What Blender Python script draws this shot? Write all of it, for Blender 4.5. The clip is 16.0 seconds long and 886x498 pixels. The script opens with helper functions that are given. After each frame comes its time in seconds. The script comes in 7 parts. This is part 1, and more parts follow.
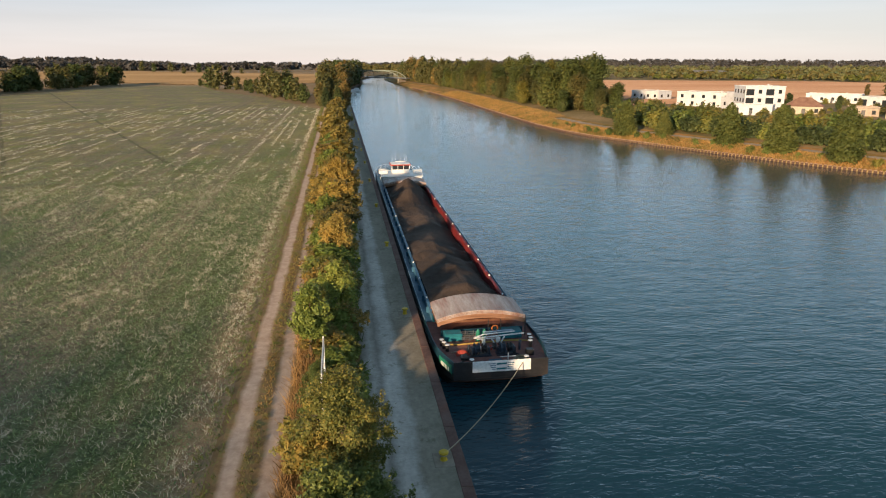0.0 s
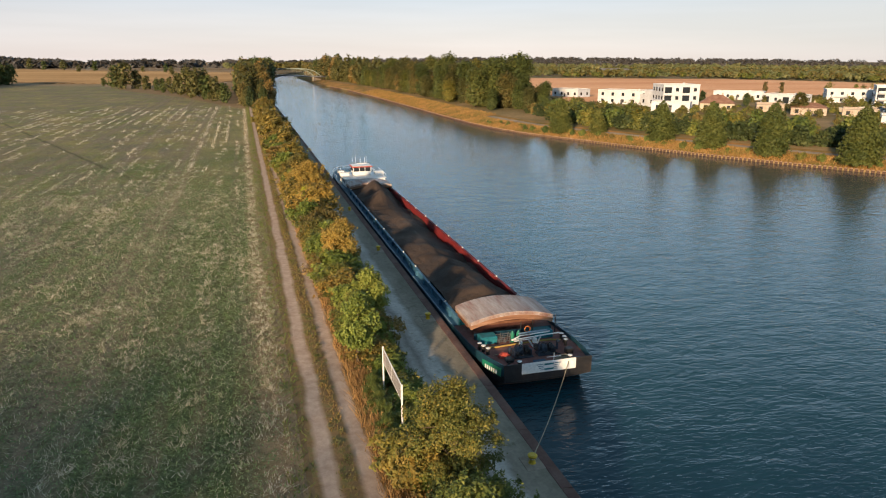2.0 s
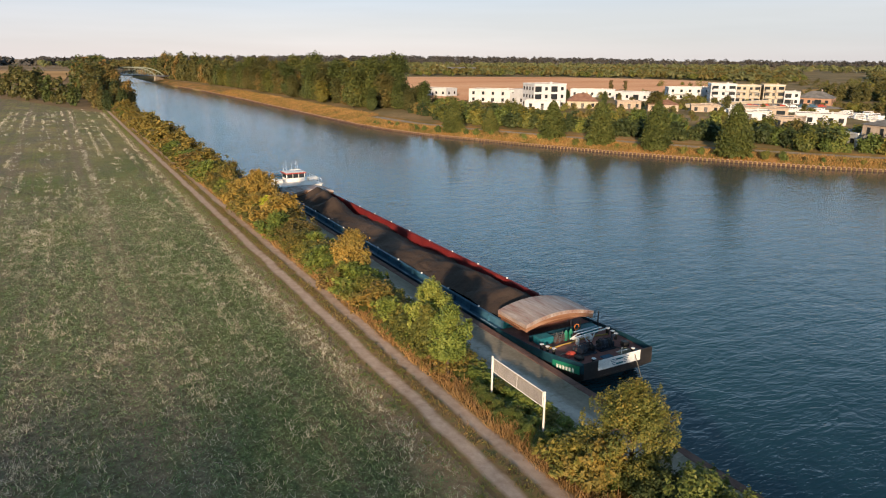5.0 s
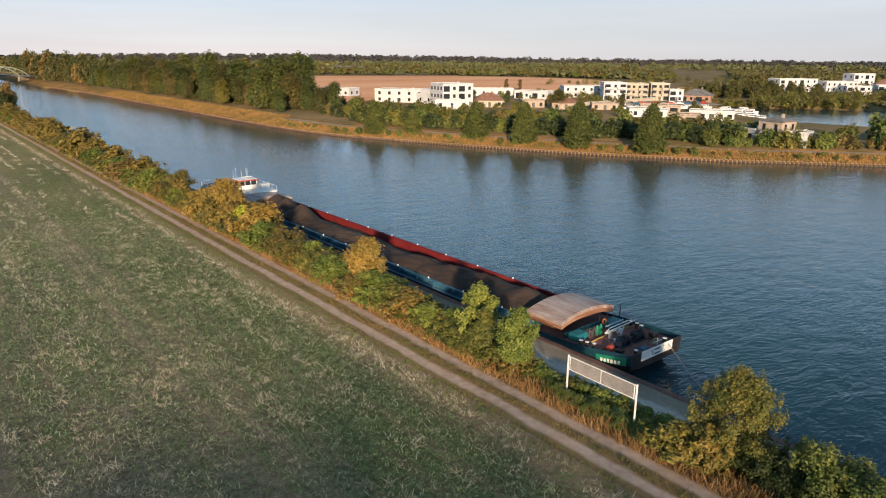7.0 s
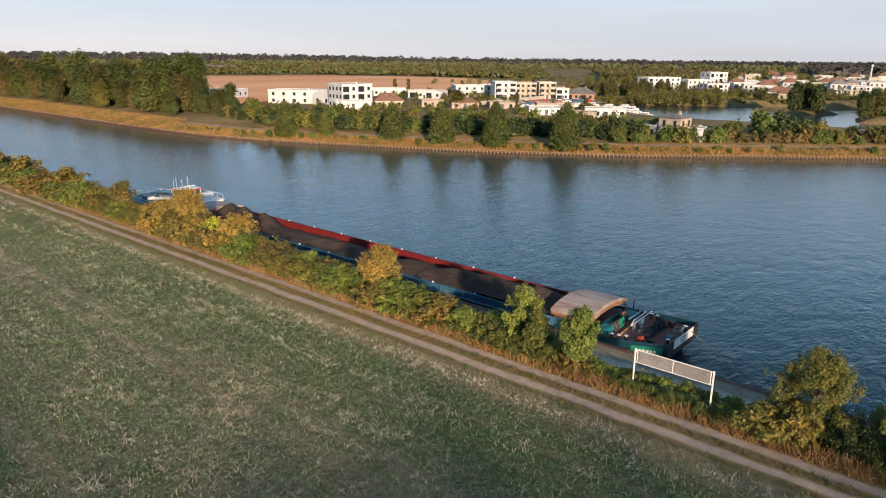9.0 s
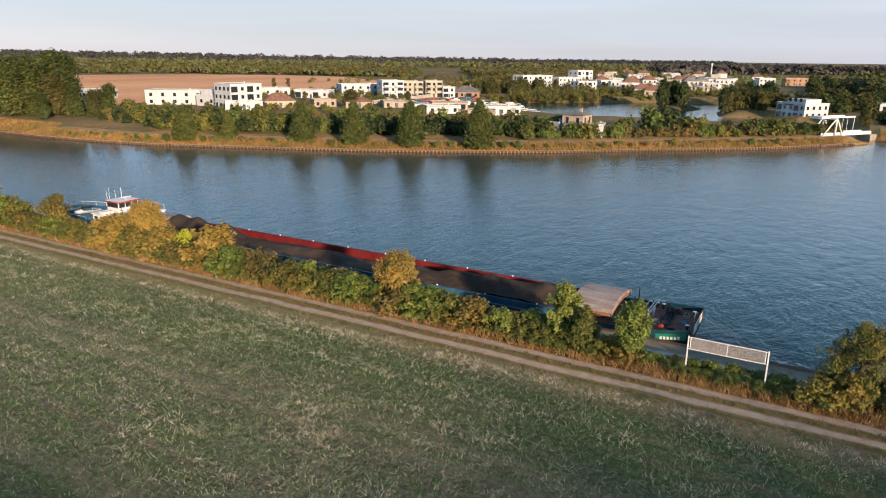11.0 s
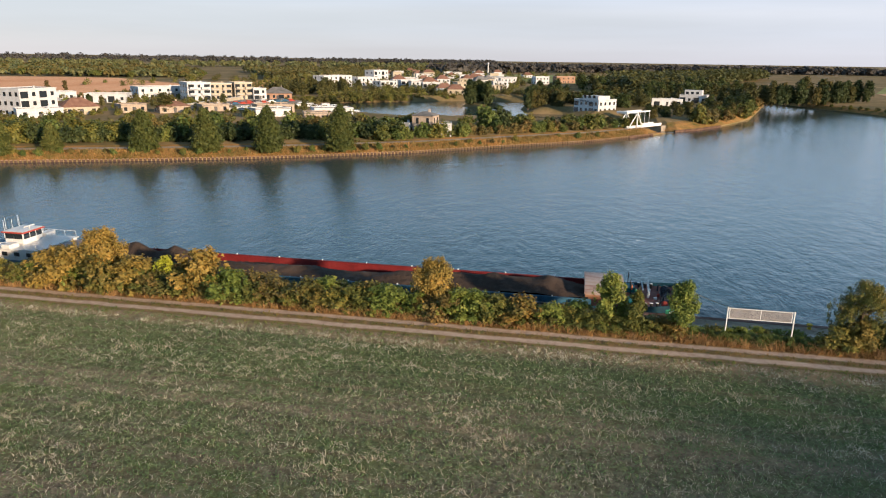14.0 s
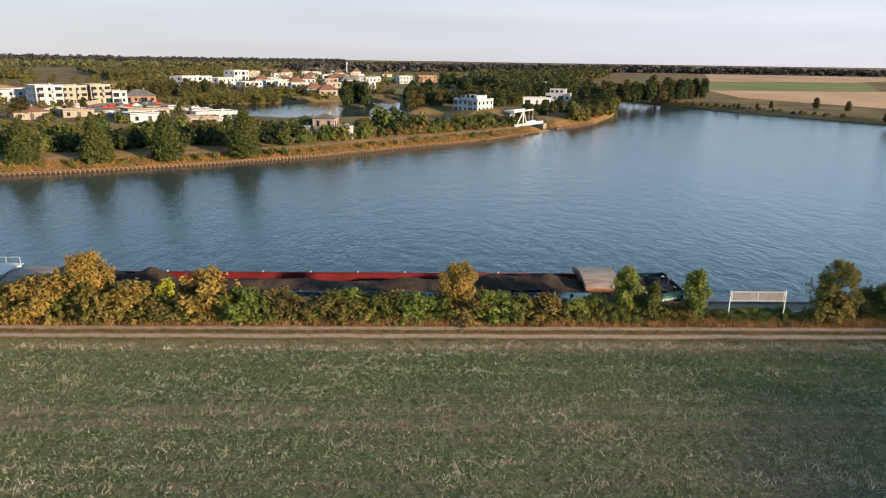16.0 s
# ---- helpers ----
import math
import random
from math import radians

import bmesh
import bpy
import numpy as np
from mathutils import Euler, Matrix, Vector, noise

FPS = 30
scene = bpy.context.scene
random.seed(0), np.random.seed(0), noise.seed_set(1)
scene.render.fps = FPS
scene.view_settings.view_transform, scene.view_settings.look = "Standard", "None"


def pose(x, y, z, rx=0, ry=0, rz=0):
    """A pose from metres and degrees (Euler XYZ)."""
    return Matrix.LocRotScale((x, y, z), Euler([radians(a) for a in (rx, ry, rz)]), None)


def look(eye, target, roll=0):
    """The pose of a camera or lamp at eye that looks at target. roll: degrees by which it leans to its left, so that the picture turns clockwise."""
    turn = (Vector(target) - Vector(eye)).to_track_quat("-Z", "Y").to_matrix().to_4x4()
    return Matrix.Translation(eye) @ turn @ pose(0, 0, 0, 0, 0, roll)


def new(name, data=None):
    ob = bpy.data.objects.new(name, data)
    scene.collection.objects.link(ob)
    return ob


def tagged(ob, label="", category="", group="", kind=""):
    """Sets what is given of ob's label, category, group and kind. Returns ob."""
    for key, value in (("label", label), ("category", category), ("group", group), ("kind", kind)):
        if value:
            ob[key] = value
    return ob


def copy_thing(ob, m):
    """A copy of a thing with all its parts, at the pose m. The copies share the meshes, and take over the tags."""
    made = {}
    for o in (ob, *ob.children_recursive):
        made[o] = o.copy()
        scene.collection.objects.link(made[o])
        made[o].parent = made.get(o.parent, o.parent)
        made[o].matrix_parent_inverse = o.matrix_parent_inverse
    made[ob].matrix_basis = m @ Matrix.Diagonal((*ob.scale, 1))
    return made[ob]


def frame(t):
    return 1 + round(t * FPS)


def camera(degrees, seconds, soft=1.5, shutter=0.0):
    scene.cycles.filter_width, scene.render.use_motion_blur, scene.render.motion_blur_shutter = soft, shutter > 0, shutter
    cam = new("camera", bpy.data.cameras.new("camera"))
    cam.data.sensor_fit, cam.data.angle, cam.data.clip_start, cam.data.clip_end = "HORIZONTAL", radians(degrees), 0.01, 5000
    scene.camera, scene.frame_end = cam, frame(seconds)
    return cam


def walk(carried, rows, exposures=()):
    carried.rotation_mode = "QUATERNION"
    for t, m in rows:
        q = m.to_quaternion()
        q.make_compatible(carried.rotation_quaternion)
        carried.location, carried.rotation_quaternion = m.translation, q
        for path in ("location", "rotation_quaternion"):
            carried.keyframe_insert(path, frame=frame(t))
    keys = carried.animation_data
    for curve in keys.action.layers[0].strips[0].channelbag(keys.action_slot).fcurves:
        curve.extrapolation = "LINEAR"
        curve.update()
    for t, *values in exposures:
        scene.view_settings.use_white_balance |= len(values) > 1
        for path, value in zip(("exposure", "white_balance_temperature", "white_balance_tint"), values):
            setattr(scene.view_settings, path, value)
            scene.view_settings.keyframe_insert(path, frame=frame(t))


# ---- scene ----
EXPOSURE = 1.0
cam = camera(65.84, 16.0, soft=1.1)
# seconds, eye x y z, turn about x, y, z in degrees
ROWS = [
    (0.0, 0.00, 0.00, 22.48, 74.66, -0.03, -8.46),
    (0.5, -2.20, 0.42, 22.55, 74.59, -0.05, -10.28),
    (1.0, -4.44, 0.89, 22.69, 74.54, -0.07, -12.13),
    (1.5, -6.74, 1.41, 22.85, 74.51, -0.09, -14.04),
    (2.0, -9.03, 2.01, 22.98, 74.49, -0.12, -15.98),
    (2.5, -11.35, 2.78, 23.07, 74.44, -0.15, -17.97),
    (3.0, -13.71, 3.67, 23.16, 74.42, -0.19, -20.02),
    (3.5, -16.15, 4.65, 23.24, 74.41, -0.24, -22.16),
    (4.0, -18.69, 5.74, 23.38, 74.41, -0.27, -24.41),
    (6.5, -32.20, 12.21, 24.45, 74.30, -0.40, -36.20),
    (7.0, -34.80, 14.04, 24.63, 74.28, -0.41, -38.73),
    (7.5, -37.32, 16.05, 24.78, 74.26, -0.42, -41.34),
    (8.0, -39.77, 18.23, 24.92, 74.27, -0.43, -43.96),
    (8.5, -42.14, 20.58, 25.05, 74.27, -0.46, -46.63),
    (9.0, -44.38, 23.13, 25.09, 74.27, -0.50, -49.36),
    (11.5, -54.10, 37.80, 25.52, 74.23, -0.69, -63.56),
    (12.0, -56.02, 41.16, 25.67, 74.25, -0.74, -66.62),
    (12.5, -57.83, 44.75, 25.78, 74.27, -0.77, -69.80),
    (13.0, -59.44, 48.47, 25.91, 74.29, -0.78, -72.97),
    (13.5, -60.84, 52.23, 26.08, 74.32, -0.79, -76.09),
    (14.0, -62.02, 56.05, 26.23, 74.34, -0.80, -79.19),
    (14.5, -62.91, 60.00, 26.43, 74.34, -0.80, -82.31),
    (15.0, -63.54, 64.01, 26.65, 74.37, -0.82, -85.42),
    (15.5, -63.91, 68.02, 26.82, 74.39, -0.84, -88.53),
    (16.0, -64.16, 72.00, 26.92, 74.41, -0.85, -91.61),
]
walk(cam, [(t, pose(x, y, z, rx, ry, rz)) for t, x, y, z, rx, ry, rz in ROWS], exposures=[(0.0, EXPOSURE + 0.1, 6850, 10), (7.0, EXPOSURE + 0.01, 6260, 10), (10.0, EXPOSURE + 0.01, 6040, 10), (16.0, EXPOSURE + 0.05, 6260, 10)])

# ---- light: low evening sun behind the field, clear pale sky ----
SUN_AZ, SUN_EL = math.atan2(-0.80, -0.60), radians(12.5)
TO_SUN = Vector((math.cos(SUN_AZ) * math.cos(SUN_EL), math.sin(SUN_AZ) * math.cos(SUN_EL), math.sin(SUN_EL)))
sun_data = bpy.data.lights.new("sun", "SUN")
sun_data.energy, sun_data.angle, sun_data.color = 4.4, radians(2.0), (1.0, 0.725, 0.465)
sun = new("sun", sun_data)
sun.matrix_world = look((0, 0, 60), Vector((0, 0, 60)) - TO_SUN)

world = bpy.data.worlds.new("sky")
scene.world = world
world.use_nodes = True
wn = world.node_tree
wn.nodes.clear()
w_out = wn.nodes.new("ShaderNodeOutputWorld")
w_bg = wn.nodes.new("ShaderNodeBackground")
w_sky = wn.nodes.new("ShaderNodeTexSky")
w_sky.sky_type = "NISHITA"
w_sky.sun_disc = False
w_sky.sun_elevation = SUN_EL
w_sky.sun_rotation = math.atan2(TO_SUN.x, TO_SUN.y)
w_sky.air_density, w_sky.dust_density, w_sky.ozone_density = 1.0, 0.15, 2.0
# evening haze: pale and slightly pink near the horizon, an added blue band above it, dark higher up
w_tc = wn.nodes.new("ShaderNodeTexCoord")
w_sep = wn.nodes.new("ShaderNodeSeparateXYZ")


def sky_ramp(stops):
    r = wn.nodes.new("ShaderNodeValToRGB")
    el = r.color_ramp.elements
    while len(el) < len(stops):
        el.new(0.5)
    for e, (p, c) in zip(el, stops):
        e.position, e.color = p, (*c, 1)
    wn.links.new(w_sep.outputs["Z"], r.inputs[0])
    return r.outputs[0]


wn.links.new(w_tc.outputs["Generated"], w_sep.inputs[0])
# blue band from 0.1 to 0.3, unseen, added to brighten the water's reflections
north = sky_ramp([(0.0, (0.34, 0.315, 0.34)), (0.05, (0.305, 0.30, 0.335)), (0.088, (0.265, 0.29, 0.345)), (0.105, (0.36, 0.52, 0.72)), (0.2, (0.41, 0.66, 0.90)), (0.28, (0.25, 0.45, 0.62)), (0.39, (0.062, 0.098, 0.135))])
# opposite the sun the haze reaches higher and the added band is paler
east = sky_ramp([(0.0, (0.262, 0.262, 0.30)), (0.035, (0.262, 0.265, 0.305)), (0.06, (0.295, 0.29, 0.318)), (0.088, (0.28, 0.29, 0.335)), (0.108, (0.36, 0.44, 0.53)), (0.2, (0.34, 0.47, 0.60)), (0.28, (0.18, 0.30, 0.41)), (0.37, (0.055, 0.09, 0.125))])
w_turn = wn.nodes.new("ShaderNodeMapRange")
w_turn.interpolation_type = "SMOOTHSTEP"
w_turn.inputs["From Min"].default_value, w_turn.inputs["From Max"].default_value = 0.35, 0.98
wn.links.new(w_sep.outputs["X"], w_turn.inputs["Value"])
w_mix = wn.nodes.new("ShaderNodeMix")
w_mix.data_type = "RGBA"
wn.links.new(w_turn.outputs[0], w_mix.inputs["Factor"])
wn.links.new(north, w_mix.inputs["A"])
wn.links.new(east, w_mix.inputs["B"])
w_bg.inputs["Strength"].default_value = 0.013
# thin veils of cloud
w_map = wn.nodes.new("ShaderNodeMapping")
w_map.inputs["Scale"].default_value = (1.0, 1.0, 14.0)
w_noise = wn.nodes.new("ShaderNodeTexNoise")
w_noise.inputs["Scale"].default_value, w_noise.inputs["Detail"].default_value = 2.2, 4.0
w_veil = wn.nodes.new("ShaderNodeMapRange")
w_veil.inputs["From Min"].default_value, w_veil.inputs["From Max"].default_value = 0.35, 0.65
w_veil.inputs["To Min"].default_value, w_veil.inputs["To Max"].default_value = 0.93, 1.03
wn.links.new(w_tc.outputs["Generated"], w_map.inputs[0])
wn.links.new(w_map.outputs[0], w_noise.inputs["Vector"])
wn.links.new(w_noise.outputs["Fac"], w_veil.inputs["Value"])
w_haze = wn.nodes.new("ShaderNodeBackground")
# the haze brightens towards the sun's side of the sky
w_south = wn.nodes.new("ShaderNodeMapRange")
w_south.interpolation_type = "SMOOTHSTEP"
w_south.inputs["From Min"].default_value, w_south.inputs["From Max"].default_value = 0.25, -0.5
w_south.inputs["To Min"].default_value, w_south.inputs["To Max"].default_value = 0.97, 1.2
wn.links.new(w_sep.outputs["Y"], w_south.inputs["Value"])
w_gain = wn.nodes.new("ShaderNodeMath")
w_gain.operation = "MULTIPLY"
wn.links.new(w_veil.outputs[0], w_gain.inputs[0])
wn.links.new(w_south.outputs[0], w_gain.inputs[1])
wn.links.new(w_gain.outputs[0], w_haze.inputs["Strength"])
w_add = wn.nodes.new("ShaderNodeAddShader")
wn.links.new(w_sky.outputs[0], w_bg.inputs[0])
wn.links.new(w_mix.outputs["Result"], w_haze.inputs[0])
wn.links.new(w_bg.outputs[0], w_add.inputs[0])
wn.links.new(w_haze.outputs[0], w_add.inputs[1])
wn.links.new(w_add.outputs[0], w_out.inputs[0])

# ---- materials ----
def node(nt, kind, **values):
    n = nt.nodes.new(kind)
    for key, value in values.items():
        n.inputs[key].default_value = value
    return n


def base_mat(name, rough=0.8, metal=0.0, spec=0.3):
    m = bpy.data.materials.new(name)
    m.use_nodes = True
    nt = m.node_tree
    b = nt.nodes["Principled BSDF"]
    b.inputs["Roughness"].default_value = rough
    b.inputs["Metallic"].default_value = metal
    b.inputs["Specular IOR Level"].default_value = spec
    return m, nt, b


def ramp(nt, fac, stops):
    r = nt.nodes.new("ShaderNodeValToRGB")
    el = r.color_ramp.elements
    while len(el) < len(stops):
        el.new(0.5)
    for e, (p, c) in zip(el, stops):
        e.position, e.color = p, (*c, 1)
    nt.links.new(fac, r.inputs[0])
    return r.outputs[0]


def noise_tex(nt, scale, detail=5.0, rough=0.6, stretch=(1, 1, 1), coords="Object", distort=0.0):
    tc = nt.nodes.new("ShaderNodeTexCoord")
    mp = nt.nodes.new("ShaderNodeMapping")
    mp.inputs["Scale"].default_value = stretch
    nt.links.new(tc.outputs[coords], mp.inputs[0])
    n = node(nt, "ShaderNodeTexNoise", Scale=scale, Detail=detail, Roughness=rough, Distortion=distort)
    nt.links.new(mp.outputs[0], n.inputs["Vector"])
    return n.outputs["Fac"]


def mix(nt, fac, a, b, mode="MIX"):
    n = nt.nodes.new("ShaderNodeMix")
    n.data_type, n.blend_type = "RGBA", mode
    for sock, value in ((n.inputs["Factor"], fac), (n.inputs["A"], a), (n.inputs["B"], b)):
        if isinstance(value, (int, float)):
            sock.default_value = value
        elif isinstance(value, tuple):
            sock.default_value = (*value, 1)
        else:
            nt.links.new(value, sock)
    return n.outputs["Result"]


def bump(nt, b, height, strength=0.4, distance=0.05):
    n = node(nt, "ShaderNodeBump", Strength=strength, Distance=distance)
    nt.links.new(height, n.inputs["Height"])
    nt.links.new(n.outputs[0], b.inputs["Normal"])


def surface(name, dark, mid, light, scale=0.3, fine=4.0, rough=0.85, metal=0.0, spec=0.25, bumps=0.3, dist=0.03, stretch=(1, 1, 1), vary=0.0):
    """A weathered surface: large stains and fine grain between three colours."""
    m, nt, b = base_mat(name, rough, metal, spec)
    big = ramp(nt, noise_tex(nt, scale, 6, 0.6, stretch), [(0.3, dark), (0.5, mid), (0.7, light)])
    grain = noise_tex(nt, fine, 6, 0.65, stretch)
    g = ramp(nt, grain, [(0.25, (0.62, 0.62, 0.62)), (0.75, (1.0, 1.0, 1.0))])
    col = mix(nt, 1.0, big, g, "MULTIPLY")
    if vary:
        info = nt.nodes.new("ShaderNodeObjectInfo")
        col = mix(nt, vary, col, ramp(nt, info.outputs["Random"], [(0.0, (0.5, 0.5, 0.5)), (1.0, (1, 1, 1))]), "MULTIPLY")
    nt.links.new(col, b.inputs["Base Color"])
    bump(nt, b, grain, bumps, dist)
    return m


def leaf_mat(name, a, b_, c, d, thin=0.16, patch=0.55):
    """Leaves: each leaf takes its colour from its own island, each plant leans a little."""
    m, nt, b = base_mat(name, 0.6, 0, 0.25)
    geo = nt.nodes.new("ShaderNodeNewGeometry")
    info = nt.nodes.new("ShaderNodeObjectInfo")
    big = noise_tex(nt, patch, 3, 0.6)
    s = node(nt, "ShaderNodeMath")
    s.operation = "MULTIPLY_ADD"
    nt.links.new(geo.outputs["Random Per Island"], s.inputs[0])
    s.inputs[1].default_value = 0.34
    nt.links.new(big, s.inputs[2])
    t = node(nt, "ShaderNodeMath")
    t.operation = "MULTIPLY_ADD"
    nt.links.new(info.outputs["Random"], t.inputs[0])
    t.inputs[1].default_value = 0.35
    nt.links.new(s.outputs[0], t.inputs[2])
    u = node(nt, "ShaderNodeMath")
    u.operation = "SUBTRACT"
    nt.links.new(t.outputs[0], u.inputs[0])
    u.inputs[1].default_value = 0.32
    col = ramp(nt, u.outputs[0], [(0.1, a), (0.4, b_), (0.65, c), (0.9, d)])
    nt.links.new(col, b.inputs["Base Color"])
    tr = nt.nodes.new("ShaderNodeBsdfTranslucent")
    nt.links.new(col, tr.inputs["Color"])
    mx = node(nt, "ShaderNodeMixShader", Fac=thin)
    nt.links.new(b.outputs[0], mx.inputs[1])
    nt.links.new(tr.outputs[0], mx.inputs[2])
    nt.links.new(mx.outputs[0], nt.nodes["Material Output"].inputs[0])
    return m


def plain(name, colour, rough=0.5, metal=0.0, spec=0.4, grain=6.0, depth=0.25):
    d = tuple(max(0.0, v * (1 - depth)) for v in colour)
    return surface(name, d, colour, colour, 0.8, grain, rough, metal, spec, 0.15, 0.01)


def field_material():
    m, nt, b = base_mat("field_crop", 0.95, 0, 0.1)
    tc = nt.nodes.new("ShaderNodeTexCoord")
    sep = nt.nodes.new("ShaderNodeSeparateXYZ")
    nt.links.new(tc.outputs["Object"], sep.inputs[0])

    def span(value, lo, hi):
        r = nt.nodes.new("ShaderNodeMapRange")
        r.interpolation_type = "SMOOTHSTEP"
        r.inputs["From Min"].default_value, r.inputs["From Max"].default_value = lo, hi
        nt.links.new(value, r.inputs["Value"])
        return r.outputs[0]

    def shifted(axis, amount, scale):
        w = nt.nodes.new("ShaderNodeMath")
        w.operation = "MULTIPLY_ADD"
        nt.links.new(noise_tex(nt, scale, 5, 0.65), w.inputs[0])
        w.inputs[1].default_value = amount
        nt.links.new(sep.outputs[axis], w.inputs[2])
        return w.outputs[0]

    patches = noise_tex(nt, 0.05, 5, 0.6)
    fine = noise_tex(nt, 2.6, 8, 0.78)
    green = ramp(nt, patches, [(0.30, (0.086, 0.144, 0.054)), (0.5, (0.126, 0.182, 0.068)), (0.7, (0.185, 0.222, 0.094))])
    # the far half: tan patches, painted brighter and yellower for low sun on the blades
    green = mix(nt, span(shifted("Y", 40.0, 0.03), 70, 230), green, ramp(nt, patches, [(0.35, (0.235, 0.26, 0.085)), (0.65, (0.46, 0.375, 0.165))]))
    # long faint strips where the drill ran, and wandering patches of bare straw
    strips = noise_tex(nt, 0.85, 2, 0.55, (1.0, 0.012, 1))
    k = ramp(nt, strips, [(0.50, (0, 0, 0)), (0.64, (0.8, 0.8, 0.8))])
    k = mix(nt, 1.0, k, ramp(nt, noise_tex(nt, 0.7, 6, 0.7, (1.0, 0.4, 1)), [(0.36, (0.25, 0.25, 0.25)), (0.6, (1, 1, 1))]), "MULTIPLY")
    col = mix(nt, k, green, (0.25, 0.20, 0.12))
    k2 = ramp(nt, noise_tex(nt, 0.16, 7, 0.72, (1, 0.45, 1), "Object", 0.6), [(0.40, (0, 0, 0)), (0.60, (0.76, 0.76, 0.76))])
    k2 = mix(nt, 1.0, k2, mix(nt, span(sep.outputs["X"], -30, -14), (1, 1, 1), (0.45, 0.45, 0.45)), "MULTIPLY")
    col = mix(nt, k2, col, ramp(nt, fine, [(0.35, (0.17, 0.137, 0.112)), (0.7, (0.36, 0.295, 0.235))]))
    # bare tan wheel marks of the drill
    for mark in (-20.0, -21.9, -33.2, -46.0, -56.0):
        near = span(shifted("X", 1.2, 0.4), mark - 0.5, mark + 0.6)
        far = span(shifted("X", 1.2, 0.4), mark + 2.0, mark + 0.9)
        band = mix(nt, 1.0, near, far, "MULTIPLY")
        band = mix(nt, 1.0, band, ramp(nt, noise_tex(nt, 0.5, 5, 0.7), [(0.3, (0.25, 0.25, 0.25)), (0.65, (0.85, 0.85, 0.85))]), "MULTIPLY")
        col = mix(nt, band, col, (0.34, 0.265, 0.19))
    # two dark tramlines crossing the far half at a slant
    for slant in (-26.2, 4.6):
        c = nt.nodes.new("ShaderNodeMath")
        c.operation = "MULTIPLY_ADD"
        nt.links.new(sep.outputs["Y"], c.inputs[0])
        c.inputs[1].default_value = 0.44
        nt.links.new(shifted("X", 1.6, 0.3), c.inputs[2])
        near = span(c.outputs[0], 25.0 + slant - 0.5, 25.0 + slant)
        far = span(c.outputs[0], 25.0 + slant + 0.9, 25.0 + slant + 0.4)
        line = mix(nt, 1.0, near, far, "MULTIPLY")
        line = mix(nt, 1.0, line, span(sep.outputs["Y"], 110, 145), "MULTIPLY")
        col = mix(nt, mix(nt, 1.0, line, (0.55, 0.55, 0.55), "MULTIPLY"), col, (0.09, 0.085, 0.045))
    # single seedlings: small pale leaves on the darker soil
    vor = node(nt, "ShaderNodeTexVoronoi", Scale=4.6, Randomness=1.0)
    nt.links.new(tc.outputs["Object"], vor.inputs["Vector"])
    dots = ramp(nt, vor.outputs["Distance"], [(0.20, (0.85, 0.85, 0.85)), (0.42, (0, 0, 0))])
    dots = mix(nt, 1.0, dots, ramp(nt, noise_tex(nt, 0.9, 5, 0.65), [(0.36, (0.1, 0.1, 0.1)), (0.62, (1, 1, 1))]), "MULTIPLY")
    dots = mix(nt, 1.0, dots, vor.outputs["Color"], "MULTIPLY")
    col = mix(nt, dots, mix(nt, 1.0, col, (0.80, 0.80, 0.80), "MULTIPLY"), (0.30, 0.39, 0.20))
    # closely drilled rows
    wave = node(nt, "ShaderNodeTexWave", Scale=0.7, Distortion=2.0, Detail=3.0)
    nt.links.new(tc.outputs["Object"], wave.inputs["Vector"])
    col = mix(nt, 0.15, col, ramp(nt, wave.outputs["Fac"], [(0.1, (0.72, 0.72, 0.72)), (0.8, (1.08, 1.08, 1.08))]), "MULTIPLY")
    col = mix(nt, 1.0, col, ramp(nt, fine, [(0.3, (0.38, 0.38, 0.38)), (0.7, (1.2, 1.2, 1.2))]), "MULTIPLY")
    # a bare tan headland beside the track, with a ragged edge
    edge = nt.nodes.new("ShaderNodeMapRange")
    edge.inputs["From Min"].default_value, edge.inputs["From Max"].default_value = -8.6, -6.6
    nt.links.new(shifted("X", 3.0, 0.5), edge.inputs["Value"])
    tan = ramp(nt, fine, [(0.3, (0.17, 0.12, 0.075)), (0.7, (0.37, 0.275, 0.18))])
    col = mix(nt, edge.outputs[0], col, tan)
    nt.links.new(col, b.inputs["Base Color"])
    bump(nt, b, fine, 0.9, 0.12)
    return m


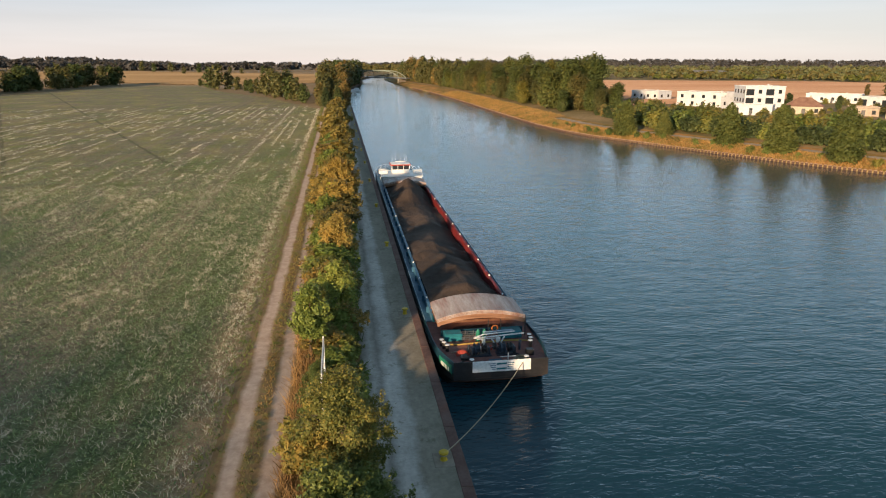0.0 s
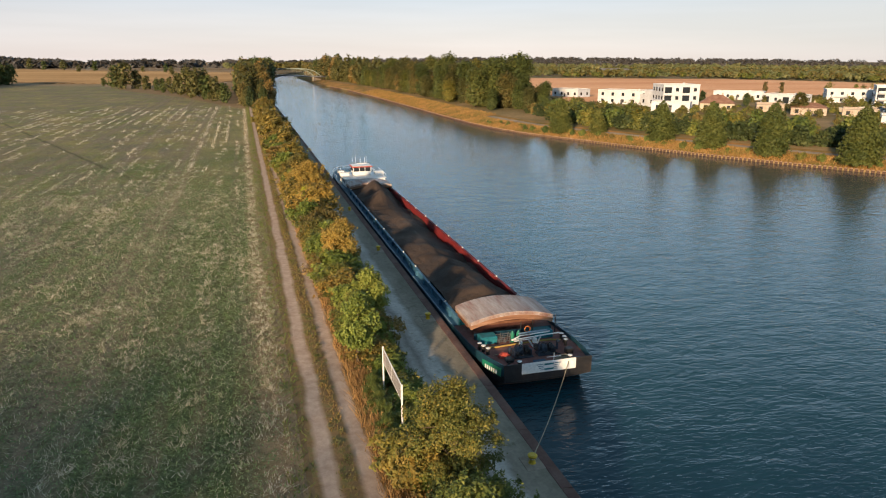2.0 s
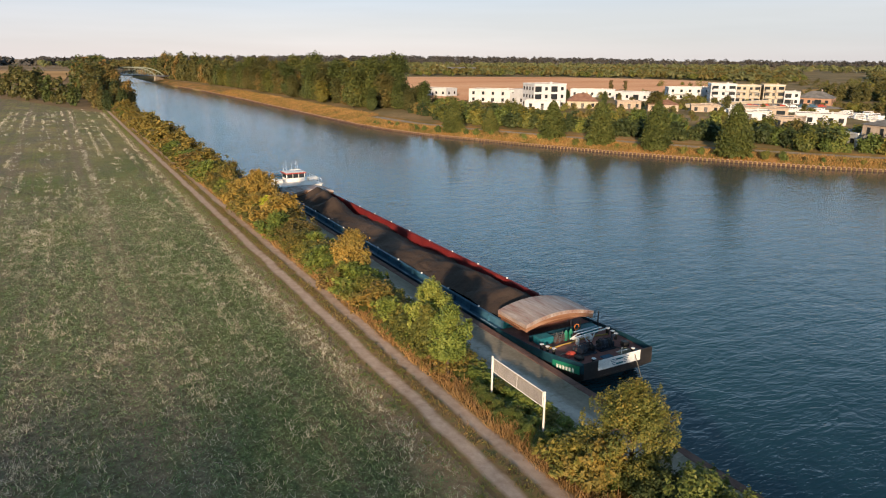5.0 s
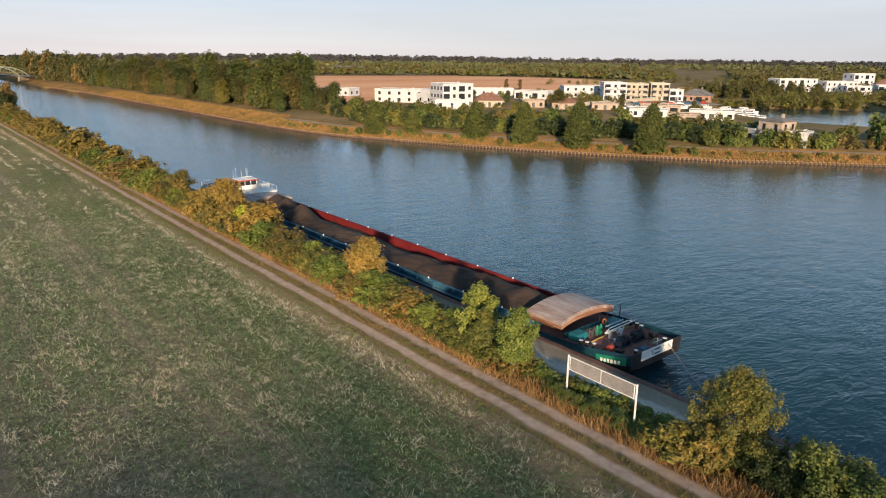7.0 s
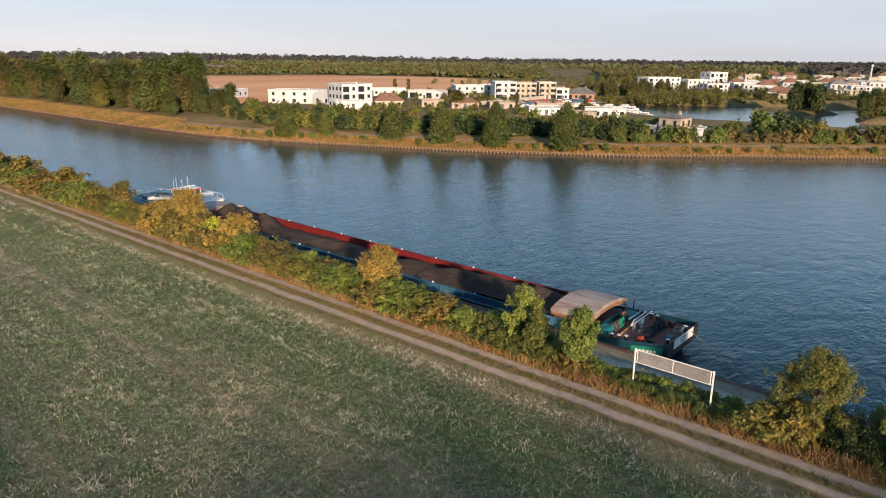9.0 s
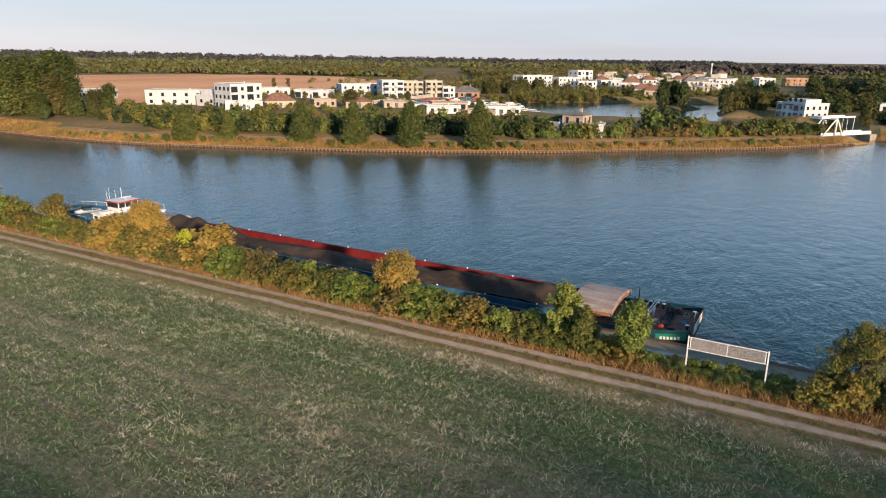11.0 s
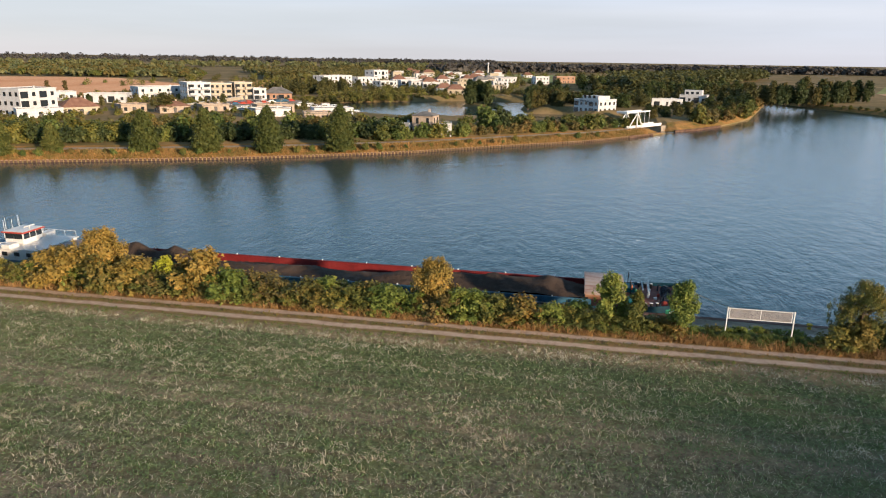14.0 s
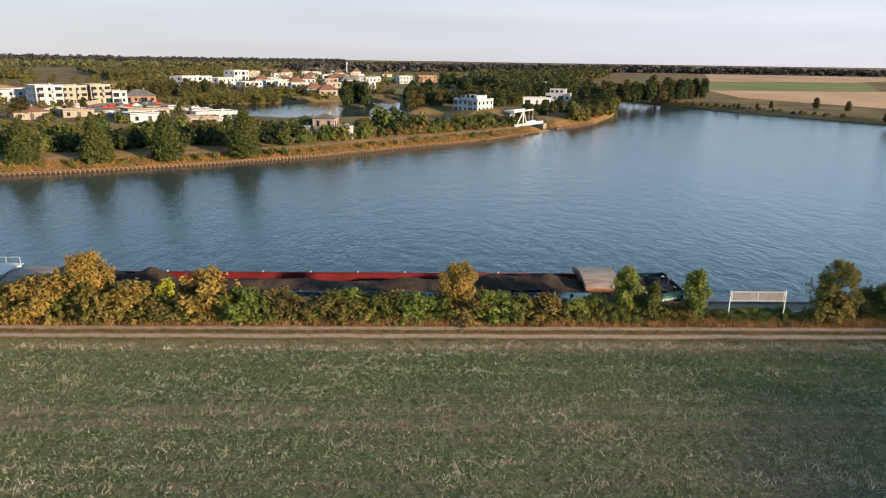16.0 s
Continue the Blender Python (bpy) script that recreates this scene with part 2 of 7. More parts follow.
def track_material():
    """Two pale wheel ruts with a darker grassy strip between them."""
    m, nt, b = base_mat("dirt_track", 0.95, 0, 0.1)
    tc = nt.nodes.new("ShaderNodeTexCoord")
    sep = nt.nodes.new("ShaderNodeSeparateXYZ")
    nt.links.new(tc.outputs["Object"], sep.inputs[0])
    wob = noise_tex(nt, 0.25, 4, 0.6)

    def rut(centre):
        a = nt.nodes.new("ShaderNodeMath")
        a.operation = "MULTIPLY_ADD"
        nt.links.new(wob, a.inputs[0])
        a.inputs[1].default_value = 0.9
        nt.links.new(sep.outputs["X"], a.inputs[2])
        c = nt.nodes.new("ShaderNodeMath")
        c.operation = "SUBTRACT"
        nt.links.new(a.outputs[0], c.inputs[0])
        c.inputs[1].default_value = centre + 0.45
        d = nt.nodes.new("ShaderNodeMath")
        d.operation = "ABSOLUTE"
        nt.links.new(c.outputs[0], d.inputs[0])
        return ramp(nt, d.outputs[0], [(0.28, (1, 1, 1)), (0.60, (0, 0, 0))])

    both = mix(nt, 1.0, rut(-6.15), rut(-4.2), "LIGHTEN")
    fine = noise_tex(nt, 1.5, 7, 0.7)
    verge = ramp(nt, fine, [(0.3, (0.14, 0.09, 0.05)), (0.5, (0.27, 0.175, 0.085)), (0.68, (0.15, 0.165, 0.06))])
    soil = ramp(nt, fine, [(0.3, (0.37, 0.265, 0.20)), (0.7, (0.58, 0.445, 0.35))])
    nt.links.new(mix(nt, both, verge, soil), b.inputs["Base Color"])
    bump(nt, b, fine, 0.5, 0.06)
    return m


def apron_material():
    """Old concrete: two pale wheel lanes, a darker crown between them and a mossy strip towards the quay edge."""
    m, nt, b = base_mat("apron_concrete", 0.92, 0, 0.2)
    tc = nt.nodes.new("ShaderNodeTexCoord")
    sep = nt.nodes.new("ShaderNodeSeparateXYZ")
    nt.links.new(tc.outputs["Object"], sep.inputs[0])
    w = nt.nodes.new("ShaderNodeMath")
    w.operation = "MULTIPLY_ADD"
    nt.links.new(noise_tex(nt, 0.45, 5, 0.65), w.inputs[0])
    w.inputs[1].default_value = 1.1
    nt.links.new(sep.outputs["X"], w.inputs[2])
    r = nt.nodes.new("ShaderNodeMapRange")
    r.inputs["From Min"].default_value, r.inputs["From Max"].default_value = 0.5, 6.5
    nt.links.new(w.outputs[0], r.inputs["Value"])
    lanes = ramp(nt, r.outputs[0], [(0.08, (0.12, 0.10, 0.07)), (0.17, (0.28, 0.26, 0.23)), (0.27, (0.46, 0.435, 0.405)), (0.36, (0.28, 0.26, 0.235)), (0.45, (0.53, 0.505, 0.475)),
                                      (0.56, (0.51, 0.485, 0.455)), (0.64, (0.29, 0.265, 0.22)), (0.93, (0.23, 0.21, 0.165))])
    stains = ramp(nt, noise_tex(nt, 0.35, 7, 0.7, (1, 0.35, 1)), [(0.35, (0.74, 0.725, 0.69)), (0.62, (1.15, 1.14, 1.12))])
    fine = noise_tex(nt, 3.5, 7, 0.7)
    col = mix(nt, 1.0, lanes, stains, "MULTIPLY")
    moss = ramp(nt, noise_tex(nt, 0.8, 7, 0.75), [(0.56, (0, 0, 0)), (0.68, (0.6, 0.6, 0.6))])
    col = mix(nt, moss, col, (0.10, 0.10, 0.055))
    col = mix(nt, 1.0, col, ramp(nt, fine, [(0.3, (0.78, 0.77, 0.76)), (0.7, (1.1, 1.09, 1.08))]), "MULTIPLY")
    nt.links.new(col, b.inputs["Base Color"])
    bump(nt, b, fine, 0.35, 0.03)
    return m


def water_material():
    m, nt, b = base_mat("canal_water", 0.04, 0, 0.5)
    b.inputs["IOR"].default_value = 1.36
    col = ramp(nt, noise_tex(nt, 0.02, 4, 0.6), [(0.3, (0.007, 0.040, 0.058)), (0.7, (0.011, 0.051, 0.070))])
    nt.links.new(col, b.inputs["Base Color"])
    a = noise_tex(nt, 0.7, 3, 0.55, (0.7, 1.4, 1), "Object", 0.5)
    c = noise_tex(nt, 2.1, 3, 0.6, (0.7, 1.5, 1), "Object", 0.3)
    # calmer water in the lee of the far bank, whose line is x = 70 + 0.0027 (250 - y)^2
    tc = nt.nodes.new("ShaderNodeTexCoord")
    sep = nt.nodes.new("ShaderNodeSeparateXYZ")
    nt.links.new(tc.outputs["Object"], sep.inputs[0])

    def calc(op, first, second):
        n = node(nt, "ShaderNodeMath")
        n.operation = op
        for sock, value in zip(n.inputs, (first, second)):
            if isinstance(value, (int, float)):
                sock.default_value = value
            else:
                nt.links.new(value, sock)
        return n.outputs[0]

    south = calc("MAXIMUM", calc("SUBTRACT", 250.0, sep.outputs["Y"]), 0.0)
    shore = calc("ADD", calc("MULTIPLY", calc("MULTIPLY", south, south), 0.0027), 70.0)
    lee = nt.nodes.new("ShaderNodeMapRange")
    lee.interpolation_type = "SMOOTHSTEP"
    lee.inputs["From Min"].default_value, lee.inputs["From Max"].default_value = 4.0, 52.0
    lee.inputs["To Min"].default_value, lee.inputs["To Max"].default_value = 0.42, 1.0
    nt.links.new(calc("SUBTRACT", shore, sep.outputs["X"]), lee.inputs["Value"])
    a = calc("MULTIPLY", a, lee.outputs[0])
    c = calc("MULTIPLY", c, lee.outputs[0])
    n0 = node(nt, "ShaderNodeBump", Strength=1.0, Distance=0.16)
    swell = noise_tex(nt, 0.24, 4, 0.6, (0.8, 1.5, 1), "Object", 0.4)
    nt.links.new(calc("MULTIPLY", swell, lee.outputs[0]), n0.inputs["Height"])
    n1 = node(nt, "ShaderNodeBump", Strength=1.0, Distance=0.07)
    nt.links.new(n0.outputs[0], n1.inputs["Normal"])
    n2 = node(nt, "ShaderNodeBump", Strength=1.0, Distance=0.056)
    nt.links.new(a, n1.inputs["Height"])
    nt.links.new(c, n2.inputs["Height"])
    nt.links.new(n1.outputs[0], n2.inputs["Normal"])
    nt.links.new(n2.outputs[0], b.inputs["Normal"])
    return m


def glass_material():
    m, nt, b = base_mat("window_glass", 0.06, 0, 0.8)
    b.inputs["Base Color"].default_value = (0.02, 0.025, 0.03, 1)
    return m


M_FIELD, M_TRACK, M_WATER, M_GLASS = field_material(), track_material(), water_material(), glass_material()
M_VERGE = surface("dry_verge_grass", (0.13, 0.088, 0.038), (0.29, 0.175, 0.07), (0.40, 0.25, 0.11), 0.4, 3, 0.95, 0, 0.1, 0.8, 0.1)
M_APRON = apron_material()
M_COPING = surface("quay_coping_red", (0.085, 0.055, 0.045), (0.15, 0.082, 0.068), (0.20, 0.125, 0.105), 0.6, 5, 0.85)
M_BANK = surface("bank_grass", (0.10, 0.115, 0.032), (0.32, 0.19, 0.064), (0.50, 0.26, 0.10), 0.14, 1.2, 0.95, 0, 0.1, 0.5, 0.1)
M_LAND = surface("meadow_land", (0.11, 0.105, 0.045), (0.235, 0.175, 0.082), (0.37, 0.255, 0.135), 0.03, 0.6, 0.95, 0, 0.1, 0.3, 0.05)
M_DRY = surface("dry_farmland", (0.20, 0.135, 0.07), (0.29, 0.20, 0.11), (0.36, 0.26, 0.15), 0.006, 0.5, 0.95, 0, 0.1, 0.3, 0.1, (0.4, 1, 1))
M_BROWN = surface("ploughed_field", (0.36, 0.20, 0.125), (0.43, 0.265, 0.175), (0.48, 0.315, 0.215), 0.008, 0.5, 0.95, 0, 0.1, 0.2, 0.05, (0.5, 1.5, 1))
M_STUBBLE = surface("harvested_stubble", (0.32, 0.22, 0.15), (0.41, 0.30, 0.21), (0.48, 0.37, 0.27), 0.008, 0.5, 0.95, 0, 0.1, 0.2, 0.05, (0.5, 1.5, 1))
M_SLOPE = surface("golden_dry_slope", (0.20, 0.13, 0.06), (0.28, 0.19, 0.09), (0.34, 0.25, 0.13), 0.03, 0.6, 0.95, 0, 0.1, 0.3, 0.05)
M_GREENFIELD = surface("green_field", (0.21, 0.25, 0.085), (0.27, 0.31, 0.12), (0.34, 0.36, 0.16), 0.01, 0.5, 0.95, 0, 0.1, 0.3, 0.05)
M_PATH = surface("gravel_path", (0.22, 0.18, 0.14), (0.32, 0.27, 0.21), (0.40, 0.35, 0.29), 0.3, 3, 0.95)
M_PILE = surface("rusty_sheet_pile", (0.055, 0.03, 0.02), (0.11, 0.062, 0.04), (0.17, 0.105, 0.07), 0.8, 4, 0.85, 0.0, 0.3)
M_PILECAP = surface("pile_cap", (0.27, 0.165, 0.105), (0.37, 0.245, 0.165), (0.45, 0.32, 0.23), 0.8, 4, 0.8)
M_BARK = surface("bark", (0.05, 0.035, 0.025), (0.10, 0.075, 0.055), (0.16, 0.13, 0.10), 1.5, 8, 0.95, 0, 0.1, 0.8, 0.03)
L_AUTUMN = leaf_mat("autumn_leaves", (0.048, 0.058, 0.018), (0.101, 0.099, 0.026), (0.185, 0.136, 0.033), (0.290, 0.167, 0.042))
L_GREEN = leaf_mat("green_leaves", (0.041, 0.064, 0.017), (0.078, 0.110, 0.026), (0.129, 0.156, 0.037), (0.193, 0.193, 0.046))
L_GOLD = leaf_mat("golden_leaves", (0.10, 0.095, 0.026), (0.18, 0.145, 0.036), (0.27, 0.19, 0.044), (0.36, 0.225, 0.05))
L_OLIVE = leaf_mat("olive_gold_leaves", (0.047, 0.064, 0.017), (0.094, 0.106, 0.025), (0.164, 0.155, 0.034), (0.265, 0.198, 0.043))
L_FRESH = leaf_mat("fresh_green_leaves", (0.06, 0.09, 0.02), (0.11, 0.15, 0.03), (0.18, 0.215, 0.042), (0.26, 0.26, 0.055))
L_WILLOW = leaf_mat("feathery_gold_leaves", (0.034, 0.052, 0.014), (0.07, 0.088, 0.021), (0.13, 0.128, 0.028), (0.25, 0.185, 0.038))
L_DULL = leaf_mat("dull_autumn_leaves", (0.053, 0.055, 0.018), (0.106, 0.092, 0.029), (0.176, 0.128, 0.040), (0.264, 0.158, 0.053))
L_LIME = leaf_mat("lime_leaves", (0.22, 0.26, 0.02), (0.34, 0.36, 0.03), (0.44, 0.42, 0.04), (0.50, 0.46, 0.05))
L_BANK = leaf_mat("bank_grass_blades", (0.07, 0.10, 0.024), (0.18, 0.15, 0.044), (0.34, 0.205, 0.07), (0.48, 0.27, 0.10), 0.3, 0.16)
L_RED = leaf_mat("red_brown_leaves", (0.054, 0.052, 0.020), (0.095, 0.079, 0.029), (0.140, 0.095, 0.036), (0.189, 0.113, 0.043))
L_DARK = leaf_mat("dark_leaves", (0.024, 0.038, 0.015), (0.039, 0.057, 0.02), (0.06, 0.079, 0.027), (0.09, 0.103, 0.031), 0.2)
L_FOREST = leaf_mat("woodland_leaves", (0.045, 0.054, 0.018), (0.076, 0.08, 0.026), (0.112, 0.102, 0.032), (0.17, 0.125, 0.04), 0.2)
L_WOODGREEN = leaf_mat("wood_edge_leaves", (0.036, 0.053, 0.017), (0.064, 0.084, 0.023), (0.10, 0.114, 0.03), (0.16, 0.145, 0.038), 0.2)
# young green wood, lightened in colour to stand for distant haze
L_YOUNG = leaf_mat("young_wood_leaves", (0.069, 0.088, 0.040), (0.110, 0.125, 0.053), (0.156, 0.156, 0.062), (0.231, 0.188, 0.077), 0.2, 0.03)
L_PYRAMID = leaf_mat("pyramid_tree_leaves", (0.036, 0.051, 0.014), (0.066, 0.083, 0.020), (0.098, 0.109, 0.027), (0.145, 0.140, 0.036), 0.2)
# horizon woods: greyed leaves, the haze of distance put into their colour
L_HAZED = leaf_mat("hazed_far_leaves", (0.046, 0.045, 0.044), (0.056, 0.054, 0.052), (0.067, 0.063, 0.057), (0.083, 0.075, 0.063), 0.1, 0.02)
L_DRYGRASS = leaf_mat("dry_grass_blades", (0.17, 0.11, 0.045), (0.32, 0.19, 0.075), (0.44, 0.27, 0.115), (0.55, 0.39, 0.20), 0.3)
L_STRAW = leaf_mat("straw_stubble", (0.28, 0.25, 0.165), (0.40, 0.36, 0.25), (0.50, 0.455, 0.34), (0.60, 0.56, 0.46), 0.2)
L_CROP = leaf_mat("crop_leaves", (0.058, 0.108, 0.04), (0.09, 0.155, 0.058), (0.135, 0.202, 0.08), (0.22, 0.275, 0.135), 0.2)
M_WHITE = surface("white_render", (0.48, 0.49, 0.51), (0.57, 0.58, 0.60), (0.63, 0.64, 0.66), 0.3, 2, 0.8, 0, 0.2, 0.1)
M_BEIGE = surface("beige_render", (0.38, 0.33, 0.245), (0.46, 0.40, 0.31), (0.51, 0.455, 0.355), 0.3, 2, 0.8, 0, 0.2, 0.1)
M_STONE = surface("pale_brick", (0.32, 0.25, 0.20), (0.42, 0.34, 0.27), (0.50, 0.42, 0.34), 0.8, 5, 0.85, 0, 0.2, 0.3)
M_ORANGE = surface("orange_render", (0.30, 0.17, 0.11), (0.37, 0.22, 0.145), (0.42, 0.26, 0.18), 0.3, 2, 0.8)
M_TILE = surface("red_roof_tiles", (0.19, 0.10, 0.07), (0.26, 0.14, 0.10), (0.32, 0.185, 0.13), 0.6, 4, 0.8, vary=0.4)
M_GREYROOF = surface("grey_roof", (0.14, 0.135, 0.13), (0.22, 0.215, 0.21), (0.30, 0.29, 0.285), 0.5, 3, 0.8, vary=0.4)
M_DARKFRAME = plain("dark_frame", (0.06, 0.06, 0.065), 0.5)
M_PAVED = surface("paved_yard", (0.26, 0.22, 0.18), (0.36, 0.31, 0.26), (0.44, 0.40, 0.35), 0.1, 1.5, 0.9)

# ---- builders ----
def mesh_from(name, verts, faces, materials):
    me = bpy.data.meshes.new(name)
    me.from_pydata([tuple(v) for v in verts], [], [tuple(f) for f in faces])
    for m in materials if isinstance(materials, (list, tuple)) else [materials]:
        me.materials.append(m)
    return me


def quads_mesh(name, quads, material):
    """quads: (n, corners, 3) array, every face an island of its own."""
    n, c = quads.shape[:2]
    me = bpy.data.meshes.new(name)
    me.vertices.add(c * n)
    me.vertices.foreach_set("co", np.asarray(quads, dtype=np.float32).reshape(-1))
    me.loops.add(c * n)
    me.loops.foreach_set("vertex_index", np.arange(c * n, dtype=np.int32))
    me.polygons.add(n)
    me.polygons.foreach_set("loop_start", np.arange(0, c * n, c, dtype=np.int32))
    me.polygons.foreach_set("loop_total", np.full(n, c, dtype=np.int32))
    me.update(calc_edges=True)
    me.materials.append(material)
    return me


def part(name, bm, material, parent, label="", smooth=False):
    """Links a bmesh (or a ready mesh) as one mesh object under a thing or a part."""
    if isinstance(bm, bmesh.types.BMesh):
        me = bpy.data.meshes.new(name)
        bm.normal_update()
        bm.to_mesh(me)
        bm.free()
        for m in material if isinstance(material, (list, tuple)) else [material]:
            me.materials.append(m)
    else:
        me = bm
    if smooth:
        me.shade_smooth()
    ob = new(name, me)
    ob.parent = parent
    if label:
        tagged(ob, label)
    return ob


def thing(name, place, label, category, group="", kind="", turn=0.0):
    ob = new(name)
    ob.matrix_world = pose(*place, 0, 0, turn)
    return tagged(ob, label, category, group, kind)


def solid(name, bm, material, label, category, group="", kind="", smooth=False):
    ob = part(name, bm, material, None, smooth=smooth)
    return tagged(ob, label, category, group, kind)


def box(bm, x0, x1, y0, y1, z0, z1, bevel=0.0, mat=0):
    r = bmesh.ops.create_cube(bm, size=1.0, matrix=Matrix.LocRotScale(((x0 + x1) / 2, (y0 + y1) / 2, (z0 + z1) / 2), None, (x1 - x0, y1 - y0, z1 - z0)))
    vs = r["verts"]
    faces = {f for v in vs for f in v.link_faces}
    for f in faces:
        f.material_index = mat
    if bevel:
        bmesh.ops.bevel(bm, geom=list({e for v in vs for e in v.link_edges}), offset=bevel, segments=1, affect="EDGES", profile=0.5)
    return bm


def boxes(*rows, bevel=0.0):
    bm = bmesh.new()
    for r in rows:
        box(bm, *r, bevel=bevel)
    return bm


def tube(bm, a, b, r0, r1=None, sides=8):
    a, b = Vector(a), Vector(b)
    d = b - a
    m = Matrix.Translation((a + b) / 2) @ d.to_track_quat("Z", "Y").to_matrix().to_4x4()
    bmesh.ops.create_cone(bm, cap_ends=True, segments=sides, radius1=r0, radius2=r0 if r1 is None else r1, depth=d.length, matrix=m)
    return bm


def tubes(*rows, sides=8):
    bm = bmesh.new()
    for r in rows:
        tube(bm, *r, sides=sides)
    return bm


def lathe(profile, sides=12, centre=(0, 0)):
    bm = bmesh.new()
    rings = []
    for r, z in profile:
        rings.append([bm.verts.new((centre[0] + r * math.cos(2 * math.pi * k / sides), centre[1] + r * math.sin(2 * math.pi * k / sides), z)) for k in range(sides)])
    for a, b in zip(rings, rings[1:]):
        for k in range(sides):
            bm.faces.new((a[k], a[(k + 1) % sides], b[(k + 1) % sides], b[k]))
    bm.faces.new(rings[-1])
    bm.faces.new(rings[0][::-1])
    return bm


def interp(rows, y):
    ys = [r[0] for r in rows]
    return float(np.interp(y, ys, [r[1] for r in rows]))

# ---- ground, canal, lake ----
QUAY_X, QUAY_Z = 5.8, 1.5
NEAR_BANK = [(-4500, 5.8), (520, 5.8), (700, 20), (900, 30), (1100, 60), (1300, 100), (4500, 700)]
FAR_BANK = [(-4500, -2.0), (-600, 90), (-300, 130), (-200, 180), (-142, 250), (-119, 290), (-100, 325), (-83, 378), (-67, 420), (-57, 395), (-49, 368), (-26, 290), (-12, 258), (0, 237),
            (12, 222), (19, 213), (28, 197), (51, 169), (75, 149), (101, 126.5), (127, 110), (143, 101.5), (168, 90.5), (188, 82.5), (204, 76.5), (220, 73), (242, 70.8), (280, 70.2), (340, 70),
            (400, 69.8), (440, 69.4), (546, 67), (632, 60), (699, 57), (900, 58), (1100, 85), (1300, 101), (4500, 701)]
LAKE = [(204, 24), (217, 37), (226, 52), (231, 72), (238, 90), (231, 108), (226, 128), (238, 152), (256, 176), (262, 196), (276, 209), (292, 207), (310, 202), (335, 180), (354, 150), (370, 128), (376, 100), (371, 86),
        (404, 97), (404, 86), (340, 84), (310, 84), (284, 79), (284, 62), (275, 57), (265, 50), (268, 33), (254, 31), (240, 32), (226, 28), (212, 17)]


def polygon_distance(px, py, poly):
    """Signed distance to a polygon, positive inside."""
    d = np.full(px.shape, 1e9)
    inside = np.zeros(px.shape, bool)
    for (ax, ay), (bx, by) in zip(poly, poly[1:] + poly[:1]):
        ex, ey = bx - ax, by - ay
        t = np.clip(((px - ax) * ex + (py - ay) * ey) / (ex * ex + ey * ey), 0, 1)
        d = np.minimum(d, np.hypot(px - ax - t * ex, py - ay - t * ey))
        crosses = ((ay > py) != (by > py)) & (px < (bx - ax) * (py - ay) / (by - ay + 1e-12) + ax)
        inside ^= crosses
    return np.where(inside, d, -d)


NEAR_COLS = [(-4500, 2.5), (-2500, 2.5), (-1500, 2.5), (-900, 2.5), (-600, 2.5), (-400, 2.5), (-250, 2.5), (-120, 2.5), (-60, 2.5), (-30, 2.5), (-12.8, 2.5), (-9.3, 2.4), (-8.4, 2.35),
             (-6.5, 2.15), (-5.0, 1.55), (-1.75, 1.5), (0.0, 1.5)]
FAR_OFFS = [(0, 0.5), (1.2, 0.65), (4, 1.25), (7, 1.75), (8.4, 2.1), (11.4, 2.25), (14, 2.45), (20, 2.8), (26, 3.0)]
FAR_OFFS += [(26 + 4 * k, 3.0) for k in range(1, 66)] + [(320, 3), (360, 3), (420, 3), (500, 3), (600, 3), (800, 3), (1100, 3), (1600, 4), (2400, 6), (4000, 8)]
ROW_Y = [-4500, -3000, -2000, -1300, -900, -600, -400, -300, -250, -200, -170, -142, -130, -119, -110, -100, -92, -83, -75, -67, -62, -57, -53] + list(range(-49, 232, 3)) + \
        [235, 250, 265, 280, 298, 320, 349, 375, 399, 430, 459, 500, 520, 559, 590, 619, 660, 699, 760, 830, 900, 1000, 1100, 1200, 1300, 1600, 2200, 3000, 4500]


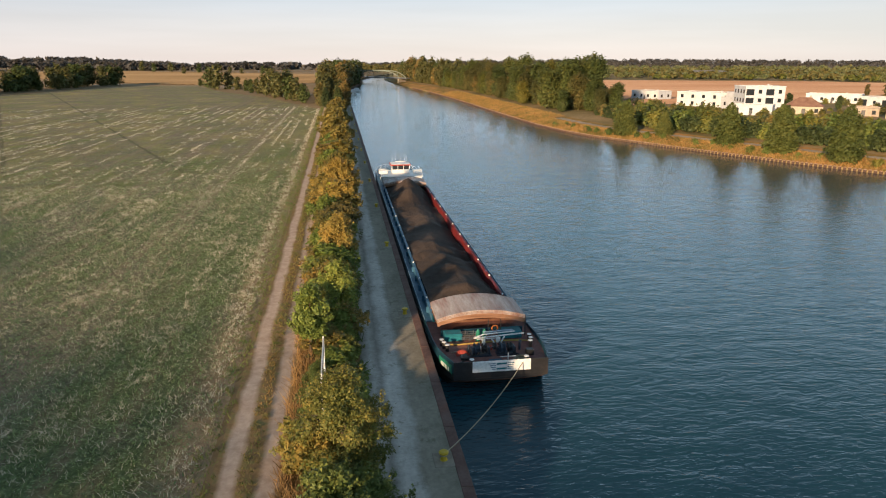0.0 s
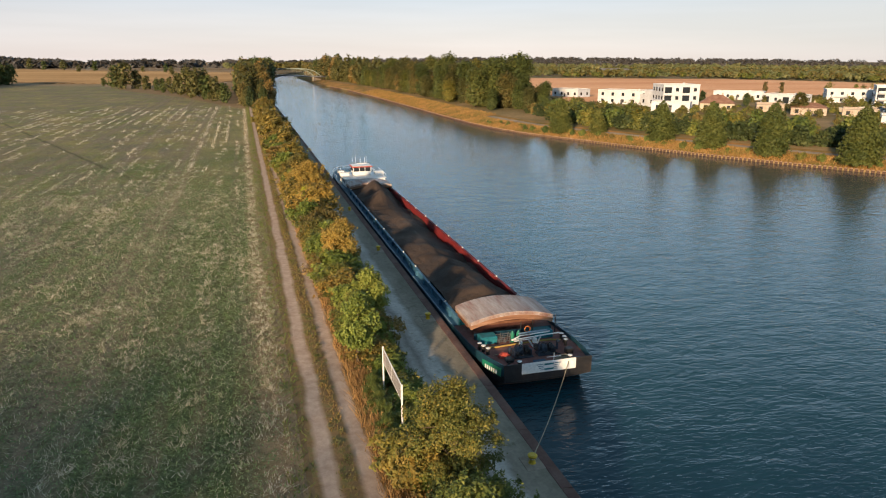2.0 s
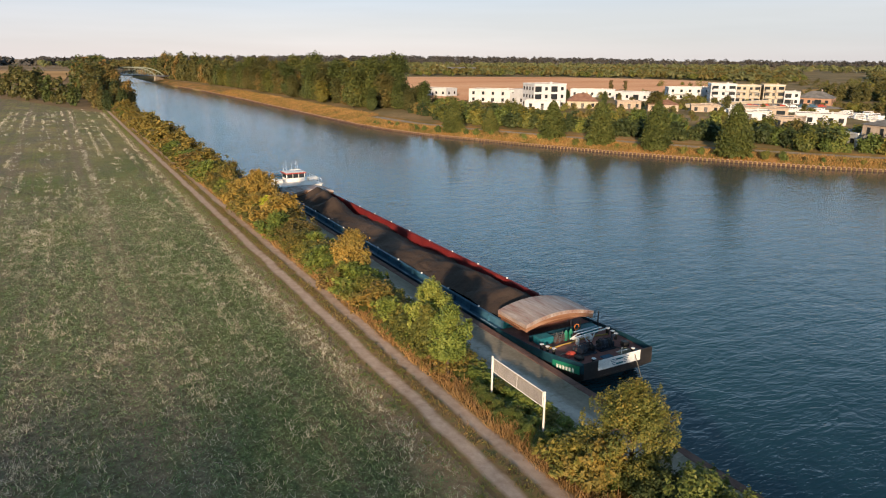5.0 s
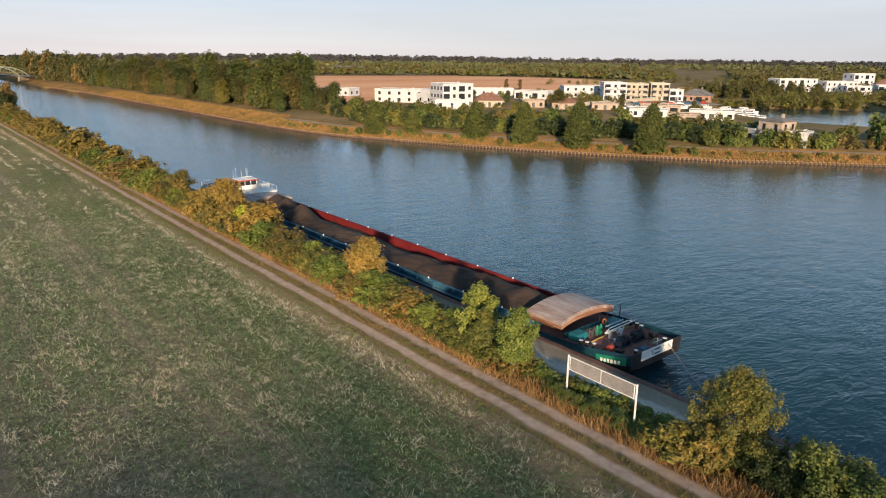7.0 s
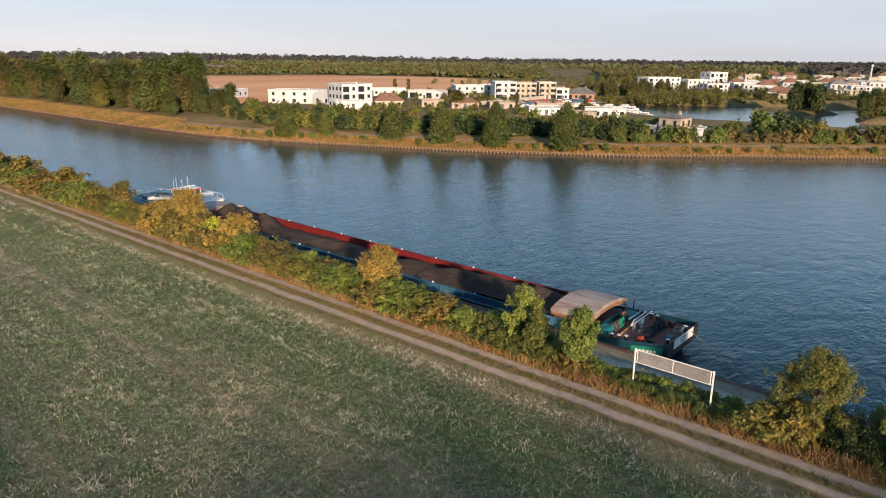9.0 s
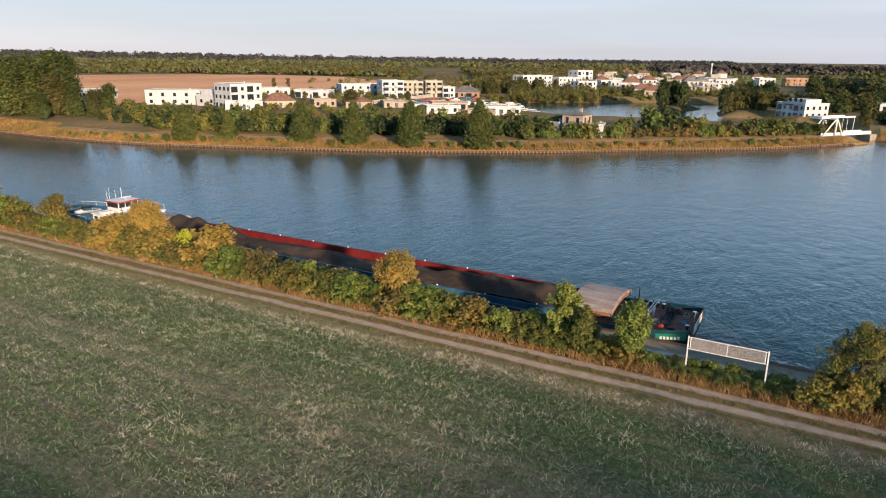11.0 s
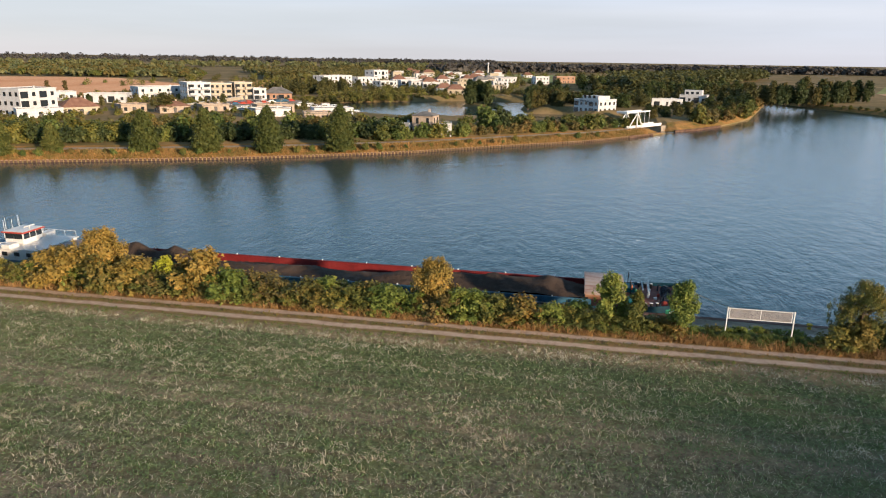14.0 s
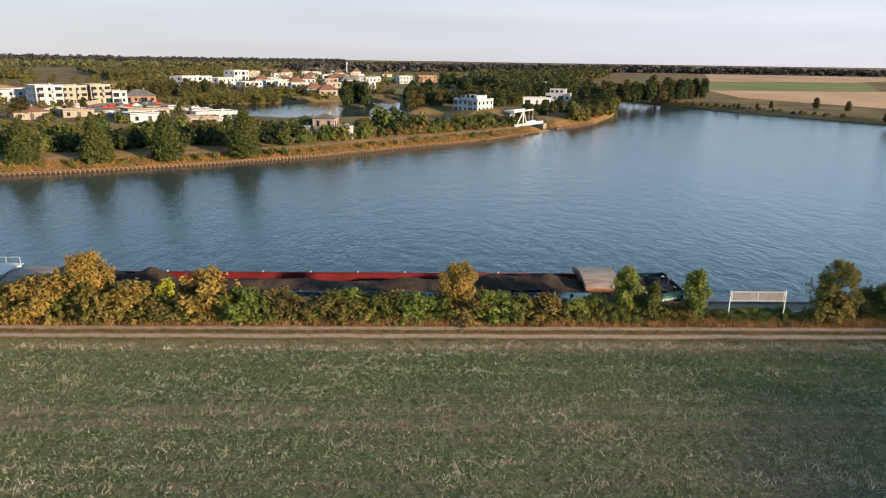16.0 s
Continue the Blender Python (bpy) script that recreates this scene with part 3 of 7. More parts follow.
def build_ground():
    ys = np.array(ROW_Y, float)
    nb = np.array([interp(NEAR_BANK, y) for y in ys])
    fb = np.maximum(np.array([interp(FAR_BANK, y) for y in ys]), nb + 1.0)
    cols = [(nb + o, np.full(len(ys), z)) for o, z in NEAR_COLS]
    cols += [(nb + 0.02, np.full(len(ys), -2.5)), (fb - 0.02, np.full(len(ys), -2.5))]
    n_near = len(NEAR_COLS)
    for o, z in FAR_OFFS:
        x = fb + o
        h = np.full(len(ys), float(z))
        d = polygon_distance(x, ys, LAKE)
        d = np.where(np.hypot(x - 327, ys - 107) < 22, np.minimum(d, np.hypot(x - 327, ys - 107) - 11), d)
        shore = np.clip(0.35 - d * 0.35, -1.2, 3.0)
        h = np.where((x > 195) & (x < 420) & (ys > 5) & (ys < 215), np.minimum(h, shore), h)
        cols.append((x, h))
    nc, nr = len(cols), len(ys)
    verts = [(cols[c][0][r], ys[r], cols[c][1][r]) for r in range(nr) for c in range(nc)]
    faces, mats = [], []
    for r in range(nr - 1):
        for c in range(nc - 1):
            a = r * nc + c
            faces.append((a, a + 1, a + nc + 1, a + nc))
            y = (ys[r] + ys[r + 1]) / 2
            x = (cols[c][0][r] + cols[c + 1][0][r + 1]) / 2
            if c < n_near - 1:
                off = NEAR_COLS[c][0]
                if off >= -1.76:
                    k = 9 if y < 335 else 4
                elif off >= -5.01:
                    k = 3 if y < 335 else 5
                elif off >= -9.31:
                    k = 1
                elif off >= -12.81:
                    k = 2
                else:
                    k = 6
            elif c < n_near + 1:
                k = 7
            else:
                o = FAR_OFFS[c - n_near - 2][0]
                k = 4 if o < 14 else 5
                if 8.3 <= o < 11 and 30 < y < 252:
                    k = 8
                if y < -100 or x > 560:
                    k = 5
            mats.append(k)
    me = mesh_from("ground", verts, faces, [M_LAND, M_VERGE, M_TRACK, M_APRON, M_BANK, M_LAND, M_DRY, M_PILE, M_PATH, M_APRON])
    me.polygons.foreach_set("material_index", mats)
    ob = new("ground", me)
    tagged(ob, "flat farmland and canal banks of dry grass and soil", "ground", kind="structure")


def sheet(name, poly, z, material, label, category, step=0):
    bm = bmesh.new()
    f = bm.faces.new([bm.verts.new((x, y, z)) for x, y in poly])
    if f.normal.z < 0:
        bmesh.ops.reverse_faces(bm, faces=[f])
    bm.normal_update()
    bmesh.ops.reverse_faces(bm, faces=[f for f in bm.faces if f.normal.z < 0])
    return solid(name, bm, material, label, category, kind="structure")


build_ground()
sheet("water", [(-600, -4400), (1500, -4400), (1500, 1330), (-600, 1330)], 0.0, M_WATER, "rippled blue-green canal and lake water", "water")
sheet("field", [(-7.3, -900), (-7.3, 305), (-14, 322), (-42, 414), (-74, 480), (-115, 602), (-167, 608), (-187, 522), (-199, 450), (-420, 400), (-900, 300), (-900, -900)], 2.506, M_FIELD,
      "sparse green crop field with pale straw stubble", "field")


def furrows(name, poly, z, along, spacing, rise, material, label):
    """A field of straight ploughed ridges running along one direction inside a convex outline."""
    d = Vector((along[0], along[1])).normalized()
    n = Vector((-d.y, d.x))
    pts = [Vector(p) for p in poly]
    us = [p.dot(n) for p in pts]
    verts, faces = [], []
    u = min(us) + spacing
    k = 0
    while u < max(us) - spacing:
        cut = []
        for a, b in zip(pts, pts[1:] + pts[:1]):
            ua, ub = a.dot(n), b.dot(n)
            if (ua - u) * (ub - u) < 0:
                cut.append((a + (b - a) * ((u - ua) / (ub - ua))).dot(d))
        lo, hi = min(cut), max(cut)
        row = [n * u + d * lo, n * u + d * hi]
        verts += [(p.x, p.y, z + (rise if k % 2 else 0)) for p in row]
        if k:
            i = 2 * k
            faces.append((i - 2, i - 1, i + 1, i))
        u += spacing / 2
        k += 1
    me = mesh_from(name, verts, faces, [material])
    bm = bmesh.new()
    bm.from_mesh(me)
    bmesh.ops.recalc_face_normals(bm, faces=bm.faces[:])
    if sum(f.normal.z for f in bm.faces) < 0:
        bmesh.ops.reverse_faces(bm, faces=bm.faces[:])
    bm.to_mesh(me)
    bm.free()
    return tagged(new(name, me), label, "field", kind="structure")


furrows("ploughed_field", [(128, 300), (190, 322), (330, 335), (420, 330), (530, 480), (520, 560), (470, 640), (330, 700), (130, 760), (112, 500)], 3.06, (-0.62, 0.78), 1.6, 0.3, M_BROWN,
        "bare reddish-brown ploughed field beyond the houses")
furrows("dry_field", [(-165, 660), (-60, 600), (-15, 700), (0, 1100), (-420, 1500), (-700, 1300)], 2.56, (1.0, -0.2), 3.2, 0.5, M_DRY, "golden dry stubble field in the distance")
furrows("dry_slope", [(345, 252), (362, 232), (430, 232), (570, 300), (560, 345), (440, 320)], 3.06, (-0.62, 0.78), 1.5, 0.28, M_SLOPE, "bare golden slope of dry grass above the harbour")
furrows("stubble_field", [(420, -150), (540, -175), (560, -345), (420, -330), (300, -260), (290, -200)], 3.06, (-0.62, 0.78), 1.8, 0.22, M_STUBBLE, "pale harvested field beyond the far shore")
sheet("meadow", [(545, -176), (800, -285), (860, -520), (566, -346)], 3.07, M_GREENFIELD, "bright green meadow strip", "field")
furrows("harvested_field", [(805, -287), (1330, -490), (1330, -1000), (865, -522)], 3.08, (-0.62, 0.78), 4.0, 0.4, M_STUBBLE, "dry harvested fields in the distance")
sheet("far_meadow", [(620, 20), (700, 250), (980, 330), (980, -60), (760, -40)], 3.07, M_GREENFIELD, "distant green field behind the village", "field")

# ---- plants ----
def leaves(centres, size, rng, flat=0.3, corners=4, out=None):
    """One flat leaf for every centre, turned at random but more level than upright, or leaning outwards along out."""
    n = len(centres)
    nrm = rng.normal(size=(n, 3))
    nrm[:, 2] = np.abs(nrm[:, 2]) + flat
    if out is not None:
        nrm = nrm * 0.95 + out
    nrm /= np.linalg.norm(nrm, axis=1)[:, None]
    a = np.cross(nrm, rng.normal(size=(n, 3)))
    a /= np.linalg.norm(a, axis=1)[:, None]
    b = np.cross(nrm, a)
    s = size * rng.uniform(0.6, 1.4, (n, 1))
    a, b = a * s, b * s * 0.62
    c = np.asarray(centres)
    if corners == 3:
        return np.stack([c - a * 0.9 - b, c + a * 1.15, c - a * 0.5 + b * 1.3], 1)
    return np.stack([c - a, c - b * 0.9 + a * 0.1, c + a, c + b * 0.9 + a * 0.1], 1)


def clump_points(lumps, count, rng, stray=0.2):
    """Points scattered through many overlapping lumps (x, y, z, rx, ry, rz), denser outside, with stray twigs."""
    lumps = np.asarray(lumps, float)
    w = (lumps[:, 3] * lumps[:, 4] * lumps[:, 5]) ** 0.6
    pick = rng.choice(len(lumps), count, p=w / w.sum())
    d = rng.normal(size=(count, 3))
    d /= np.linalg.norm(d, axis=1)[:, None]
    r = rng.uniform(size=(count, 1)) ** 0.42 * 0.95 + np.abs(rng.normal(0, stray, (count, 1)))
    middle = (lumps[:, :3] * w[:, None]).sum(0) / w.sum()
    p = lumps[pick, :3] + d * r * lumps[pick, 3:]
    o = p - middle
    o /= np.linalg.norm(o, axis=1)[:, None] + 1e-6
    return p, d * 0.45 + o * 0.6


def trunk_mesh(height, radius, limbs, rng, material=None):
    bm = bmesh.new()
    bends = [Vector((0, 0, -0.3))]
    steps = 4
    for k in range(1, steps + 1):
        bends.append(Vector((rng.normal() * 0.03 * height, rng.normal() * 0.03 * height, height * k / steps)))
    for k in range(steps):
        tube(bm, bends[k], bends[k + 1], radius * (1 - 0.2 * k), radius * (1 - 0.2 * (k + 1)), 6)
    for x, y, z in limbs:
        z0 = rng.uniform(0.35, 0.85) * height
        tube(bm, (0, 0, z0), (x, y, max(z, z0 + 0.1)), radius * 0.38, radius * 0.12, 4)
    me = bpy.data.meshes.new("trunk")
    bm.to_mesh(me)
    bm.free()
    me.materials.append(material or M_BARK)
    return me


def leafy(lumps, count, leaf, rng, corners):
    p, o = clump_points(lumps, count, rng)
    return leaves(p, leaf, rng, corners=corners, out=o)


def leafy_mesh(lumps, count, leaf, rng, corners, material):
    return quads_mesh("crown", leafy(lumps, count, leaf, rng, corners), material)


def plant(name, lumps, count, leaf, height, radius, material, label, category, seed, group="", limbs=7, corners=4):
    """An Empty at the base with a trunk and a crown of separate leaves."""
    rng = np.random.default_rng(seed)
    top = thing(name, (0, 0, 0), label, category, group)
    idx = rng.choice(len(lumps), min(limbs, len(lumps)), replace=False)
    trunk = part("trunk", trunk_mesh(height, radius, [(lumps[i][0] * 0.8, lumps[i][1] * 0.8, lumps[i][2]) for i in idx], rng), None, top)
    crown = part("crown", leafy_mesh(lumps, count, leaf, rng, corners, material), None, top)
    return top


def round_lumps(rng, n, width, z0, z1, size, narrow=0.0):
    """Lumps filling an uneven round crown between two heights; narrow pulls the top in."""
    out = []
    for k in range(n):
        u = (k + 0.5) / n
        z = z0 + (z1 - z0) * u
        env = math.sin(math.pi * min(0.97, 0.18 + 0.78 * u)) ** 0.7 * (1 - narrow * u)
        a = rng.uniform(0, 2 * math.pi)
        r = width * env * rng.uniform(0.25, 0.9)
        s = size * rng.uniform(0.7, 1.25)
        out.append((r * math.cos(a), r * math.sin(a), z, s * rng.uniform(0.75, 1.3), s * rng.uniform(0.75, 1.3), s * rng.uniform(0.6, 1.0)))
        if k % 3 == 0:
            # a shoot reaching out of the crown
            t = width * env * rng.uniform(0.85, 1.15)
            out.append((t * math.cos(a), t * math.sin(a), z + s * 0.5, s * 0.32, s * 0.32, s * 0.75))
    return out


def turned(x, y, z, yaw, sx, sz=None):
    return pose(x, y, z, 0, 0, yaw) @ Matrix.Diagonal((sx, sx, sz or sx, 1))


rg = random.Random(5)
gen = np.random.default_rng(11)

# hedge shrubs between the track and the quay
HEDGE, HEDGE_FAR = [], []
for k, (mat, colour) in enumerate([(L_AUTUMN, "orange and olive"), (L_FRESH, "green"), (L_DULL, "reddish-brown"), (L_GOLD, "golden autumn"), (L_OLIVE, "yellow-green"), (L_LIME, "bright lime-yellow")]):
    lumps = round_lumps(gen, 40, 2.15, 0.3, 3.1 + 0.7 * (k % 2), 0.5)
    HEDGE.append(plant("hedge_shrub", lumps, 3300, 0.13, 2.2, 0.07, mat, f"{colour} leafy shrub in the hedge along the track", "shrub", 100 + k, "hedge shrubs", corners=3))
    if k < 5:
        HEDGE_FAR.append(plant("hedge_shrub", lumps, 1700, 0.2, 2.2, 0.07, mat, f"{colour} leafy shrub in the hedge along the track", "shrub", 130 + k, "hedge shrubs", corners=3))


def ground_z(x):
    return float(np.interp(x, [-7, -3.5, -2.6, -0.7, 0.8], [2.5, 2.4, 2.35, 2.15, 1.55]))


PLACED = set()
GROWTH = {}


def grown(kinds, sizes):
    """How wide and how tall each kind of plant has grown, against its model."""
    for ob, size in zip(kinds, sizes):
        GROWTH[ob.name] = size


grown(HEDGE, [(1.0, 0.86), (0.82, 0.72), (0.95, 0.78), (1.1, 0.95), (0.84, 0.72), (1.0, 1.0)])
grown(HEDGE_FAR, [(0.82, 0.58), (0.73, 0.56), (0.83, 0.63), (1.1, 0.92), (0.85, 0.54)])


def put(kinds, k, m):
    """The first one is the thing itself, the rest are copies."""
    ob = kinds[k]
    wide, tall = GROWTH.get(ob.name, (1.0, 1.0))
    m = m @ Matrix.Diagonal((wide, wide, tall, 1))
    if ob.name in PLACED:
        return copy_thing(ob, m @ Matrix.Diagonal((1 / ob.scale.x, 1 / ob.scale.y, 1 / ob.scale.z, 1)))
    PLACED.add(ob.name)
    ob.matrix_world = m
    return ob


# dark shrubs at the near end of the hedge
DARK_SHRUB = [plant("hedge_shrub", round_lumps(gen, 44, 2.2, 0.2, 3.2, 0.5), 9000, 0.075, 2.2, 0.07, L_GREEN, "dark green leafy shrub at the end of the hedge", "shrub", 171, "hedge shrubs", corners=3)]
for x, y, s in ((0.4, 26.4, 1.0), (-0.9, 25.2, 1.15), (0.3, 23.8, 1.1), (-1.2, 22.4, 1.1), (0.5, 21.6, 1.0), (0.6, 29.0, 0.6)):
    put(DARK_SHRUB, 0, turned(x, y, ground_z(x) - 0.1, rg.uniform(0, 360), s))
FAR_HEDGE = []
y = 47.0
while y < 325:
    near = y < 135
    for x in ((-1.9, -0.5) if near else (-1.8, -0.4)):
        k = rg.choice([0, 1, 4, 4, 1, 4, 2]) if y < 92 else rg.choice([0, 4, 2, 1, 4, 2, 4, 1, 3])
        if y > 150:
            k = rg.choice([0, 3, 0, 4, 4, 1, 2])
        xx = x + rg.uniform(-0.3, 0.3)
        s = rg.uniform(0.9, 1.22) * (0.7 if y < 50 else 0.85 if y < 61 else 1.0 if y < 88 else 1.12 if y < 110 else 0.86 if y < 132 else 1.5)
        m = turned(xx, y + rg.uniform(-0.5, 0.5), ground_z(xx) - 0.1, rg.uniform(0, 360), s * 1.08, s * rg.uniform(0.82, 1.0))
        if near:
            put(HEDGE, k, m)
        else:
            FAR_HEDGE.append((k, m))
    if near and y > 50:
        xx = rg.uniform(-2.3, -1.4)
        put(HEDGE_FAR, rg.choice([0, 1, 4, 2, 1]), turned(xx, y + rg.uniform(0.3, 1.2), ground_z(xx) - 0.1, rg.uniform(0, 360), rg.uniform(0.7, 0.95), rg.uniform(0.5, 0.75)))
    y += rg.uniform(1.35, 1.9) if near else rg.uniform(2.0, 2.6)
for y in [20.5, 18, 15.2, 12, 8, 3, -3, -9, -16, -24]:
    for x in (-1.8, -0.2):
        xx = x + rg.uniform(-0.3, 0.3)
        s = rg.uniform(0.6, 0.95)
        put(HEDGE, rg.choice([1, 4, 1, 1]), turned(xx, y + rg.uniform(-0.5, 0.5), ground_z(xx) - 0.1, rg.uniform(0, 360), s))


def join_hedge():
    """The stretch of hedge too far off to tell its shrubs apart, one object for each leaf colour."""
    for k, ob in enumerate(HEDGE_FAR):
        me = next(c for c in ob.children if c.name.startswith("crown")).data
        co = np.empty(len(me.vertices) * 3, np.float32)
        me.vertices.foreach_get("co", co)
        wide, tall = GROWTH[ob.name]
        quads = []
        for m in [m for kind, m in FAR_HEDGE if kind == k]:
            r = np.array(m @ Matrix.Diagonal((wide, wide, tall, 1)))
            quads.append((co.reshape(-1, 3) @ r[:3, :3].T + r[:3, 3]).reshape(-1, 3, 3))
        if quads:
            tagged(new("far_hedge", quads_mesh("far_hedge", np.concatenate(quads), me.materials[0])), "long leafy hedge in autumn colours beside the far track", "hedge", kind="stuff")


join_hedge()
# low scrub under the board and along the foot of the hedge
for k in range(34):
    y = 27.5 + 19.5 * k / 33 + rg.uniform(-0.4, 0.4)
    x = rg.uniform(-1.6, 0.5)
    put(HEDGE_FAR, rg.choice([1, 1, 4, 1]), turned(x, y, ground_z(x) - 0.25, rg.uniform(0, 360), rg.uniform(0.55, 0.8), rg.uniform(0.4, 0.7)))
# dark scrub round the feet of the board
for k in range(16):
    x = rg.uniform(-2.5, -1.9)
    put(DARK_SHRUB, 0, turned(x, 35.2 + 7.6 * k / 15, ground_z(x) - 0.15, rg.uniform(0, 360), rg.uniform(0.28, 0.42), rg.uniform(0.24, 0.36)))
put(HEDGE, 5, turned(-1.4, 96.4, 2.6, 20, 0.62, 0.9))
put(HEDGE, 4, turned(-2.3, 32.6, 2.2, 20, 1.05, 0.95))
put(HEDGE, 3, turned(-1.9, 30.9, 2.2, 70, 0.7, 0.75))

# the larger trees of the hedge
def tree(name, x, y, z, top, width, z0, mat, label, seed, count, leaf=0.15, lumps=26, size=0.8, narrow=0.15):
    rng = np.random.default_rng(seed)
    h = top - z
    ob = plant(name, round_lumps(rng, lumps, width, z0, h - size * 0.6, size, narrow), count, leaf, h * 0.75, 0.09 + 0.012 * h, mat, label, "tree", seed)
    ob.matrix_world = pose(x, y, z)
    return ob


tree("tree", -0.4, 30.4, 2.0, 8.2, 2.6, 0.8, L_WILLOW, "broad feathery olive-green tree beside the white board", 21, 32000, 0.064, 180, 0.42, 0.0)
tree("tree", -0.3, 27.9, 1.9, 4.5, 2.3, 0.2, L_DARK, "bushy dark green tree beside the quay", 22, 12000, 0.085, 60, 0.5, 0.0)
tree("tree", -0.6, 68.3, 2.1, 7.7, 2.1, 0.9, L_GOLD, "rounded orange-brown autumn tree in the hedge", 23, 15000, 0.105, 50, 0.62, 0.0)
tree("tree", -0.9, 51.7, 2.1, 7.5, 1.8, 0.9, L_FRESH, "upright green tree in the hedge", 24, 11000, 0.1, 54, 0.5, 0.15)
tree("tree", -2.2, 49.6, 2.2, 6.6, 1.1, 1.0, L_OLIVE, "slim yellowing young tree beside the track", 25, 6000, 0.105, 26, 0.42, 0.3)
tree("tree", -2.6, 45.6, 2.3, 7.8, 1.45, 1.7, L_FRESH, "slim green young tree with a bare lower trunk", 26, 9500, 0.095, 46, 0.46, 0.2)
tree("tree", -0.3, 104.5, 2.0, 8.3, 2.8, 0.8, L_GOLD, "rounded golden autumn tree in the hedge", 27, 18000, 0.12, 62, 0.7, 0.0)
tree("tree", -0.4, 122.0, 2.0, 7.4, 1.9, 0.8, L_AUTUMN, "dense orange-green tree in the hedge", 28, 7000, 0.14, 34, 0.7, 0.0)

# pyramidal trees of the far bank
def pyramid_leaves(rng, count, wide, tall, leaf):
    """Leaves through a cone with a rounded skirt; whorls of branches make its outline uneven."""
    u = 1 - rng.uniform(0, 1, count) ** 0.62
    a = rng.uniform(0, 2 * math.pi, count)
    env = wide * np.minimum(1.0, 0.72 + 1.5 * u) * (1 - u) ** 0.56
    rough = 1 + 0.24 * np.sin(a * 4 + u * 23 + 2.0 * np.sin(u * 17)) * np.sin(u * 37 + a * 2) + 0.16 * np.sin(a * 7 - u * 51)
    r = env * rough * (0.5 + 0.5 * rng.uniform(0, 1, count) ** 0.5) + np.abs(rng.normal(0, 0.1, count))
    p = np.c_[r * np.cos(a), r * np.sin(a), 0.5 + (tall - 0.5) * u - 0.25 * r / wide + rng.normal(0, 0.12, count)]
    out = np.c_[np.cos(a), np.sin(a), np.full(count, 0.3)] + rng.normal(0, 0.35, (count, 3))
    return leaves(p, leaf, rng, corners=3, out=out)


CONES = []
for k in range(3):
    crng = np.random.default_rng(200 + k)
    cone = thing("pyramidal_tree", (0, 0, 0), "dense pyramid-shaped green tree on the grassy canal bank", "tree", "trees along the far bank")
    part("trunk", trunk_mesh(7.0, 0.2, [(0.8, 0.2, 3.0), (-0.7, 0.5, 4.0), (0.1, -0.8, 5.0)], crng), None, cone)
    part("crown", quads_mesh("crown", pyramid_leaves(crng, 9500, 3.2, 9.9, 0.2), L_PYRAMID), None, cone)
    CONES.append(cone)
for k, (x, y, s) in enumerate([(84, 196, 0.98), (92, 187, 0.75), (99.6, 166, 1.06), (104.2, 151, 1.13), (109.6, 136, 1.17), (117.6, 118.6, 1.2)]):
    put(CONES, k % 3, turned(x, y, 1.1, rg.uniform(0, 360), s * 1.1, s * 1.06))

# broad trees, used in the wood, round the lake and along the far shores
BROAD = []
for k, mat in enumerate([L_FOREST, L_FOREST, L_DARK, L_DULL, L_FOREST]):
    lumps = round_lumps(gen, 58, 3.7, 2.2, 15.2, 1.55, 0.1)
    BROAD.append(plant("broadleaf_tree", lumps, 2000, 0.55, 11, 0.3, mat, ("tall broadleaf tree in early autumn colour", "tall olive-brown broadleaf tree", "tall dark green broadleaf tree", "tall golden-brown broadleaf tree", "tall broadleaf tree in late summer green")[k], "tree", 300 + k, "woodland trees", corners=3))
grown(BROAD, [(0.83, 0.82), (0.94, 0.93), (0.91, 0.90), (1.08, 1.06), (0.79, 0.78)])
SHRUBS = []
for k, mat in enumerate([L_GREEN, L_DULL, L_DARK, L_OLIVE, L_RED]):
    lumps = round_lumps(gen, 14, 1.9, 0.5, 3.2, 0.95)
    SHRUBS.append(plant("bank_shrub", lumps, 1050, 0.29, 2.0, 0.08, mat, ("green leafy shrub on the bank", "orange-brown autumn shrub on the bank", "dark green shrub behind the path", "yellow-green leafy shrub on the bank", "reddish-brown leafy shrub on the bank")[k], "shrub", 400 + k, "shrubs of the far bank", corners=3))

grown(SHRUBS, [(1.38, 1.38), (1.28, 1.28), (1.22, 1.22), (1.45, 1.45), (0.9, 0.9)])


FAR_TREES = {0: [], 1: [], 2: []}
GARDEN = []


def far_bush(x, y, z, s):
    GARDEN.append((x, y, z, s))


def distant(k, m):
    """Trees too far to be told apart: gathered here and joined at the end."""
    FAR_TREES[{0: 0, 1: 0, 4: 0, 3: 1 if len(FAR_TREES[1]) < 22 else 0, 2: 2}[k]].append(m)


def join_distant(name, mats, material, seed, label):
    rng = np.random.default_rng(seed)
    quads = []
    for m in mats:
        lumps = round_lumps(rng, 26, 4.8, 1.5, 15.0, 2.3, 0.1)
        q = leafy(lumps, 720, 0.84, rng, 3)
        r = np.array(m)
        quads.append(q @ r[:3, :3].T + r[:3, 3])
    return tagged(new(name, quads_mesh(name, np.concatenate(quads), material)), label, "trees", kind="stuff")


def join_bushes(name, rows, material, seed, label):
    rng = np.random.default_rng(seed)
    quads = []
    for x, y, z, s in rows:
        q = leafy(round_lumps(rng, 10, 1.6 * s, 0.3 * s, 2.6 * s, 0.9 * s), 240, 0.4, rng, 3)
        quads.append(q + np.array([x, y, z]))
    return tagged(new(name, quads_mesh(name, np.concatenate(quads), material)), label, "bushes", kind="stuff")


def bank_point(y, off):
    return interp(FAR_BANK, y) + off


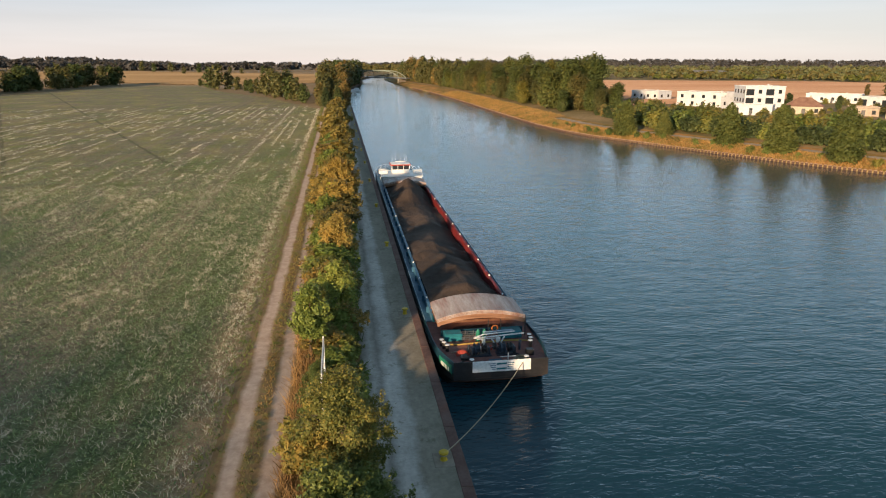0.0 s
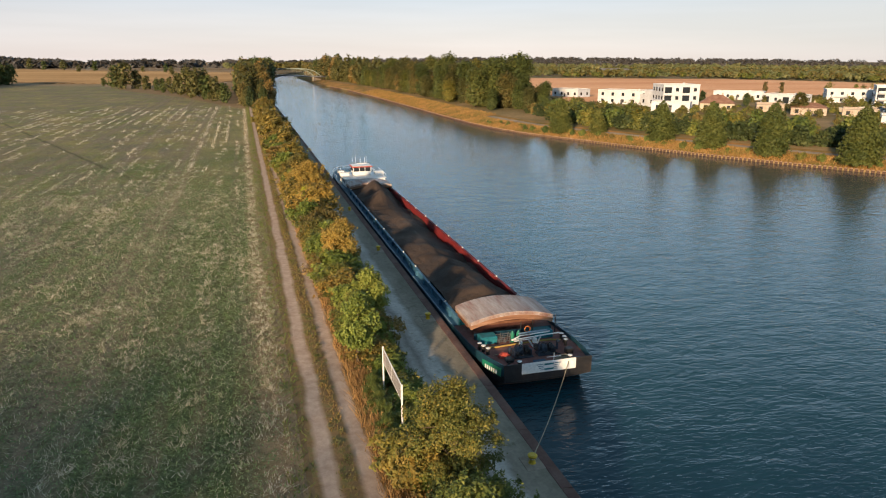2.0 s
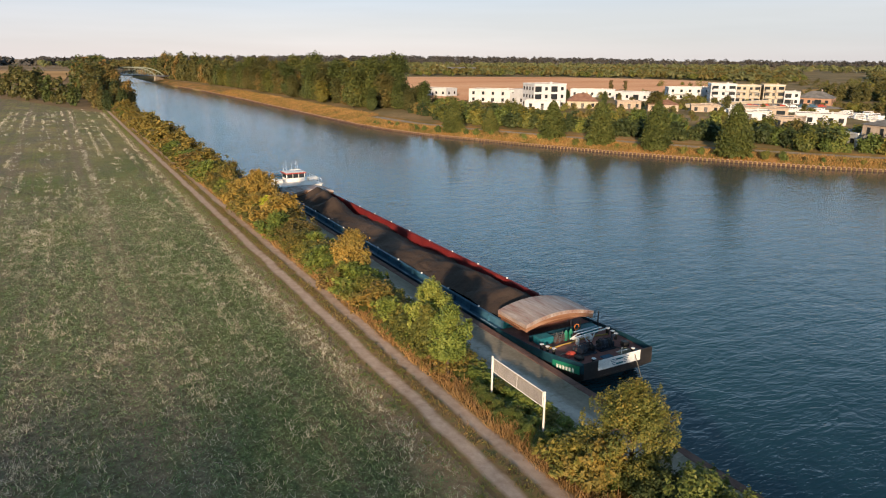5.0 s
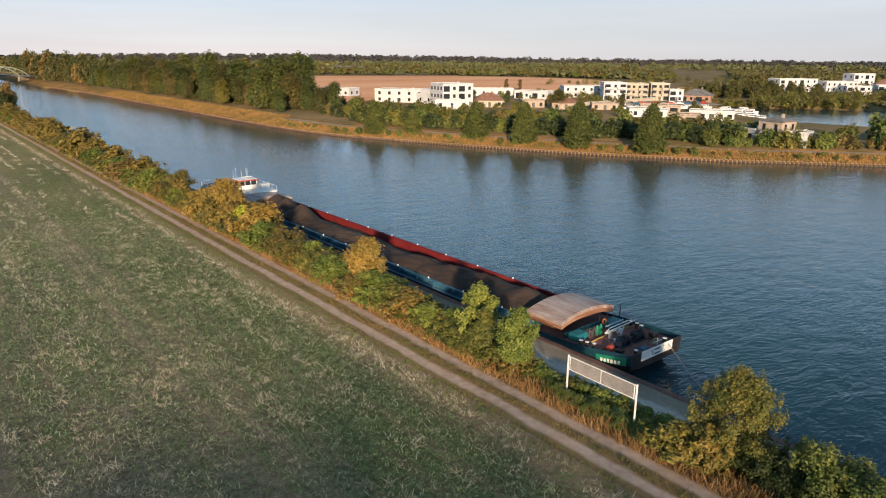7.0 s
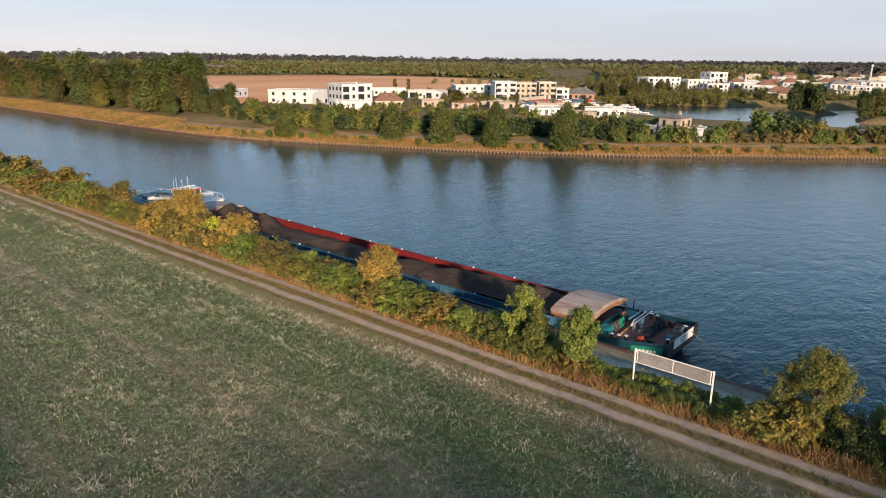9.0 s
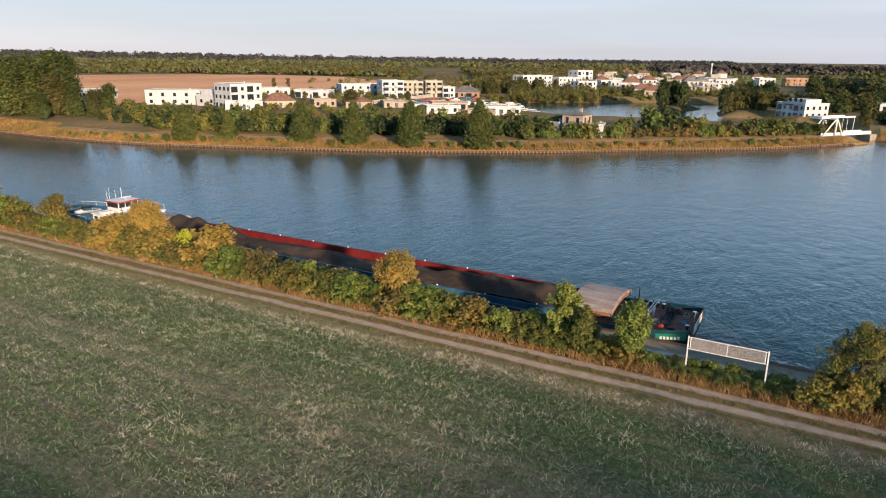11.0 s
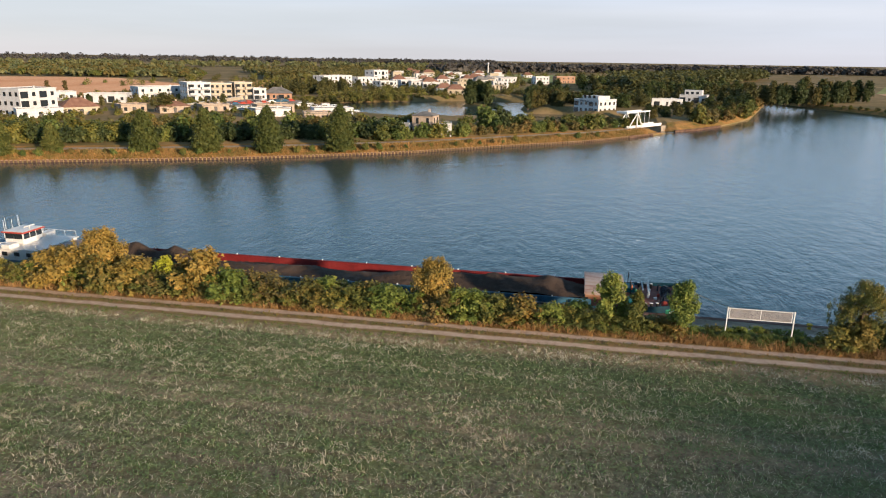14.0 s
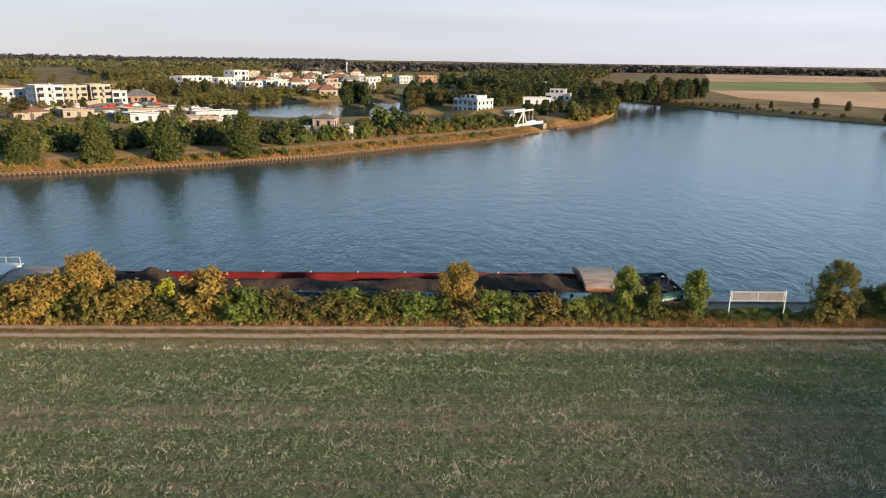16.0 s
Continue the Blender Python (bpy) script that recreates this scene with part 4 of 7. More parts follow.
# wood along the far bank: tall oval crowns, leafy down to the ground
WOOD = []
for k, mat in enumerate([L_FOREST, L_WOODGREEN, L_OLIVE, L_WOODGREEN, L_DULL]):
    lumps = round_lumps(gen, 26, 3.5, 2.4, 18.4, 2.3, 0.42)
    WOOD.append(plant("woodland_tree", lumps, 6400, 0.36, 15, 0.32, mat, ("tall olive-brown tree at the edge of the wood", "tall green tree at the edge of the wood", "tall golden-brown tree at the edge of the wood", "tall oval green tree in the wood", "tall olive tree leafy to the ground")[k], "tree", 350 + k, "woodland trees", corners=3))
grown(WOOD, [(1.25, 0.96), (1.35, 1.0), (1.3, 0.88), (1.15, 1.06), (1.35, 0.84)])
y = 263.0
while y < 860:
    for row in range(4):
        off = 20.0 + 9.0 * row + rg.uniform(-2.8, 2.8)
        s = rg.uniform(0.78, 1.14) * min(1.0, 0.5 + max(0.0, y - 262) / 60) * (0.8, 0.96, 1.04, 1.0)[row]
        if y > 500 and row > 1 or y + 5 * row < 262 + 4 * rg.random():
            continue
        if y < 540:
            if row == 3:
                continue
            put(WOOD, rg.choice([0, 1, 2, 3, 4, 0, 1, 0]), turned(bank_point(y, off), y + rg.uniform(-2, 2), 2.3, rg.uniform(0, 360), s * rg.uniform(0.95, 1.12), s))
        else:
            distant(rg.choice([0, 1, 3, 3, 2, 4]), turned(bank_point(y, off), y + rg.uniform(-2, 2), 2.3, rg.uniform(0, 360), s * 1.15, s * 1.42))
    y += rg.uniform(7.6, 10.6) if y < 560 else rg.uniform(9, 12)
y = 218.0
while y < 252:
    put(SHRUBS, rg.choice([2, 0, 2, 1]), turned(bank_point(y, 22 + rg.uniform(-2, 6)), y, 2.4, rg.uniform(0, 360), rg.uniform(0.6, 1.05)))
    y += rg.uniform(2.5, 4)
# wood on the near bank beyond the quay
y = 318.0
while y < 900:
    for row in range(2):
        x = interp(NEAR_BANK, y) - 5 - 8 * row + rg.uniform(-2, 2)
        s = rg.uniform(0.55, 0.8) + min(0.55, max(0, (y - 340) * 0.0055))
        (put if y < 400 else lambda kinds, k, m: distant(k, m))(BROAD, rg.choice([0, 1, 2, 3]), turned(x, y, 1.6, rg.uniform(0, 360), s))
    y += rg.uniform(7, 10) if y < 460 else rg.uniform(11, 15)
for x, y, s in [(-87, 529, 1.12), (-96, 552, 0.95), (-80, 536, 0.8), (-71, 516, 0.6), (-63, 500, 0.5), (-56, 470, 0.55), (-50, 450, 0.6), (-44, 430, 0.8), (-37, 418, 1.0), (-33, 404, 0.9), (-30, 430, 0.9), (-26, 386, 0.8), (-22, 370, 0.75), (-17, 352, 0.6), (-112, 600, 0.4),
                (-404, 1556, 1.3), (-341, 1393, 1.0), (-310, 1390, 1.1), (-248, 1201, 0.7), (-245, 1316, 1.0), (-182, 1248, 0.7), (-155, 1190, 0.6), (-116, 1135, 0.8), (-95, 980, 0.7), (-60, 860, 0.7), (-120, 740, 0.35), (-40, 620, 0.6), (-55, 560, 0.6)]:
    distant(rg.choice([0, 1, 2, 3]), turned(x, y, 2.4, rg.uniform(0, 360), s))
for k in range(58):
    u = rg.uniform(-0.45, 1)
    distant(rg.choice([0, 2, 0, 1]), turned(-215 + 32 * u + rg.uniform(-26, 3), 483 + 165 * u + rg.uniform(-4, 6), 2.4, rg.uniform(0, 360), rg.uniform(0.75, 1.15)))

# dark hedge behind the far path, with lighter shrubs further along
for k in range(46):
    y = 108 + 110 * k / 45
    put(SHRUBS, rg.choice([2, 2, 0, 2, 2, 3]), turned(bank_point(y, 19 + rg.uniform(-2, 3)), y, 2.6, rg.uniform(0, 360), rg.uniform(0.8, 1.12)))
    if k % 2:
        put(SHRUBS, rg.choice([0, 2, 3, 2]), turned(bank_point(y, 25 + rg.uniform(-2, 5)), y, 2.9, rg.uniform(0, 360), rg.uniform(0.8, 1.1)))
for k in range(46):
    y = 33 + 80 * k / 45
    put(SHRUBS, rg.choice([1, 1, 3, 0, 4, 0]), turned(bank_point(y, 15.5 + rg.uniform(-1.5, 4)), y, 2.3, rg.uniform(0, 360), rg.uniform(0.45, 1.0)))
for k in range(60):
    y = 45 + 190 * k / 59
    put(SHRUBS, rg.choice([0, 1, 0, 3, 4]), turned(bank_point(y, 3.5 + rg.uniform(-1.5, 3)), y, 1.0, rg.uniform(0, 360), rg.uniform(0.2, 0.42)))
placed = 0
while placed < 62:
    y = rg.uniform(36, 116)
    x = bank_point(y, rg.uniform(15, 46))
    if float(polygon_distance(np.array([x]), np.array([y]), LAKE)[0]) > -2.5 or (140 < x < 158 and 90 < y < 117):
        continue
    put(SHRUBS, rg.choice([1, 3, 1, 4, 3]), turned(x, y, 2.2, rg.uniform(0, 360), rg.uniform(0.4, 0.75)))
    placed += 1
for x, y, s in [(166, 109, 0.9), (146, 118, 1.2), (150, 90, 0.9), (172, 79, 1.0), (177, 86, 1.5), (181, 82, 1.6), (185, 72, 0.9), (170, 92, 0.9), (190, 64, 0.8), (186, 58, 0.9), (172, 74, 1.1)]:
    put(SHRUBS, rg.choice([0, 3, 2]), turned(x, y, 2.4, rg.uniform(0, 360), s))
# garden trees rising behind the dark hedge
for k in range(40):
    y = 106 + 130 * k / 39 + rg.uniform(-1, 1)
    put(SHRUBS, rg.choice([0, 2, 3, 0, 1]), turned(bank_point(y, 29 + rg.uniform(-3, 8)), y, 2.8, rg.uniform(0, 360), rg.uniform(0.9, 1.25), rg.uniform(0.75, 1.35)))
# island and lake shores
for k in range(13):
    a = rg.uniform(0, 6.28)
    r = rg.uniform(0, 9.5)
    put(BROAD, 2, turned(327 + r * math.cos(a), 107 + r * math.sin(a), 0.2, rg.uniform(0, 360), rg.uniform(0.8, 1.0)))
for k in range(22):
    put(BROAD, rg.choice([2, 0, 4]), turned(rg.uniform(290, 335), rg.uniform(61, 79), 1.4, rg.uniform(0, 360), rg.uniform(0.65, 0.9), rg.uniform(0.55, 0.8)))
for k in range(26):
    put(BROAD, rg.choice([2, 2, 0, 4]), turned(rg.uniform(287, 400), rg.uniform(68, 80), 1.2, rg.uniform(0, 360), rg.uniform(0.7, 0.95), rg.uniform(0.6, 0.9)))
for k in range(46):
    x, y = rg.uniform(298, 352), rg.uniform(12, 78)
    distant(rg.choice([2, 2, 0, 4]), turned(x, y, 2.4, rg.uniform(0, 360), rg.uniform(0.5, 0.8), rg.uniform(0.3, 0.55)))
for x, y, s in [(264, 18, 0.42), (270, 20, 0.4), (258, 24, 0.4), (240, 24, 0.4), (247, 18, 0.42), (256, 12, 0.5), (265, 6, 0.55), (272, 0, 0.5), (276, -8, 0.55), (284, -8, 0.5), (292, -16, 0.6), (300, -18, 0.6), (306, -24, 0.65),
                (285, 5, 0.42), (295, -5, 0.45), (310, -10, 0.5), (320, -22, 0.55), (330, -30, 0.6), (340, -34, 0.6), (350, -36, 0.7), (300, 8, 0.42), (335, -24, 0.5)]:
    put(BROAD, rg.choice([0, 4, 2]), turned(x, y, 2.2, rg.uniform(0, 360), s * 1.5, s * 0.9))
for k in range(70):
    u = rg.random()
    distant(rg.choice([0, 2, 4]), turned(352 + 130 * u + rg.uniform(-8, 8), -38 - 8 * u + rg.uniform(0, 60), 2.6, rg.uniform(0, 360), rg.uniform(0.35, 0.7)))
for k in range(30):
    u = k / 29
    put(BROAD, rg.choice([2, 2, 0, 1]), turned(347 + 56 * u + rg.uniform(0, 16), -43 - 75 * u + rg.uniform(-3, 6), 2.0, rg.uniform(0, 360), rg.uniform(0.75, 1.1)))
for x, y, s in [(311, -98, 0.26), (315, -118, 0.36), (319, -112, 0.28), (320, -146, 0.55), (300, -152, 0.5), (232, -128, 0.5), (236, -134, 0.6), (228, -136, 0.5), (242, -142, 0.55), (330, -104, 0.2)]:
    put(BROAD, rg.choice([4, 0, 2]), turned(x, y - 2, 2.0, rg.uniform(0, 360), s * 1.1, s))
for k in range(34):
    y = -62 - 72 * k / 33
    far_bush(bank_point(y, 9 + rg.uniform(-3, 3)), y, 1.6, rg.uniform(0.4, 0.8))
for k in range(85):
    distant(rg.choice([0, 2, 2, 4]), turned(rg.uniform(375, 620), rg.uniform(-75, 55), 2.6, rg.uniform(0, 360), rg.uniform(0.7, 1.0), rg.uniform(0.45, 0.75)))
# scrub and small trees on the point beyond the drawbridge
for k in range(34):
    y = 6 - 48 * k / 33
    put(SHRUBS, rg.choice([1, 3, 0, 4, 1]), turned(bank_point(y, rg.uniform(2.5, 16)), y, 1.4, rg.uniform(0, 360), rg.uniform(0.6, 1.4)))
for k in range(40):
    y = 4 - 50 * k / 39
    put(BROAD, rg.choice([0, 4, 2, 0]), turned(bank_point(y, rg.uniform(7, 40)), y, 1.8, rg.uniform(0, 360), rg.uniform(0.42, 0.7), rg.uniform(0.28, 0.48)))
# trees north of the lake and among the houses
for k in range(45):
    distant(rg.choice([0, 4, 3, 0]), turned(rg.uniform(330, 440), rg.uniform(200, 232) + rg.uniform(0, 10), 2.8, rg.uniform(0, 360), rg.uniform(0.35, 0.6)))
for k in range(55):
    x = rg.uniform(345, 410)
    far_bush(x, 190 - (x - 345) * 0.75 + rg.uniform(-2, 12), 2.0, rg.uniform(1.2, 2.4))
for x, y, s in [(172, 262, 0.45), (182, 262, 0.5), (205, 262, 0.42), (216, 264, 0.4), (232, 214, 0.5), (210, 180, 0.4), (220, 170, 0.4)]:
    put(BROAD, rg.choice([0, 4, 2]), turned(x, y, 2.8, rg.uniform(0, 360), s))


# the broad willow between the bungalows
put(BROAD, 4, turned(193.4, 219, 2.8, 40, 1.1, 0.66))
# two small dark conical trees behind the bungalows, and scrub on the dry slope above the harbour
for x, y in ((298, 360), (304, 353)):
    tree("conical_tree", x, y, 3.0, 10.0, 1.3, 0.5, L_RED, "small dark conical tree behind the houses", 60 + int(x), 700, 0.4, 12, 0.9, 0.75)
for k in range(46):
    u, v = rg.random(), rg.random()
    far_bush(330 + 220 * u, 205 + 60 * v + 70 * u, 3.0, rg.uniform(0.8, 1.9))


# woods on the horizon: many leaf clumps joined, too far to tell single trees apart
def far_wood(name, line, depth, count, height, base, material, label, seed, leaf=3.2, per=44):
    rng = np.random.default_rng(seed)
    line = np.asarray(line, float)
    n = count // per
    u = rng.uniform(0, len(line) - 1, n)
    i = np.minimum(u.astype(int), len(line) - 2)
    p = line[i] + (u - i)[:, None] * (line[i + 1] - line[i])
    # single round crowns, the nearer rows lower than those behind
    back = rng.uniform(0, 1, n) ** 1.3
    away = p / np.linalg.norm(p, axis=1)[:, None]
    p = p + away * (back * depth)[:, None]
    foot = np.interp(u, np.linspace(0, len(line) - 1, len(base)), base) if isinstance(base, (list, tuple)) else np.full(n, base)
    foot = foot * (0.25 + 0.75 * back) if isinstance(base, (list, tuple)) else foot
    tall = height * (0.70 + 0.16 * back + rng.uniform(-0.12, 0.12, n) * (1.0 if height < 12 else 0.55))
    wide = np.maximum(height * rng.uniform(0.36, 0.55, n), leaf * 1.4)
    d = rng.normal(size=(n, per, 3))
    d[..., 2] = np.abs(d[..., 2]) * 1.1 - 0.35
    d /= np.linalg.norm(d, axis=2)[..., None]
    shell = rng.uniform(0.75, 1.08, (n, per, 1))
    c = np.empty((n, per, 3))
    c[..., :2] = p[:, None] + d[..., :2] * shell * wide[:, None, None]
    c[..., 2] = foot[:, None] + tall[:, None] * (0.5 + 0.5 * d[..., 2] * shell[..., 0])
    me = quads_mesh(name, leaves(c.reshape(-1, 3), leaf, rng, 0.3, 3, d.reshape(-1, 3)), material)
    return tagged(new(name, me), label, "wood", kind="stuff")
far_wood("far_woods", [(-40, 1500), (300, 1450), (700, 1250), (1000, 950), (1200, 600), (1300, 300), (1350, 100)], 260, 30000, 13, 3, L_YOUNG, "distant belt of mixed woodland", 1, 2.8)
far_wood("far_woods", [(140, 800), (350, 745), (490, 675), (545, 575), (560, 480), (590, 420)], 420, 34000, 9, 3, L_YOUNG, "young woodland behind the ploughed field", 2, 1.7, 70)
far_wood("far_woods", [(140, 800), (350, 745), (490, 675), (545, 575), (560, 480), (590, 420)], 420, 24000, 10, 3, L_FOREST, "dark green trees in the woodland behind the ploughed field", 21, 1.9, 70)
far_wood("far_woods", [(140, 800), (350, 745), (490, 675), (545, 575), (560, 480), (590, 420)], 400, 14000, 8, 3, L_OLIVE, "golden trees in the woodland behind the ploughed field", 22, 1.7, 70)
far_wood("far_woods", [(575, 345), (590, 330), (650, 320), (760, 300), (800, 220)], 330, 22000, 8.5, 3, L_YOUNG, "young woodland beyond the lake houses", 3, 1.2)
far_wood("far_woods", [(575, 345), (590, 330), (650, 320), (760, 300), (800, 220)], 330, 20000, 10, 3, L_FOREST, "dark green trees beyond the lake houses", 23, 1.4)
far_wood("far_woods", [(300, 2050), (700, 1900), (1000, 1700), (1300, 1500), (1800, 900), (2000, 500), (2100, 300)], 420, 62000, 19, [10, 16, 14, 10, 5, 3, 3], L_HAZED, "dark forest ridge on the horizon", 4, 2.8)
far_wood("far_woods", [(-1000, 1250), (-750, 1500), (-560, 1650), (-350, 1600), (0, 1750), (300, 1800)], 300, 22000, 20, [6, 18, 14, 3, 2, 2], L_HAZED, "distant wooded hill beyond the dry fields", 5, 6.0)
far_wood("far_woods", [(900, 250), (1150, 100), (1300, -150), (1400, -500)], 220, 18000, 16, 3, L_HAZED, "distant tree belt behind the village", 6, 4.0)
far_wood("far_woods", [(440, 20), (480, -10), (600, -60), (760, -110), (900, -180)], 170, 30000, 16, 3, L_FOREST, "dark tree belt beyond the branch canal", 7, 1.6)
far_wood("far_woods", [(1400, -450), (1300, -800), (1000, -1200), (700, -1500)], 200, 14000, 16, 3, L_HAZED, "distant tree belt on the horizon", 8, 4.0)
far_wood("far_woods", [(80, 900), (110, 1000), (140, 1150), (100, 1320), (20, 1320)], 60, 6000, 18, 2, L_FOREST, "wood closing the far end of the canal", 9, 3.0)
join_distant("distant_trees", FAR_TREES[0], L_FOREST, 41, "distant broadleaf trees in late summer green")
join_distant("distant_trees", FAR_TREES[1], L_DULL, 42, "distant broadleaf trees in golden autumn colour")
join_distant("distant_trees", FAR_TREES[2], L_WOODGREEN, 43, "distant dark green broadleaf trees")
gd = random.Random(31)
rows = [(bank_point(y, gd.uniform(28, 75)), y, 2.9, gd.uniform(0.5, 1.3)) for y in [gd.uniform(112, 300) for _ in range(150)]]
rows += [(gd.uniform(225, 300), gd.uniform(225, 320), 2.9, gd.uniform(0.5, 1.4)) for _ in range(60)]
rows += [(gd.uniform(425, 620), gd.uniform(100, 230), 2.9, gd.uniform(0.9, 2.0)) for _ in range(190)]
rows += [(gd.uniform(620, 900), gd.uniform(20, 330), 2.9, gd.uniform(1.2, 2.7)) for _ in range(120)]
# scrub along the far shore of the lake and on the slope above the harbour
for _ in range(190):
    u = gd.random()
    rows.append((292 + 84 * u + gd.uniform(0, 14), 207 - 80 * u + gd.uniform(-2, 16), 1.0, gd.uniform(0.5, 1.2) * (1.8 if 0.3 < u < 0.62 else 1.0)))
rows += [(gd.uniform(390, 640), gd.uniform(210, 420), 3.0, gd.uniform(0.9, 2.2)) for _ in range(60)]
for _ in range(90):
    u = gd.random()
    rows.append((368 + 42 * u + gd.uniform(0, 16), 140 - 46 * u + gd.uniform(-3, 12), 1.0, gd.uniform(0.9, 2.2)))
rows += GARDEN + [(gd.uniform(150, 235), gd.uniform(165, 262), 2.9, gd.uniform(0.4, 1.0)) for _ in range(90)]
join_bushes("garden_bushes", rows[::2], L_OLIVE, 51, "golden-green garden bushes among the houses")
join_bushes("garden_bushes", rows[1::2], L_FOREST, 52, "olive garden bushes among the houses")

# an unseen wood added south-west of the field to lay shade over the near crop, the hedge and the bow
far_wood("west_wood", [(-150, 14), (-126, -10), (-105, -24), (-95, -46), (-76, -60), (-56, -83), (-20, -120), (20, -160)], 26, 3500, 36, 2.5, L_FOREST, "tall thin-leaved unseen wood, added south-west to shade the crop field", 12, 2.2, 14)
far_wood("west_wood", [(-90, -49), (-76, -60), (-56, -83), (-36, -104)], 16, 1900, 34, 2.5, L_FOREST, "dense end of the unseen wood, added to shade the hedge and the board", 13, 2.2, 14)

# ---- the moored cargo barge ----
P_HULL = surface("hull_black_paint", (0.012, 0.012, 0.014), (0.022, 0.022, 0.024), (0.05, 0.038, 0.032), 0.5, 4, 0.55)
P_TEAL = surface("teal_deck_paint", (0.012, 0.11, 0.14), (0.018, 0.17, 0.21), (0.035, 0.21, 0.26), 0.6, 4, 0.5)
P_DARKTEAL = surface("dark_teal_paint", (0.006, 0.032, 0.052), (0.009, 0.048, 0.076), (0.016, 0.064, 0.096), 0.6, 4, 0.5)
P_BLUE = surface("blue_coaming_paint", (0.02, 0.07, 0.13), (0.035, 0.12, 0.20), (0.07, 0.17, 0.26), 0.5, 3, 0.5)
P_NAVY = plain("navy_machinery", (0.03, 0.045, 0.07), 0.5)
P_GREEN = plain("green_name_board", (0.015, 0.20, 0.13), 0.45)
P_RED = surface("red_hold_paint", (0.10, 0.010, 0.013), (0.17, 0.016, 0.018), (0.21, 0.03, 0.03), 0.4, 3, 0.65)
P_DECK = surface("red_brown_deck", (0.17, 0.075, 0.065), (0.26, 0.115, 0.10), (0.32, 0.17, 0.145), 0.6, 4, 0.75)
P_HATCH = surface("faded_hatch_cover", (0.26, 0.12, 0.095), (0.37, 0.30, 0.275), (0.50, 0.45, 0.43), 0.7, 3, 0.6, 0.0, 0.4, 0.2, 0.01, (2.2, 0.35, 1))
P_HATCHEND = surface("laminated_hatch_ends", (0.16, 0.075, 0.042), (0.26, 0.135, 0.08), (0.36, 0.22, 0.15), 0.7, 4, 0.7, 0, 0.3, 0.2, 0.01, (0.3, 1, 4))
P_RUST = surface("rusty_underside", (0.07, 0.03, 0.018), (0.14, 0.06, 0.035), (0.20, 0.10, 0.06), 0.5, 4, 0.8)
P_WHITE = plain("white_ship_paint", (0.78, 0.78, 0.77), 0.4, depth=0.12)
P_BLACK = plain("black_ironwork", (0.02, 0.02, 0.022), 0.5)
P_STEEL = plain("grey_steel", (0.22, 0.23, 0.24), 0.4, 0.6)
P_ROPE = plain("rope", (0.36, 0.31, 0.22), 0.9)
P_CLOTH_RED = plain("red_canvas", (0.42, 0.06, 0.04), 0.7)
P_ORANGE = plain("orange_paint", (0.62, 0.19, 0.05), 0.5)
P_YELLOW = plain("yellow_paint", (0.62, 0.42, 0.03), 0.5)
P_OCHRE = plain("ochre_hose", (0.46, 0.30, 0.08), 0.7)
P_LIGHTBLUE = plain("pale_blue_paint", (0.30, 0.42, 0.52), 0.4)
P_COAL = surface("coal_cargo", (0.035, 0.026, 0.022), (0.062, 0.045, 0.037), (0.105, 0.074, 0.058), 0.13, 2.5, 0.9, 0, 0.2, 0.9, 0.12)

SX, BOW, STERN, HALF = 10.5, 42.8, 137.6, 4.15
DECK, RIM = 1.55, 2.05
barge = thing("cargo_barge", (SX, BOW, 0.0), "long black and blue cargo barge moored at the quay", "barge")


def hull_half(y):
    """Half breadth of the deck edge, y metres behind the bow."""
    if y < 5.5:
        return 3.38 + (HALF - 3.38) * math.sin(math.pi / 2 * y / 5.5)
    end = STERN - BOW
    if y > end - 7:
        u = (y - end + 7) / 7
        return HALF * math.sqrt(max(0.0, 1 - 0.72 * u * u))
    return HALF


def sheer(y):
    if y < 12:
        return DECK + 0.45 * (1 - y / 12) ** 1.5
    end = STERN - BOW
    if y > end - 22:
        return DECK + 0.25 * ((y - end + 22) / 22) ** 1.5
    return DECK


LENGTH = STERN - BOW
STATIONS = [0, 0.7, 1.5, 2.5, 3.8, 5.5, 8, 11, 15, 25, 40, 55, 65, 70, 75, 80, 85, LENGTH - 7, LENGTH - 5.5, LENGTH - 4, LENGTH - 2.5, LENGTH - 1.2, LENGTH - 0.4, LENGTH]


def build_hull():
    verts, faces, mats = [], [], []
    for y in STATIONS:
        h, top = hull_half(y), sheer(y)
        rake = 1.5 * max(0.0, 1 - y / 1.4) ** 1.0
        keel = -1.2 + 2.2 * max(0.0, 1 - y / 5.0) ** 1.3
        mid = max(keel + 0.15, 0.55 + 0.5 * max(0.0, 1 - y / 3.0))
        pts = [(-h, top), (-h, top - 0.42), (-h * 0.99, mid), (-h * 0.93, keel + 0.1), (-h * 0.6, keel), (h * 0.6, keel), (h * 0.93, keel + 0.1), (h * 0.99, mid), (h, top - 0.42), (h, top)]
        verts += [(x, y, z) for x, z in pts]
    n = 10
    for s in range(len(STATIONS) - 1):
        for k in range(n - 1):
            a = s * n + k
            faces.append((a, a + n, a + n + 1, a + 1))
            mats.append(1 if k in (0, 8) else (2 if 2 < k < 6 else 0))
    faces.append(tuple(range(n)))
    mats.append(0)
    faces.append(tuple(range(len(verts) - n, len(verts)))[::-1])
    mats.append(0)
    me = mesh_from("hull", verts, faces, [P_HULL, P_DARKTEAL, P_RUST])
    me.polygons.foreach_set("material_index", mats)
    part("hull", me, None, barge, "black hull with a teal upper strake")


build_hull()
HOLD0, HOLD1, HOLDX = 10.4, 72.4, 3.45
